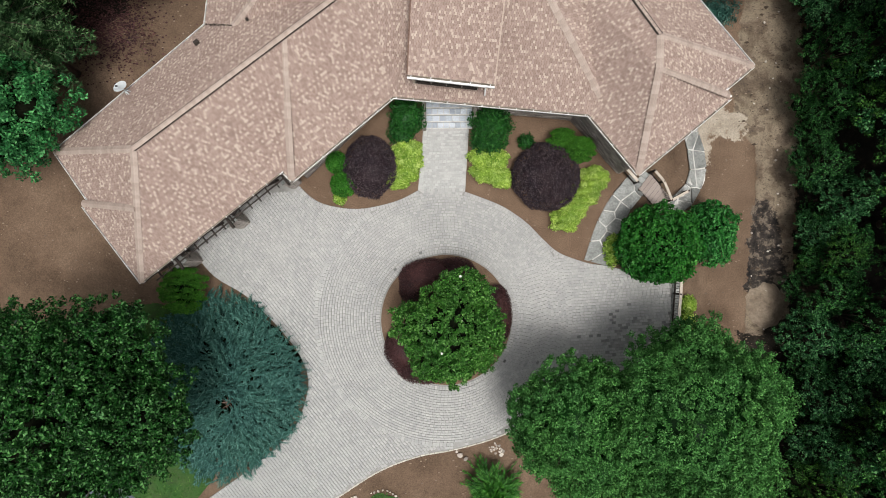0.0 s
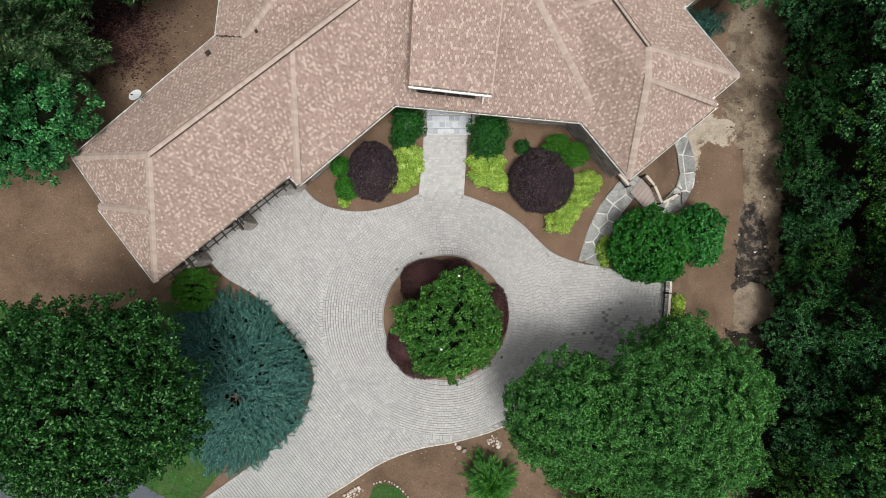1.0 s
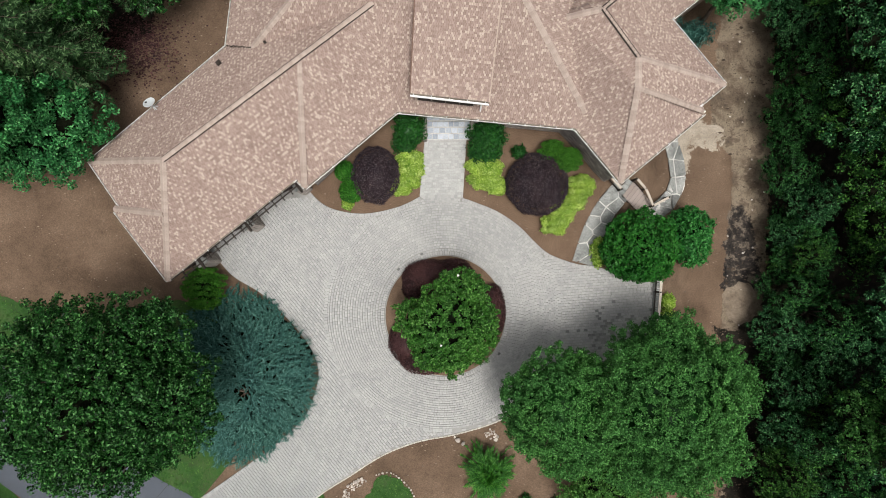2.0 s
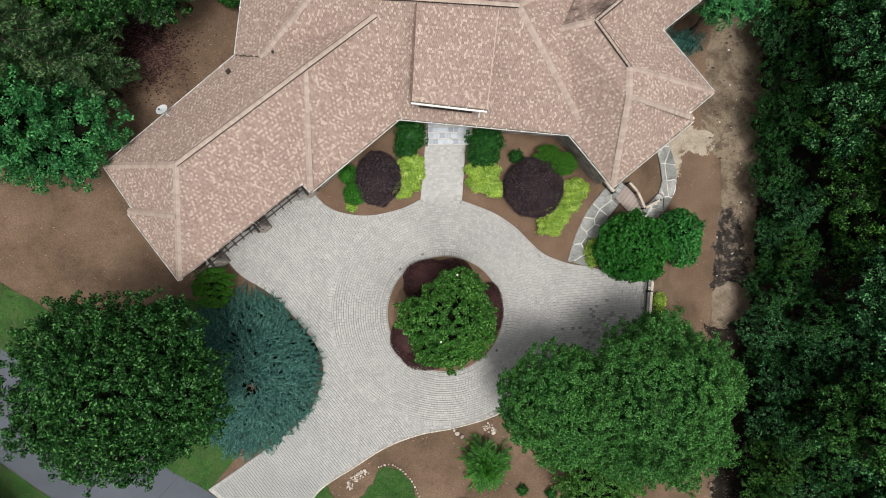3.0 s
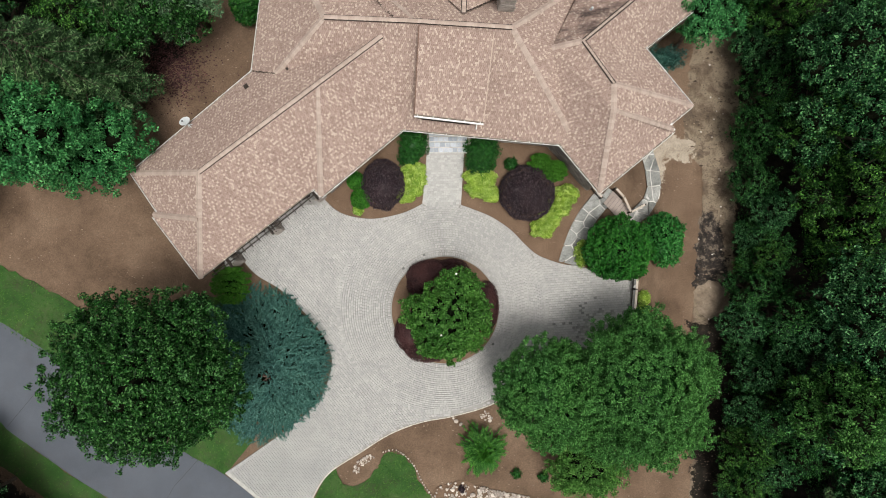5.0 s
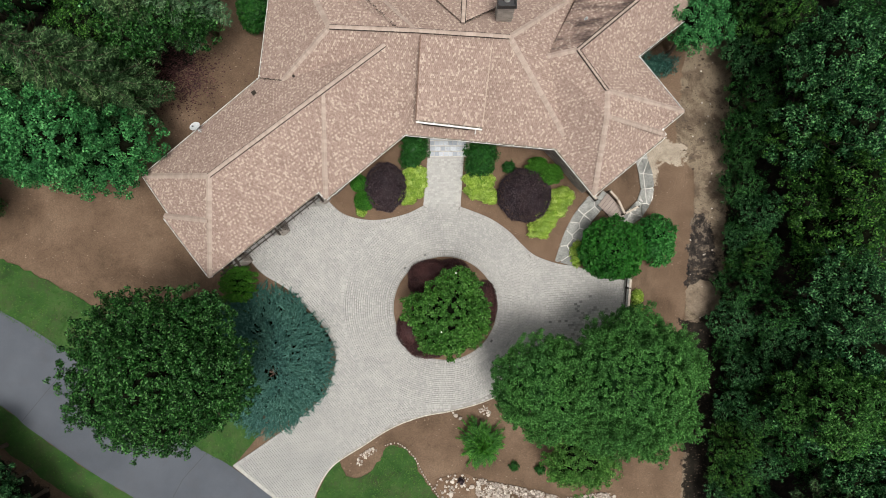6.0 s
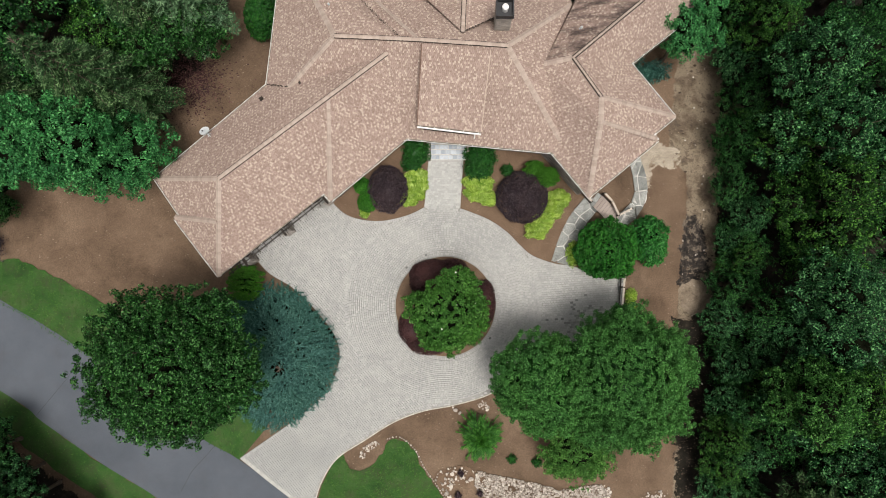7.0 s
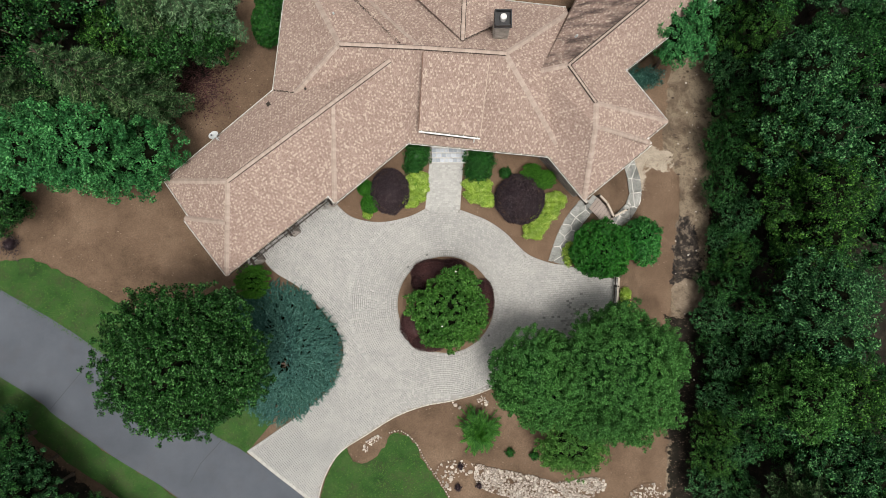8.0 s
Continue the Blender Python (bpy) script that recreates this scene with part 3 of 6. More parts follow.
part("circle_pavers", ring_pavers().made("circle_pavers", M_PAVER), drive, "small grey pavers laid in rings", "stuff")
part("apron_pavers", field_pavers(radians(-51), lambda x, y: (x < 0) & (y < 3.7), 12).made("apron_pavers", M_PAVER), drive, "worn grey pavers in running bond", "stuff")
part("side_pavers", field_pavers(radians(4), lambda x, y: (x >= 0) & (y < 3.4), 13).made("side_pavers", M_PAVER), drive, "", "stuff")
part("walk_pavers", field_pavers(radians(2), lambda x, y: (abs(x) < 2) & (y >= 3.4), 14, 0.009).made("walk_pavers", M_WALK), drive, "", "stuff")


tagged(new("walk_bed", sheet("walk_bed", [(-1.6, 3.85), (-1.3, 7.3), (1.33, 7.3), (1.1, 3.78), (0.6, 3.45), (-1.0, 3.45)], 0.037, M_WALKJOINT, 0.6)), "pale sand bed of the front walk", "walk", kind="structure")


def border(name, line, shift, length, depth, seed, mat=M_BORDER):
    """A row of edge pavers along a line, shifted to its left."""
    rng = np.random.default_rng(seed)
    s = Solid()
    p = np.array(line)
    seg = np.hypot(*np.diff(p, axis=0).T)
    at = np.concatenate([[0], np.cumsum(seg)])
    for d in np.arange(length / 2, at[-1], length):
        x, y = np.interp(d, at, p[:, 0]), np.interp(d, at, p[:, 1])
        x2, y2 = np.interp(d + 0.1, at, p[:, 0]) - np.interp(d - 0.1, at, p[:, 0]), np.interp(d + 0.1, at, p[:, 1]) - np.interp(d - 0.1, at, p[:, 1])
        a = math.atan2(y2, x2)
        paver(s, x - shift * math.sin(a), y + shift * math.cos(a), a + rng.normal() * 0.03, length - 0.015, depth, rng, h=0.05)
    return part(name, s.made(name, mat), drive, "pale edging pavers", "stuff")


border("edge_row", WEST, 0.11, 0.17, 0.2, 21, M_PAVER)
border("edge_row", NORTH, 0.11, 0.17, 0.2, 22, M_PAVER)
border("edge_row", BEDL, 0.11, 0.17, 0.2, 23, M_PAVER)
border("edge_row", [(-15.0, -14.82), (-12.77, -16.57), (-10.39, -18.35), (-9.5, -19.1)], 0.14, 0.13, 0.26, 26)
border("edge_row", [(-1.55, 3.9), (-1.27, 7.28)], -0.12, 0.2, 0.2, 28, M_WALK)
border("edge_row", [(1.3, 7.28), (1.08, 3.8)], -0.12, 0.2, 0.2, 29, M_WALK)
border("kerb", SOUTH, -0.03, 0.27, 0.09, 27, M_CURB)
for r, n, d, nm in ((R_OUT + 0.02, 0.2, 0.22, "circle_border"),):
    ring = [(RIM_HUB[0] + r * math.cos(k * math.tau / 300), RIM_HUB[1] + r * math.sin(k * math.tau / 300)) for k in range(301)]
    if nm == "circle_border":
        ring = [ring[(k + 40) % 300] for k in range(300)]
        rx, ry = np.array(ring).T
        ring = [q for q, ok in zip(ring, inside(DRIVE, rx, ry) & (edge_distance(DRIVE, rx, ry) > 0.26)) if ok]
        cut = [i for i in range(1, len(ring)) if math.dist(ring[i], ring[i - 1]) > 0.5]
        for a, b in zip([0, *cut], [*cut, len(ring)]):
            if b - a > 4:
                border(nm, ring[a:b], 0, n, d, 30 + a, M_PAVER)


# the rows nearest the island, paver by paver
rng = np.random.default_rng(33)
for r, size, deep in ((R_IN + 0.19, 0.15, 0.22), (R_IN + 0.385, 0.19, 0.135)):
    n = int(math.tau * r / size)
    s = Solid()
    paver(s, 0, 0, 0, math.tau * r / n - 0.018, deep, rng, 0.0, 0.04)
    me = s.made("paver", M_PAVER_ONE)
    for k in range(n):
        a = k * math.tau / n
        ob = part("paver", me, drive)
        ob.matrix_local = pose(HUB[0] + r * math.cos(a), HUB[1] + r * math.sin(a), 0.03 + rng.normal() * 0.003, 0, 0, math.degrees(a) + 90 + rng.normal())

# planted beds
ISLE = [(HUB[0] + R_IN * math.cos(k * math.tau / 60), HUB[1] + R_IN * math.sin(k * math.tau / 60)) for k in range(60)]
tagged(new("island_bed", sheet("island_bed", ISLE, 0.11, M_BED, 0.6)), "round mulched island bed in the turning circle", "flower bed", kind="structure")
tagged(new("left_bed", sheet("left_bed", [(x, y + 0.02) for x, y in BEDL] + [(-7.3, 5.3), (-2.8, 9.2), (-1.3, 9.2), (-1.3, 7.3)], 0.06, M_BED, 0.6)), "curved brown mulched bed beside the front walk", "flower bed", kind="structure")
tagged(new("right_bed", sheet("right_bed", [(7.75, -0.2)] + NORTH[NORTH.index(min(NORTH, key=lambda q: abs(q[0] - 7.5))):] + [(1.3, 7.3), (1.4, 9), (7.2, 8.2), (10, 4.9), (9.3, 3.3), (8.4, 1.6)], 0.06, M_BED, 0.6)), "curved brown mulched bed before the stone wall", "flower bed", kind="structure")

# ---- house ----
PITCH, EAVE = 0.645, 3.72
NODE = {
    "E1": (-19.81, 5.38, EAVE), "E2": (-18.1, 2.92, EAVE), "E3": (-18.46, 2.64, EAVE - 0.15), "E4": (-15.38, -1.24, EAVE),
    "E5": (-8.27, 4.39, EAVE), "E6": (-7.83, 3.92, EAVE - 0.2), "E7": (-2.69, 8.16, EAVE), "E8": (7.2, 7.23, EAVE), "E9": (9.69, 4.22, EAVE),
    "E10": (14.39, 8.09, EAVE - 0.1), "E11": (14.07, 8.48, EAVE), "E12": (15.5, 9.68, EAVE), "E13": (12.54, 13.3, EAVE), "E14": (21.0, 20.0, EAVE),
    "TL": (-12.21, 11.81, EAVE), "TL2": (-10.9, 23.5, EAVE), "HA": (-14.37, 5.0, 6.46), "GE": (-3.72, 13.0, 6.5), "VT": (-10.39, 11.3, 4.85),
    "RLE": (-6.98, 13.88, 7.05), "RL": (-1.78, 13.62, 7.14), "RR": (3.83, 13.25, 7.14), "RLB": (-9.6, 18.9, 4.93), "V0": (-2.75, 13.62, 6.95), "V1": (-7.3, 18.9, 4.1),
    "VR": (7.66, 8.0, 4.2), "M1": (6.36, 12.65, 5.55), "M2": (8.08, 12.8, 6.29), "H1": (9.86, 10.24, 6.4), "H2": (9.88, 8.8, 6.2),
    "RU": (8.5, 17.2, 4.0), "NR": (17.4, 20.6, 6.29), "NB": (11.4, 22.8, 3.6), "BL": (-6.1, 18.6, 4.0), "G0": (1.05, 14.2, 6.85), "G1": (1.3, 20.5, 6.85), "GV": (-3.1, 19.2, 4.0), "GW": (3.6, 15.8, 5.75), "G2": (4.6, 20.5, 4.6), "BR": (8.4, 17.7, EAVE), "BL2": (-5.0, 19.2, EAVE),
}
N = {k: Vector(v) for k, v in NODE.items()}
SLOPES = [
    ("HA E4 E5 E6 E7 GE", "E4", "E5"), ("E1 E2 E3 E4 HA", "E1", "E4"), ("TL E1 HA GE VT", "TL", "E1"), ("TL2 TL VT RLE RLB", "TL2", "TL"),
    ("VT GE RL RLE", "E7", "E8"), ("E7 E8 VR RR RL GE", "E7", "E8"), ("RLE V0 V1 RLB", "RLE", "V0"), ("RL BL V1 V0", "BL", "V1"), ("RL RR RU BR BL2 BL", "BR", "BL2"),
    ("RR VR M1 RU", "VR", "RU"), ("E8 E9 H2 H1 M2 M1 VR", "E8", "E9"), ("E9 E10 E11 E12 H1 H2", "E9", "E10"), ("H1 E12 E13 M2", "E12", "E13"),
    ("M2 E13 E14 NR", "E13", "E14"), ("M2 NR NB RU M1", "NB", "RU"), ("TL2 RLB V1 BL BL2", "BL2", "TL2"), ("G0 G1 GV", "G0", "G1"), ("G0 GW G2 G1", "G0", "G1"),
]
house = thing("house", "sprawling house with tan shingle hip roofs and stone walls", "house")


TONE = np.random.default_rng(5).random(20011).tolist()


def clip_to(poly, tri):
    """The part of a polygon inside a triangle, in the plane."""
    a, b, c = tri
    if (b[0] - a[0]) * (c[1] - a[1]) - (b[1] - a[1]) * (c[0] - a[0]) < 0:
        b, c = c, b
    if all((q[0] - p[0]) * (v[1] - p[1]) - (q[1] - p[1]) * (v[0] - p[0]) >= 0 for p, q in ((a, b), (b, c), (c, a)) for v in poly):
        return poly
    for p, q in ((a, b), (b, c), (c, a)):
        out = []
        side = [(q[0] - p[0]) * (v[1] - p[1]) - (q[1] - p[1]) * (v[0] - p[0]) for v in poly]
        for i, v in enumerate(poly):
            w, s0, s1 = poly[i - 1], side[i - 1], side[i]
            if (s0 < 0) != (s1 < 0):
                k = s0 / (s0 - s1)
                out.append((w[0] + k * (v[0] - w[0]), w[1] + k * (v[1] - w[1])))
            if s1 >= 0:
                out.append(v)
        poly = out
        if len(poly) < 3:
            return []
    return poly


def shingled(corners, e0, e1, seed, mat=M_SHINGLE, parent=house, name="roof_slope", course=0.122, tab=0.122, label=""):
    """One roof slope: felt below, and overlapping shingle tabs in courses that follow the eave."""
    rng = np.random.default_rng(seed)
    pts = [Vector(p) for p in corners]
    nrm = Vector((0, 0, 0))
    for p, q in zip(pts, pts[1:] + pts[:1]):
        nrm += Vector(((p.y - q.y) * (p.z + q.z), (p.z - q.z) * (p.x + q.x), (p.x - q.x) * (p.y + q.y)))
    nrm.normalize()
    if nrm.z < 0:
        nrm = -nrm
    u = Vector((e1[0] - e0[0], e1[1] - e0[1], 0)).normalized()
    u = (u - nrm * u.dot(nrm)).normalized()
    v = nrm.cross(u)
    if v.z < 0:
        u, v = -u, -v
    o = Vector((e0[0], e0[1], e0[2])) if len(e0) > 2 else pts[0]
    flat = [((p - o).dot(u), (p - o).dot(v), (p - o).dot(nrm)) for p in pts]
    tris = tessellate_polygon([[Vector((a, b, 0)) for a, b, _ in flat]])
    slope = part(name, mesh_of(name, pts, [t if (pts[t[1]] - pts[t[0]]).cross(pts[t[2]] - pts[t[0]]).z > 0 else t[::-1] for t in tris], M_UNDER), parent, label or "tan shingle roof slope")
    s = Solid()
    for t in tris:
        A = [flat[i] for i in t]
        (ax, ay, az), (bx, by, bz), (cx, cy, cz) = A
        det = (bx - ax) * (cy - ay) - (by - ay) * (cx - ax)
        if abs(det) < 1e-3:
            continue
        lo, hi = min(q[1] for q in A), max(q[1] for q in A)
        for j in range(math.floor(lo / course) - 1, math.ceil(hi / course) + 1):
            y0, y1 = j * course, (j + 1) * course
            shift = (0.5 * (j % 2) + 0.13 * math.sin(j * 2.7)) * tab
            l, r = min(q[0] for q in A), max(q[0] for q in A)
            for i in range(math.floor((l - shift) / tab), math.ceil((r - shift) / tab) + 1):
                x0, x1 = i * tab + shift + 0.006, (i + 1) * tab + shift - 0.006
                poly = clip_to([(x0, y0), (x1, y0), (x1, y1 + 0.01), (x0, y1 + 0.01)], [q[:2] for q in A])
                if len(poly) < 3:
                    continue
                pick = TONE[(i * i * 31 + i * 7919 + j * j * 177 + j * 104729 + i * j * 53 + seed * 613) % 20011]
                tone = 0.79 + 0.3 * (0.62 - pick) if (pick < 0.5 and j % 2 == 0 and (i + j // 2) % 2) or pick < 0.05 or (pick < 0.2 and j % 2 == 1 and i % 3 == 0) else 0.75 * TONE[(i * i * 13 + i * 6007 + j * j * 71 + j * 3571 + i * j * 29 + seed) % 20011]
                vs = []
                for x, y in poly:
                    k1 = ((x - ax) * (cy - ay) - (y - ay) * (cx - ax)) / det
                    k2 = ((bx - ax) * (y - ay) - (by - ay) * (x - ax)) / det
                    h = az + k1 * (bz - az) + k2 * (cz - az) + 0.022 - 0.014 * (y - y0) / course
                    vs.append(o + u * x + v * y + nrm * h)
                n = len(vs)
                low = [k for k in range(n) if poly[k][1] < y0 + 1e-6]
                fs = [tuple(range(n))]
                if len(low) == 2:
                    p, q = low if low[1] == low[0] + 1 else low[::-1]
                    vs += [vs[q] - nrm * 0.02, vs[p] - nrm * 0.02]
                    fs.append((p, n + 1, n, q))
                s.add(vs, fs, tone)
    part("shingles", s.made("shingles", mat), slope, "overlapping tan and cream shingle tabs", "stuff")
    return slope


for k, (names, a, b) in enumerate(SLOPES):
    shingled([N[q] for q in names.split()], NODE[a], NODE[b], 50 + k, M_STAINED if names.startswith("M2 NR") else M_SHINGLE)


CAPS = {}


def hip_cap(a, b, wide=0.175, lift=0.06, drop=0.085, name="hip", seed=1, rung=1.0):
    """Overlapping cap shingles folded over a hip or ridge, piece by piece, on a dark strip; ridge strips are wider, to
    paint the shadow lines beside the caps.
    """
    rng = np.random.default_rng(seed)
    a, b = Vector(a), Vector(b)
    d = (b - a).normalized()
    s = d.cross(Vector((0, 0, 1))).normalized()
    u = s.cross(d)
    # ridge strip shows past the caps: the raised vent's shadow as dark colour
    w, dr = (wide * (1.9 if wide < 0.1 else 1.35), drop * (1.7 if wide < 0.1 else 1.3)) if name == "ridge" else (wide * 0.95, drop * 0.97)
    base = Solid().add([e + u * h + s * k for e in (a, b) for k, h in ((-w, lift - dr - 0.025), (0, lift - 0.02), (w, lift - dr - 0.025))], [(0, 1, 4, 3), (1, 2, 5, 4)])
    strip = part(name, base.made(name, M_WOOD if name == "ridge" else M_UNDER), house, "line of paler cap shingles")
    if (wide, drop) not in CAPS:
        p = Solid().add([(x, y, z) for x, h in ((0, 0.012), (0.235, 0)) for y, z in ((-wide, h - drop), (0, h), (wide, h - drop))], [(0, 3, 4, 1), (1, 4, 5, 2)])
        CAPS[wide, drop] = p.made("cap_shingle", M_CAP)
    n = max(2, int((b - a).length / 0.2))
    for i in range(n):
        ob = part("cap_shingle", CAPS[wide, drop], strip)
        ob.matrix_local = Matrix.Translation(a.lerp(b, i / n) + u * lift) @ Matrix((d, s, u)).transposed().to_4x4() @ pose(0, 0, 0, 0, 0, rng.normal() * 1.2) @ Matrix.Diagonal((rung, 1, 1, 1))
    return strip


for i, q in enumerate("HA-E4 HA-E1 RLE-VT RLE-RLB RR-VR RR-RU H1-E12 H1-H2 H2-E9 RL-BL M1-M2".split()):
    a, b = q.split("-")
    hip_cap(N[a], N[b], seed=i)
for i, q in enumerate("HA-GE RLE-RL RL-RR M2-H1 M2-NR".split()):
    a, b = q.split("-")
    hip_cap(N[a], N[b], 0.07 if a == "M2" else 0.12, 0.09, 0.04, "ridge", seed=20 + i, rung=0.8 if a == "M2" else 1.0)
hip_cap((-14.85, 2.36, 5.29), (-18.3, 2.75, 3.8), seed=31, lift=0.1)
hip_cap(N["H2"], (14.25, 8.2, 3.78), seed=32)
def valley_litter(a, b, w, seed):
    """Dark leaf litter caught in a roof valley."""
    rng = np.random.default_rng(seed)
    a, b = Vector(a), Vector(b)
    s = Solid()
    side = (b - a).cross(Vector((0, 0, 1))).normalized()
    for i in range(int((b - a).length * 60)):
        p = a.lerp(b, rng.random()) + side * rng.normal() * w + Vector((0, 0, 0.05 + rng.random() * 0.03))
        r, g = rng.uniform(0.015, 0.04), rng.random() * 6.28
        s.add([p + Vector((math.cos(g + k) * r, math.sin(g + k) * r * 0.7, rng.normal() * 0.01)) for k in (0, 1.6, 3.1, 4.7)], [(0, 1, 2, 3)])
    part("leaf_litter", s.made("leaf_litter", M_WOOD), house, "dark leaf litter in a roof valley", "stuff")


valley_litter(N["TL"], N["VT"], 0.03, 1)
valley_litter(N["V0"], N["V1"], 0.07, 3)
valley_litter(N["G0"], N["GW"], 0.02, 4)
hip_cap(N["G0"], N["G1"], 0.12, 0.09, 0.04, "ridge", seed=41)
hip_cap((-7.5, 10.27, 6.5), (-7.83, 3.98, 3.62), seed=33, lift=0.08)


def gutter(a, b, dark=False):
    """A white trough along an eave, with hangers across it, and the board behind it."""
    a, b = Vector(a), Vector(b)
    d = (b - a).normalized()
    s = d.cross(Vector((0, 0, 1)))
    up = Vector((0, 0, 1))
    g = Solid()
    g.beam(a + s * 0.1 - up * 0.01, b + s * 0.1 - up * 0.01, 0.022, 0.13)
    n = max(2, int((b - a).length / 0.85))
    ob = part("gutter", g.made("gutter", M_WOOD if dark else M_WHITE), house, "dark metal gutter" if dark else "white metal gutter with hangers")
    for i in range(n + 1):
        p = a.lerp(b, (i + 0.2) / (n + 0.4))
        part("hanger", Solid().beam(p + up * 0.004, p + s * 0.12 + up * 0.004, 0.05, 0.015).made("hanger", M_WHITE), ob)
    part("gutter_floor", Solid().beam(a + s * 0.062 - up * 0.1, b + s * 0.062 - up * 0.1, 0.085, 0.02).made("gutter_floor", M_GUTTER), ob)
    part("fascia", Solid().beam(a - s * 0.03 - up * 0.03, b - s * 0.03 - up * 0.03, 0.04, 0.24).made("fascia", M_WALL), house)


RIM = "E1 E2 E3 E4 E5 E6 E7 E8 E9 E10 E11 E12 E13 E14".split()
for a, b in zip(RIM, RIM[1:]):
    gutter(N[a], N[b], a == "E4")
gutter(N["TL"], N["E1"])
gutter(N["TL2"], N["TL"])
gutter(N["BR"], N["BL2"])

# walls under the eaves: set in from the roof's edge
OUT = [(-19.3, 5.35), (-15.35, -0.5), (-8.9, 4.6), (-3.0, 9.2), (6.9, 8.25), (9.75, 4.95), (15.0, 9.5), (12.2, 13.2), (20.5, 19.8), (17, 23.5), (8.2, 17.5), (-4.8, 18.6), (-10.4, 22.9), (-11.7, 11.8)]
soffit = mesh_of("soffit", [(x, y, EAVE - 0.22) for x, y in OUT], [tuple(range(len(OUT)))], M_WHITE)
part("ceiling_board", soffit, house, "flat white board closing the eaves")


def wall_run(a, b, z0, z1, mat, name="wall", label="", thick=0.3):
    a, b = Vector((*a, z1)), Vector((*b, z1))
    s = (b - a).normalized().cross(Vector((0, 0, 1)))
    return part(name, Solid().beam(a - s * thick / 2, b - s * thick / 2, thick, z1 - z0).made(name, mat), house, label)


def stone_run(a, b, z0, z1, seed):
    """A wall faced with courses of separate rough stones."""
    w = wall_run(a, b, z0, z1, M_STONE, label="grey stacked stone wall")
    rng = np.random.default_rng(seed)
    a, b = Vector((*a, 0)), Vector((*b, 0))
    d, L = (b - a).normalized(), (b - a).length
    s = d.cross(Vector((0, 0, 1)))
    sol = Solid()
    z = z0
    turn = Matrix((d, s, Vector((0, 0, 1)))).transposed().to_4x4()
    while z < z1 - 0.05:
        h, x = rng.uniform(0.09, 0.2), 0.0
        while x < L - 0.05:
            l = min(rng.uniform(0.2, 0.6), L - x)
            sol.box(Matrix.Translation(a + d * (x + l / 2) + s * 0.0 + Vector((0, 0, z))) @ turn, l - 0.015, 0.1 + rng.uniform(0, 0.1), h - 0.012, rng.random(), 0.012)
            x += l
        z += h
    part("stone_facing", sol.made("stone_facing", M_STONE), w, "", "stuff")


ZT = EAVE - 0.22
for i in range(len(OUT)):
    a, b = OUT[i], OUT[(i + 1) % len(OUT)]
    if i in (2, 3, 4, 5):
        continue
    if i == 1:
        continue
    wall_run(a, b, -2.2 if i in (6, 7, 8) else -0.2, ZT, M_WALL, label="tan rendered outer wall")
stone_run((-7.9, 4.55), (-3.0, 9.2), -0.1, ZT, 61)
stone_run((7.05, 7.85), (9.7, 4.8), -0.1, ZT, 63)
stone_run((1.7, 8.35), (7.05, 7.85), -0.1, ZT, 62)
stone_run((9.7, 4.8), (15.0, 9.5), -2.2, ZT, 64)
wall_run((-3.0, 9.2), (-1.4, 9.05), -0.1, ZT, M_WALL, label="tan rendered wall beside the entrance")
# recessed entrance
wall_run((-1.4, 10.6), (-0.6, 10.55), 0.5, ZT, M_WALL)
wall_run((0.7, 10.5), (1.7, 10.4), 0.5, ZT, M_WALL)
wall_run((-0.6, 10.55), (0.7, 10.5), 2.75, ZT, M_WALL)
wall_run((-1.4, 9.05), (-1.4, 10.7), 0.0, ZT, M_WALL)
wall_run((1.7, 10.5), (1.7, 8.3), 0.0, ZT, M_WALL)
door = part("front_door", Solid().beam((-0.55, 10.6, 2.73), (0.65, 10.55, 2.73), 0.06, 2.15).made("front_door", M_WOOD), house, "dark wooden front door")
part("door_handle", Solid().tube([(0.5, 10.45, 1.55), (0.5, 10.43, 1.75)], [0.02, 0.02]).made("door_handle", M_BLACK), door)

# garage front: stone piers, a beam with rafter tails, and doors set back
GA, GB = Vector((-15.35, -0.5, 0)), Vector((-8.6, 4.8, 0))
gd = (GB - GA).normalized()
gs = gd.cross(Vector((0, 0, 1)))
for k in range(2):
    f0, f1 = 0.2 + k * 0.42, 0.55 + k * 0.42
    a, b = GA.lerp(GB, f0) - gs * 0.7, GA.lerp(GB, f1) - gs * 0.7
    dr = part("garage_door", Solid().beam(a + Vector((0, 0, 2.5)), b + Vector((0, 0, 2.5)), 0.06, 2.45).made("garage_door", M_WOOD), house, "dark wooden garage door")
    for j in range(4):
        z = 0.2 + j * 0.6
        part("door_panel", Solid().beam(a + gs * 0.04 + Vector((0, 0, z + 0.5)) + gd * 0.1, b + gs * 0.04 + Vector((0, 0, z + 0.5)) - gd * 0.1, 0.03, 0.45).made("door_panel", M_WOOD), dr)
for f0, f1, z0 in ((-0.02, 0.2, -0.1), (0.55, 0.62, -0.1), (0.97, 1.02, -0.1), (0.2, 0.55, 2.5), (0.62, 0.97, 2.5)):
    a, b = GA.lerp(GB, f0) - gs * 0.7, GA.lerp(GB, f1) - gs * 0.7
    wall_run(a.xy, b.xy, z0, ZT, M_WALL)
turn_g = Matrix((gd, -gs, Vector((0, 0, 1)))).transposed().to_4x4()
rng = np.random.default_rng(70)
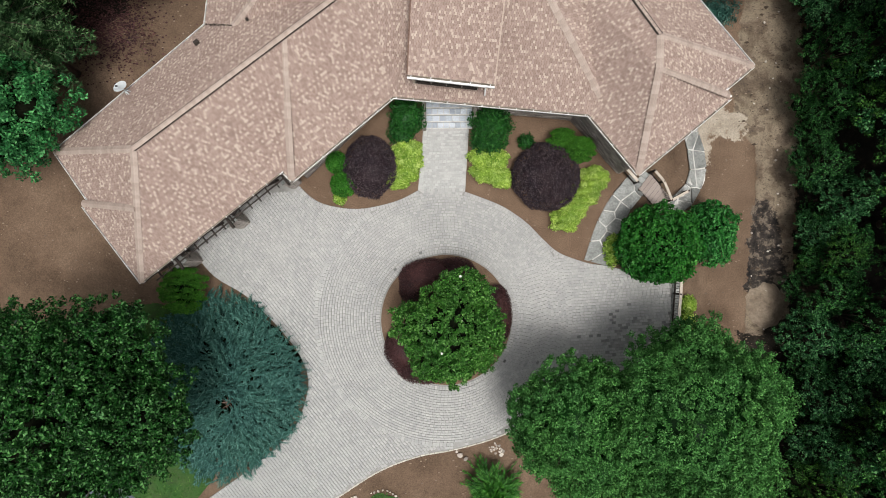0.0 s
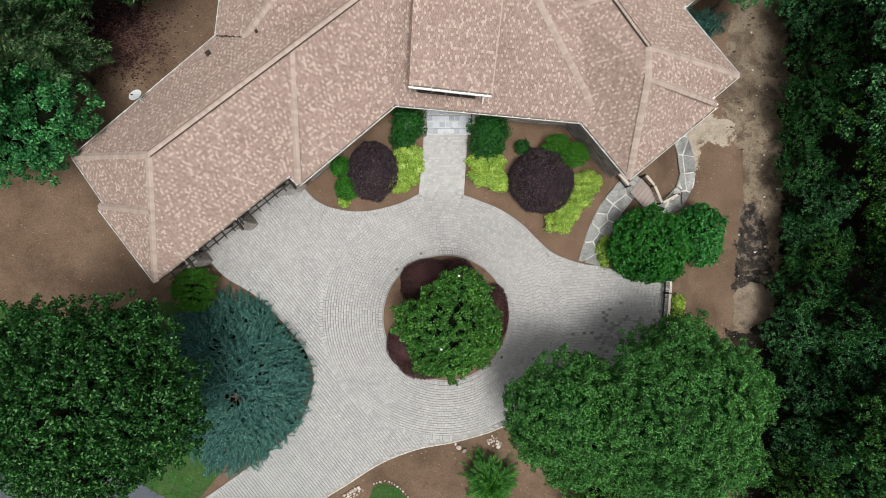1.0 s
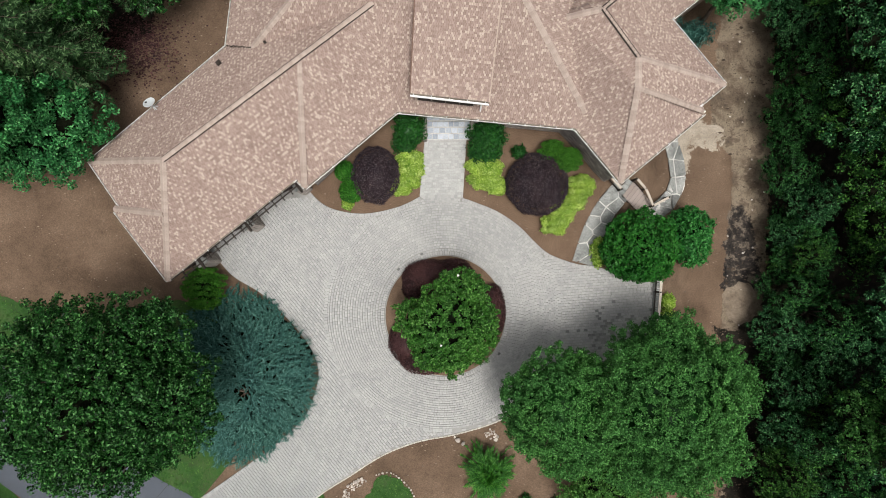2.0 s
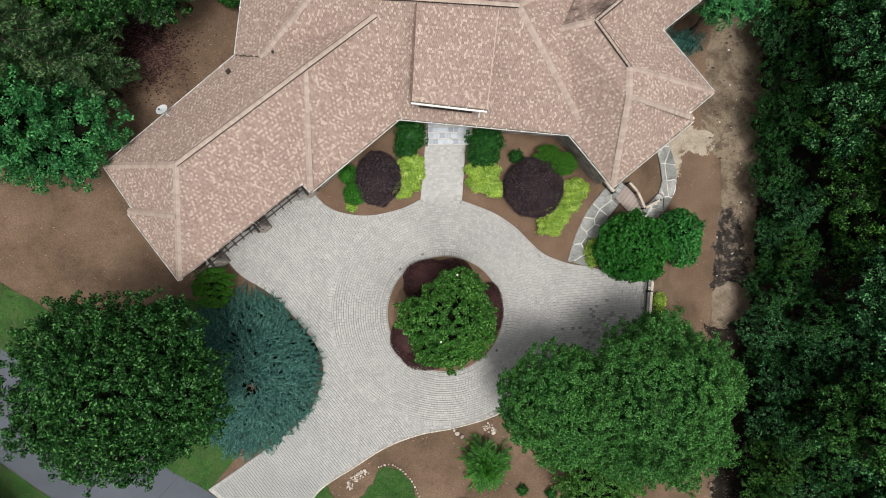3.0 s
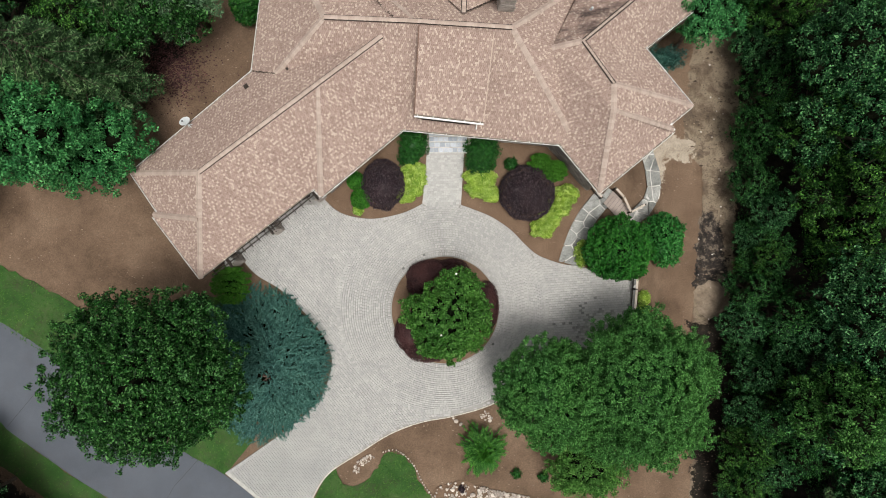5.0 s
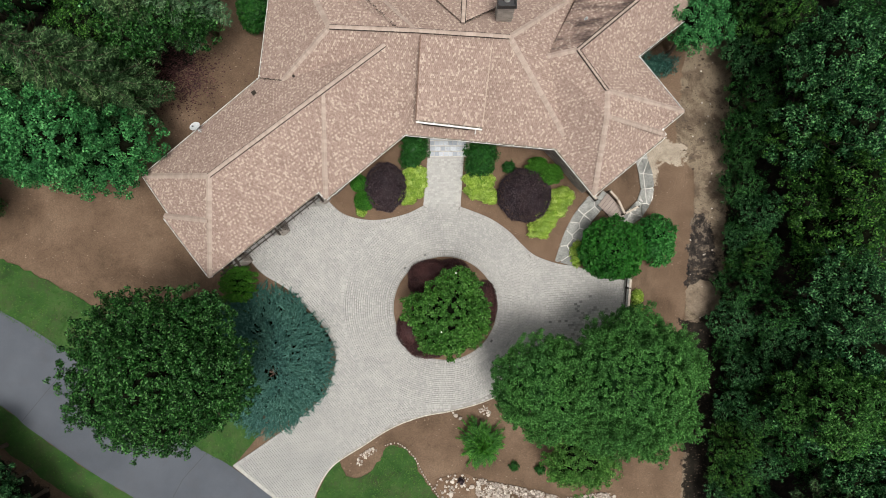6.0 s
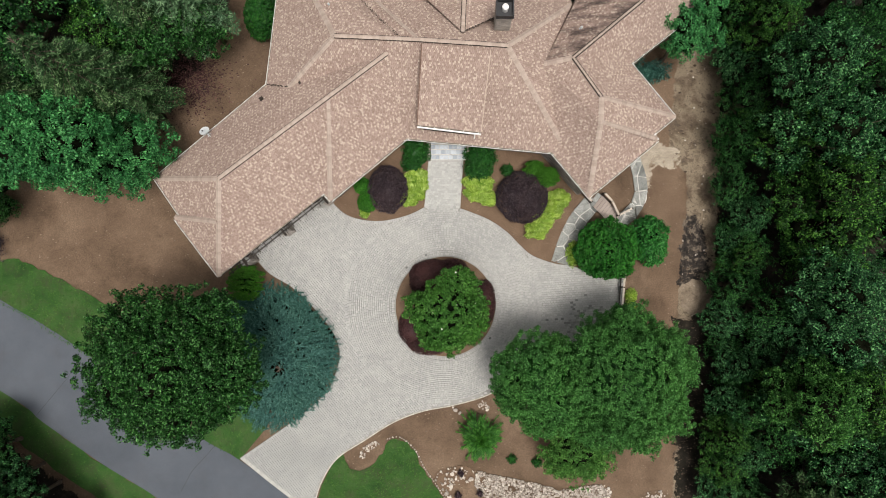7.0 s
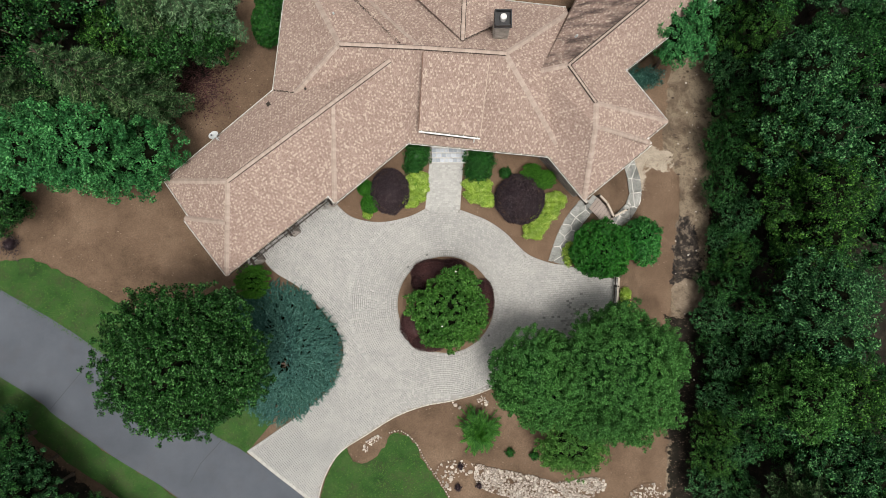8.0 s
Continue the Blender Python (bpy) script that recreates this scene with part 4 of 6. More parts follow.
for x, y in ((-8.6, 4.3), (-11.5, 2.05), (-14.15, -0.1)):
    pier = part("stone_pier", Solid().box(Matrix.Translation((x, y, 0)) @ turn_g, 0.5, 0.5, 2.3).made("stone_pier", M_STONE), house, "square stacked stone garage pier")
    sol = Solid()
    for j in range(16):
        for q in range(4):
            m = Matrix.Translation((x, y, j * 0.14)) @ turn_g @ pose(0, 0, 0, 0, 0, 90 * q)
            for e in (-0.15, 0.13):
                sol.box(m @ pose(e + rng.normal() * 0.02, 0.27, 0), 0.26, 0.08 + rng.random() * 0.05, 0.125, 0.5 + 0.5 * rng.random(), 0.012)
    part("stone_facing", sol.made("stone_facing", M_STONE), pier, "", "stuff")
    part("pier_cap", Solid().box(Matrix.Translation((x, y, 2.28)) @ turn_g, 0.68, 0.68, 0.08, bevel=0.02).made("pier_cap", M_FLAG), pier)
    for e in (-0.28, 0.28):
        c = Vector((x, y, 0)) + gd * e
        part("brace", Solid().beam(c + Vector((0, 0, 2.4)), c + gd * e * 2.2 + Vector((0, 0, 3.05)), 0.12, 0.14).made("brace", M_WOOD), pier, "dark timber brace")
    part("bracket_arm", Solid().beam(Vector((x, y, 2.62)) - gs * 0.2, Vector((x, y, 2.62)) + gs * 0.62, 0.12, 0.16).made("bracket_arm", M_WOOD), pier)
GZ = 3.08
part("garage_beam", Solid().beam(GA + gs * 0.12 + gd * -0.1 + Vector((0, 0, GZ)), GB + gs * 0.02 + Vector((0, 0, GZ)), 0.2, 0.3).made("garage_beam", M_WOOD), house, "long dark timber beam over the garage doors")
for i in range(15):
    p = GA.lerp(GB, 0.03 + i * 0.068) + Vector((0, 0, GZ + 0.12))
    part("rafter_tail", Solid().beam(p - gs * 0.4, p + gs * 0.92 - Vector((0, 0, 0.1)), 0.05, 0.13).made("rafter_tail", M_WOOD), house)
part("trellis_rail", Solid().beam(GA + gs * 0.84 + Vector((0, 0, GZ + 0.16)), GB + gs * 0.72 + Vector((0, 0, GZ + 0.16)), 0.06, 0.06).made("trellis_rail", M_WOOD), house)

# shed dormer over the entrance
DZ = 5.95
dl, dr_, tl, tr = Vector((-1.82, 8.56, DZ)), Vector((2.27, 8.09, DZ)), Vector((-1.5, 13.3, 7.28)), Vector((2.78, 12.9, 7.28))
low_l, low_r = dl.lerp(tl, 0.225), dr_.lerp(tr, 0.225)
shingled([low_l, low_r, tr, tl], tuple(low_l), tuple(low_r), 90, name="dormer_roof", label="pale tan shingle shed dormer roof")
du, dw = (dr_ - dl).normalized(), (low_l - dl)
dnrm = du.cross(dw.normalized()).normalized()
low_roof = part("dormer_roof", mesh_of("dormer_roof", [dl, dr_, low_r, low_l], [(0, 1, 2, 3)], M_UNDER), house, "lower courses of the dormer roof")
dv = dnrm.cross(du)
run = dw.dot(dv)
nrow, ncol = 9, 33
cw, ch = (dr_ - dl).length / ncol, run / nrow
tabs = [Solid().add([(0.004, 0, 0.024), (cw - 0.004, 0, 0.024), (cw - 0.004, ch + 0.01, 0.01), (0.004, ch + 0.01, 0.01), (0.004, 0, 0.0), (cw - 0.004, 0, 0.0)], [(0, 1, 2, 3), (0, 4, 5, 1)]).made("shingle", M_SHINGLE_ONE)]
for j in range(nrow):
    for i in range(ncol):
        ob = part("shingle", tabs[0], low_roof)
        skew, odd = dw.dot(du) * j / nrow, 0.4 if j % 2 else 0.0
        wide = 1 + odd if i == 0 else 1 - odd if i == ncol - 1 else 1
        at = dl + du * ((i + (odd if i else 0)) * cw + skew) + dv * (j * ch) + dnrm * 0.006
        ob.matrix_local = Matrix.Translation(at) @ Matrix((du, dv, dnrm)).transposed().to_4x4() @ Matrix.Diagonal((wide, 1, 1, 1))
sol = Solid()
for a, b, c, d in ((dl, tl, tl - Vector((0, 0, 0.25)), dl - Vector((0, 0, 0.22))), (dr_, tr, tr - Vector((0, 0, 0.25)), dr_ - Vector((0, 0, 0.22)))):
    sol.add([a, b, c, d], [(0, 1, 2, 3)])
# added edge bars; the left one is dark to paint the dormer's edge shadow
for a, b, m in ((dl, tl, M_UNDER), (dr_, tr, M_SHINGLE_ONE)):
    part("rake_trim", Solid().beam(a + Vector((0, 0, 0.045)), b + Vector((0, 0, 0.045)), 0.06, 0.05).made("rake_trim", m), house, "narrow trim along the dormer roof edge")
sol.add([dl - Vector((0, 0, 0.2)), dr_ - Vector((0, 0, 0.2)), tr - Vector((0, 0, 0.2)), tl - Vector((0, 0, 0.2))], [(0, 1, 2, 3)])
part("dormer_edge", sol.made("dormer_edge", M_WOOD), house)
gutter(dl, dr_)
part("gutter_lip", Solid().beam(dl + Vector((0, -0.13, 0.0)), dr_ + Vector((0, -0.13, 0.0)), 0.09, 0.1).made("gutter_lip", M_WHITE), house, "solid white gutter edge")
di = (dr_ - dl).normalized()
dn = Vector((-di.y, di.x, 0))
for a, b in ((dl + di * 0.3 + dn * 0.16, tl + di * 0.3), (dr_ - di * 0.75 + dn * 0.16, tr - di * 0.3)):
    wall_run(a.xy, b.xy, 4.0, 5.85, M_WALL, "dormer_cheek", thick=0.15)
wa, wb = dl + di * 0.3 + dn * 0.16, dr_ - di * 0.75 + dn * 0.16
for z0, z1 in ((3.9, 4.5), (5.62, 5.75)):
    wall_run(wa.xy, wb.xy, z0, z1, M_WALL, "dormer_front", thick=0.12)
win = part("dormer_window", Solid().beam(Vector((*wa.xy, 4.54)) - dn * 0.04, Vector((*wb.xy, 4.54)) - dn * 0.04, 0.12, 0.05).made("dormer_window", M_WOOD), house, "band of dark glazed dormer windows")
for i in range(5):
    p = wa.lerp(wb, (i + 0.02) / 4.04)
    part("mullion", Solid().beam(Vector((p.x, p.y, 5.62)), Vector((p.x, p.y, 4.5)), 0.05, 0.08).made("mullion", M_STONE), win)
    if i < 4:
        q = wa.lerp(wb, (i + 0.98) / 4.04)
        part("pane", Solid().beam(Vector((p.x, p.y, 5.6)), Vector((q.x, q.y, 5.6)), 0.012, 1.08).made("pane", M_GLASS), win)
part("downpipe", Solid().tube([dr_ - di * 0.35 + dn * 0.1 - Vector((0, 0, 0.05)), dr_ - di * 0.35 + dn * 0.4 - Vector((0, 0, 0.4)), dr_ - di * 0.35 + dn * 0.3 - Vector((0, 0, 1.5)), dr_ - di * 0.35 - dn * 0.05 - Vector((0, 0, 1.85))], [0.045] * 4).made("downpipe", M_WHITE), house, "white downpipe")

# chimney
chim = part("chimney", Solid().box(pose(3.55, 15.0, 4.5), 0.85, 0.8, 3.7).made("chimney", M_STONE), house, "pale stacked stone chimney with a black cap")
sol = Solid()
for j in range(22):
    for q in range(4):
        m = pose(3.55, 15.0, 5.1 + j * 0.145, 0, 0, 90 * q)
        for e in (-0.29, 0.0, 0.28):
            sol.box(m @ pose(e + rng.normal() * 0.03, 0.43, 0), 0.28, 0.08 + rng.random() * 0.05, 0.13, 0.55 + 0.45 * rng.random(), 0.012)
part("stone_facing", sol.made("stone_facing", M_STONE), chim, "", "stuff")
cap = Solid().box(pose(3.55, 15.0, 8.25), 1.12, 1.08, 0.08)
for e, f in ((-0.5, 0), (0.5, 0)):
    cap.box(pose(3.55 + e, 15.0, 8.33), 0.08, 1.0, 0.28)
for e in (-0.48, 0.48):
    cap.box(pose(3.55, 15.0 + e, 8.33), 1.0, 0.08, 0.28)
part("chimney_cap", cap.made("chimney_cap", M_BLACK), chim, "square black metal chimney cap")
part("flue", Solid().tube([(3.55, 15.0, 8.2), (3.55, 15.0, 8.75), (3.55, 15.0, 8.81)], [0.2, 0.2, 0.1], 16).made("flue", M_WHITE), chim, "round white flue pipe")


def roof_vent(x, y, z, mat, tall, wide):
    v = part("roof_vent", Solid().box(pose(x, y, z - 0.25, 0, 0, 38), wide, wide, 0.25 + tall, bevel=0.03).made("roof_vent", mat), house, "small roof vent")
    part("vent_flange", Solid().box(pose(x, y, z - 0.02, 0, 0, 38), wide * 1.5, wide * 1.5, 0.03).made("vent_flange", mat), v)


roof_vent(-12.35, 10.65, 4.45, M_WOOD, 0.1, 0.18)
roof_vent(-7.55, 16.3, 5.9, M_DISH, 0.3, 0.12)
roof_vent(8.7, 14.9, 5.7, M_DISH, 0.3, 0.12)
roof_vent(-9.6, 11.5, 5.2, M_WOOD, 0.04, 0.1)


def satellite_dish(x, y, z):
    t = thing("satellite_dish", "pale grey satellite dish clamped to the eave", "satellite dish", (x, y, z))
    s = Solid()
    n, rings = 24, 5
    vs, fs = [(0, 0, -0.09)], []
    for i in range(1, rings + 1):
        r = 0.37 * i / rings
        vs += [(r * math.cos(k * math.tau / n), 0.82 * r * math.sin(k * math.tau / n), -0.09 + 0.42 * r * r) for k in range(n)]
    fs += [(0, 1 + k, 1 + (k + 1) % n) for k in range(n)]
    fs += [(1 + (i - 1) * n + k, 1 + i * n + k, 1 + i * n + (k + 1) % n, 1 + (i - 1) * n + (k + 1) % n) for i in range(1, rings) for k in range(n)]
    m = pose(-0.12, 0.18, 0.32, -20, -8, 15)
    d = part("reflector", mesh_of("reflector", [m @ Vector(p) for p in vs], fs, M_DISH, True), t)
    part("mast", Solid().tube([(0.25, -0.2, -0.25), (0.2, -0.15, 0.05), (-0.1, 0.15, 0.24)], [0.03] * 3).made("mast", M_DISH), t)
    for e in ((0.32, 0.1), (0.0, -0.3)):
        part("strut", Solid().tube([(e[0] + 0.1, e[1] - 0.1, -0.3), (0.0, 0.05, 0.15)], [0.018] * 2).made("strut", M_DISH), t)
    part("feed_arm", Solid().tube([(-0.1, 0.0, 0.22), (-0.3, 0.0, 0.5), (-0.1, 0.1, 0.66)], [0.014] * 3).made("feed_arm", M_DISH), t)
    part("receiver", Solid().box(pose(-0.1, 0.1, 0.6, 20), 0.09, 0.08, 0.1, bevel=0.02).made("receiver", M_BLACK), t)


satellite_dish(-16.1, 8.35, 4.0)

# entrance steps with slate tiles
steps = thing("entrance_steps", "blue grey slate tiled entrance steps between low walls", "steps")
for k in range(5):
    y0, y1, z = 7.3 + k * 0.36, (7.3 + (k + 1) * 0.36) if k < 4 else 10.4, 0.12 * (k + 1)
    st = part("step", Solid().box(pose(0.18, (y0 + y1) / 2, 0), 2.6, y1 - y0, z - 0.03).made("step", M_MORTAR), steps)
    rows = 1 if k < 4 else 5
    for j in range(rows):
        hh = (y1 - y0) / rows
        n = 7 if (j + k) % 2 else 8
        for i in range(n):
            part("slate_tile", Solid().box(pose(0.18 - 1.3 + (i + 0.5) * 2.6 / n, y0 + (j + 0.5) * hh + 0.03, z - 0.03), 2.6 / n - 0.03, hh - 0.07, 0.035, bevel=0.006).made("slate_tile", M_SLATE), st)
for x in (-1.24, 1.62):
    part("cheek_wall", Solid().box(pose(x, 8.1, 0), 0.2, 1.8, 0.75, bevel=0.02).made("cheek_wall", M_STONE), steps)


# ---- plants ----
def leaf_cloud(name, mat, tips, outs, per, spread_r, size, seed, aspect=0.55, flat=0.5, parent=None, label="", folded=True):
    """Leaves in small clumps round the tips of twigs: each leaf is a folded diamond that faces outwards and up."""
    rng = np.random.default_rng(seed)
    c = np.repeat(np.asarray(tips, float), per, 0)
    o = np.repeat(np.asarray(outs, float), per, 0)
    n = len(c)
    off = rng.normal(size=(n, 3))
    off *= (spread_r * rng.random((n, 1)) ** 0.4) / np.linalg.norm(off, axis=1, keepdims=True)
    p = c + off
    nrm = o * 0.4 + off / max(spread_r, 1e-6) * 0.4 + rng.normal(size=(n, 3)) * 0.6 + np.array([0, 0, flat])
    nrm /= np.linalg.norm(nrm, axis=1, keepdims=True)
    t = np.cross(nrm, rng.normal(size=(n, 3)))
    t /= np.linalg.norm(t, axis=1, keepdims=True) + 1e-9
    b = np.cross(nrm, t)
    s = size * rng.uniform(0.65, 1.3, (n, 1))
    vs = np.stack([p - t * s * 0.5, p + b * s * aspect * 0.5 + nrm * s * 0.12, p + t * s * 0.5 - nrm * s * 0.1, p - b * s * aspect * 0.5 + nrm * s * 0.12], 1).reshape(-1, 3)
    if not folded:
        vs = vs.reshape(-1, 4, 3)[:, [0, 1, 3]]
        vs[:, 0] -= t * s * 0.3
        vs = vs.reshape(-1, 3)
    k = np.arange(n)[:, None] * 4
    me = bpy.data.meshes.new(name)
    fs = np.concatenate([k + [0, 1, 2], k + [0, 2, 3]], 1).reshape(-1, 3) if folded else np.arange(n * 3).reshape(-1, 3)
    me.vertices.add(len(vs))
    me.vertices.foreach_set("co", vs.ravel())
    me.loops.add(fs.size)
    me.loops.foreach_set("vertex_index", fs.ravel().astype(np.int32))
    me.polygons.add(len(fs))
    me.polygons.foreach_set("loop_start", np.arange(0, fs.size, 3, dtype=np.int32))
    me.materials.append(mat)
    me.update(calc_edges=True)
    return part(name, me, parent, label)


def lobe_tips(lobes, gap, seed, rugged=0.18, low=-0.45):
    """Twig tips over the skin of several ellipsoids (x, y, z, rx, ry, rz), with hollows and bulges; none inside another."""
    rng = np.random.default_rng(seed)
    P, O = [], []
    for q, (x, y, z, rx, ry, rz) in enumerate(lobes):
        area = 4 * math.pi * ((rx * ry) ** 1.6 / 3 + (rx * rz) ** 1.6 / 3 + (ry * rz) ** 1.6 / 3) ** (1 / 1.6)
        n = int(area / (gap * gap))
        i = np.arange(n) + 0.5
        h, a = 1 - 2 * i / n, math.pi * (1 + 5 ** 0.5) * i + seed
        d = np.stack([np.sqrt(1 - h * h) * np.cos(a), np.sqrt(1 - h * h) * np.sin(a), h], 1) + rng.normal(size=(n, 3)) * 0.3 * gap / max(rx, ry, rz)
        d /= np.linalg.norm(d, axis=1, keepdims=True)
        d = d[d[:, 2] > low]
        bulge = np.array([noise.noise((v[0] * 2.2 + q * 9.1, v[1] * 2.2 + seed, v[2] * 2.2)) + 0.5 * noise.noise((v[0] * 5, v[1] * 5 + seed, v[2] * 5 + q)) for v in d])
        k = 1 + rugged * bulge * 1.6 - rugged * 0.7 * rng.random(len(d)) ** 2
        pts = np.array([x, y, z]) + d * np.array([rx, ry, rz]) * k[:, None]
        ok = np.ones(len(pts), bool)
        for q2, (x2, y2, z2, a, b, c) in enumerate(lobes):
            if q2 != q:
                ok &= (((pts - [x2, y2, z2]) / [a, b, c]) ** 2).sum(1) > 0.42
        P.append(pts[ok])
        O.append(d[ok])
        deep = ok & (rng.random(len(pts)) < 0.5)
        P.append(np.array([x, y, z]) + (pts[deep] - [x, y, z]) * rng.uniform(0.62, 0.9, (deep.sum(), 1)))
        O.append(d[deep])
    return np.concatenate(P), np.concatenate(O)


def core(name, lobes, mat, parent, shrink=0.8, seed=0):
    """The dense inside of a plant; in crowns its dark colour paints the deep shade between leaves."""
    s = Solid()
    for q, (x, y, z, rx, ry, rz) in enumerate(lobes):
        n, m = 18, 11
        vs = []
        for j in range(m):
            a = math.pi * (j + 0.02) / (m - 0.96)
            for i in range(n):
                b = math.tau * i / n
                v = Vector((math.sin(a) * math.cos(b), math.sin(a) * math.sin(b), math.cos(a)))
                k = shrink * (1 + 0.22 * noise.noise(v * 2.6 + Vector((q, seed, 0))))
                vs.append((x + v.x * rx * k, y + v.y * ry * k, z + v.z * rz * k))
        s.add(vs, [(j * n + i, (j + 1) * n + i, (j + 1) * n + (i + 1) % n, j * n + (i + 1) % n) for j in range(m - 1) for i in range(n)])
    return part(name, s.made(name, mat, True), parent)


def trunk_of(t, foot, lobes, r, seed, bark=M_BARK):
    """Tapered trunk, and a limb towards each lobe."""
    rng = np.random.default_rng(seed)
    foot = Vector(foot)
    top = Vector((np.mean([q[0] for q in lobes]), np.mean([q[1] for q in lobes]), np.mean([q[2] for q in lobes])))
    fork = foot.lerp(top, 0.45)
    s = Solid().tube([foot - Vector((0, 0, 0.3)), foot + Vector((0, 0, 0.3)), foot.lerp(fork, 0.5) + Vector((rng.normal() * 0.1, rng.normal() * 0.1, 0)), fork, top], [r * 1.5, r, r * 0.8, r * 0.7, r * 0.2], 10)
    tr = part("trunk", s.made("trunk", bark, True), t)
    lim = Solid()
    for x, y, z, a, b, c in lobes:
        for k in range(5):
            g = rng.random() * math.tau
            e = Vector((x + 0.7 * a * math.cos(g), y + 0.7 * b * math.sin(g), z + c * rng.uniform(0.1, 0.6)))
            st = foot.lerp(top, rng.uniform(0.4, 0.75))
            lim.tube([st, st.lerp(e, 0.5) + Vector((0, 0, -0.15)), e], [r * 0.4, r * 0.22, r * 0.06], 6)
    part("branching", lim.made("branching", bark, True), t)


def tree(name, label, foot, lobes, mat, leaf, gap, per, seed, r=0.2, rugged=0.18, category="tree", group="", at=(0, 0, 0), aspect=0.55, cmat=None, low=-0.35, shrink=0.56, loose=0.62, folded=True):
    t = thing(name, label, category, at, group)
    trunk_of(t, foot, lobes, r, seed)
    P, O = lobe_tips(lobes, gap, seed, rugged, low)
    crown = leaf_cloud("crown", mat, P, O, per, gap * loose, leaf, seed, aspect, parent=t, folded=folded)
    core("inner_canopy", lobes, cmat or M_CANOPY_SHADE, t, shrink, seed)
    return t


def shrub(name, label, lobes, mat, leaf, gap, per, seed, rugged=0.07, category="shrub", group="", aspect=0.6, shrink=0.8, cmat=None):
    t = thing(name, label, category, (0, 0, 0), group)
    P, O = lobe_tips(lobes, gap, seed, rugged, -0.3)
    leaf_cloud("foliage", mat, P, O, per, gap * 0.8, leaf, seed, aspect, parent=t)
    # cmat, where given, paints the shade in the furrows near-black
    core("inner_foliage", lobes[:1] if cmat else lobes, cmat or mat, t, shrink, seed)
    x, y, z, a, b, c = lobes[0]
    g = float(level(x, y))
    part("stem", Solid().tube([(x, y, g - 0.1), (x, y, z)], [0.05, 0.03], 6).made("stem", M_BARK), t)
    return t


def mound(x, y, z, rx, ry, rz, n, r, seed, flat=0.7):
    """Small lobes over a dome, with furrows between them."""
    rng = np.random.default_rng(seed)
    out = []
    for i in range(n):
        h, a = 1 - (i + 0.5) / n * 1.05, i * 2.39996 + seed
        s = math.sqrt(max(0, 1 - h * h))
        q = r * rng.uniform(0.8, 1.25)
        out.append((x + rx * s * math.cos(a) * 0.82, y + ry * s * math.sin(a) * 0.82, z + rz * h * 0.85, q * 1.2, q * flat, q * 0.8))
    return [(x, y, z, rx * 0.55, ry * 0.55, rz * 0.55)] + out


# island: magnolia with three low maroon shrubs
tree("magnolia_tree", "bright green magnolia with a few white blooms in the island bed", (0.3, -3.5, 0.1),
     [(0.3, -3.5, 3.4, 2.3, 2.3, 2.0), (0.9, -1.75, 3.3, 1.4, 1.1, 1.4), (-1.3, -3.5, 3.0, 1.4, 1.4, 1.3), (1.4, -4.0, 3.1, 1.6, 1.8, 1.4), (0.4, -5.05, 3.1, 1.7, 1.4, 1.4), (-0.7, -4.9, 2.9, 1.3, 1.3, 1.2)], L_MAGNOLIA, 0.135, 0.36, 34, 101, 0.15, 0.22, cmat=M_CANOPY_SHADE, shrink=0.6, loose=0.5)
for lobes in ([(-0.9, -1.2, 0.45, 1.7, 1.1, 0.65), (0.5, -0.9, 0.4, 1.2, 0.9, 0.55), (-1.8, -1.7, 0.4, 0.8, 0.9, 0.6)], [(-2.4, -5.0, 0.45, 1.0, 1.3, 0.6), (-1.2, -6.1, 0.45, 1.5, 0.9, 0.6)], [(2.8, -3.2, 0.45, 0.85, 1.7, 0.6)]):
    shrub("maroon_shrub", "low rounded maroon leaved shrub at the island edge", lobes, L_MAROON, 0.065, 0.115, 11, 102 + len(lobes), group="maroon island shrubs", rugged=0.04, shrink=0.92)

# beds by the house
shrub("purple_shrub", "large clipped ball shrub of dark purple leaves", [(-4.25, 5.05, 0.6, 1.45, 1.68, 0.95)], L_PURPLE, 0.075, 0.125, 13, 111, 0.05, group="purple ball shrubs")
shrub("purple_shrub", "largest clipped ball shrub of dark purple leaves", [(5.55, 4.5, 0.7, 1.85, 1.85, 1.15)], L_PURPLE, 0.075, 0.125, 13, 112, 0.05, group="purple ball shrubs")
shrub("boxwood", "clipped round green boxwood in the mulched bed", [(-6.1, 5.3, 0.5, 0.58, 0.56, 0.75)], L_BOX, 0.09, 0.13, 12, 113, 0.04, group="boxwood balls")
shrub("boxwood", "clipped round green boxwood in the mulched bed", [(-5.75, 4.1, 0.45, 0.68, 0.66, 0.7)], L_BOX, 0.09, 0.13, 12, 114, 0.04, group="boxwood balls")
shrub("lime_shrub", "small tuft of yellow green leaves", [(-6.0, 3.35, 0.15, 0.36, 0.34, 0.3)], L_LIME, 0.1, 0.12, 10, 115, 0.15)
shrub("holly_shrub", "dark green holly shrub beside the entrance steps", [(-2.2, 7.75, 0.8, 0.95, 1.1, 0.95), (-2.5, 7.0, 0.6, 0.7, 0.6, 0.6)], L_HOLLY, 0.13, 0.24, 13, 116, 0.22, group="hollies by the steps")
shrub("holly_shrub", "dark green holly shrub beside the entrance steps", [(2.5, 7.3, 0.8, 1.1, 1.1, 1.0), (2.4, 6.5, 0.7, 1.0, 0.7, 0.8)], L_HOLLY, 0.13, 0.24, 13, 117, 0.22, group="hollies by the steps")
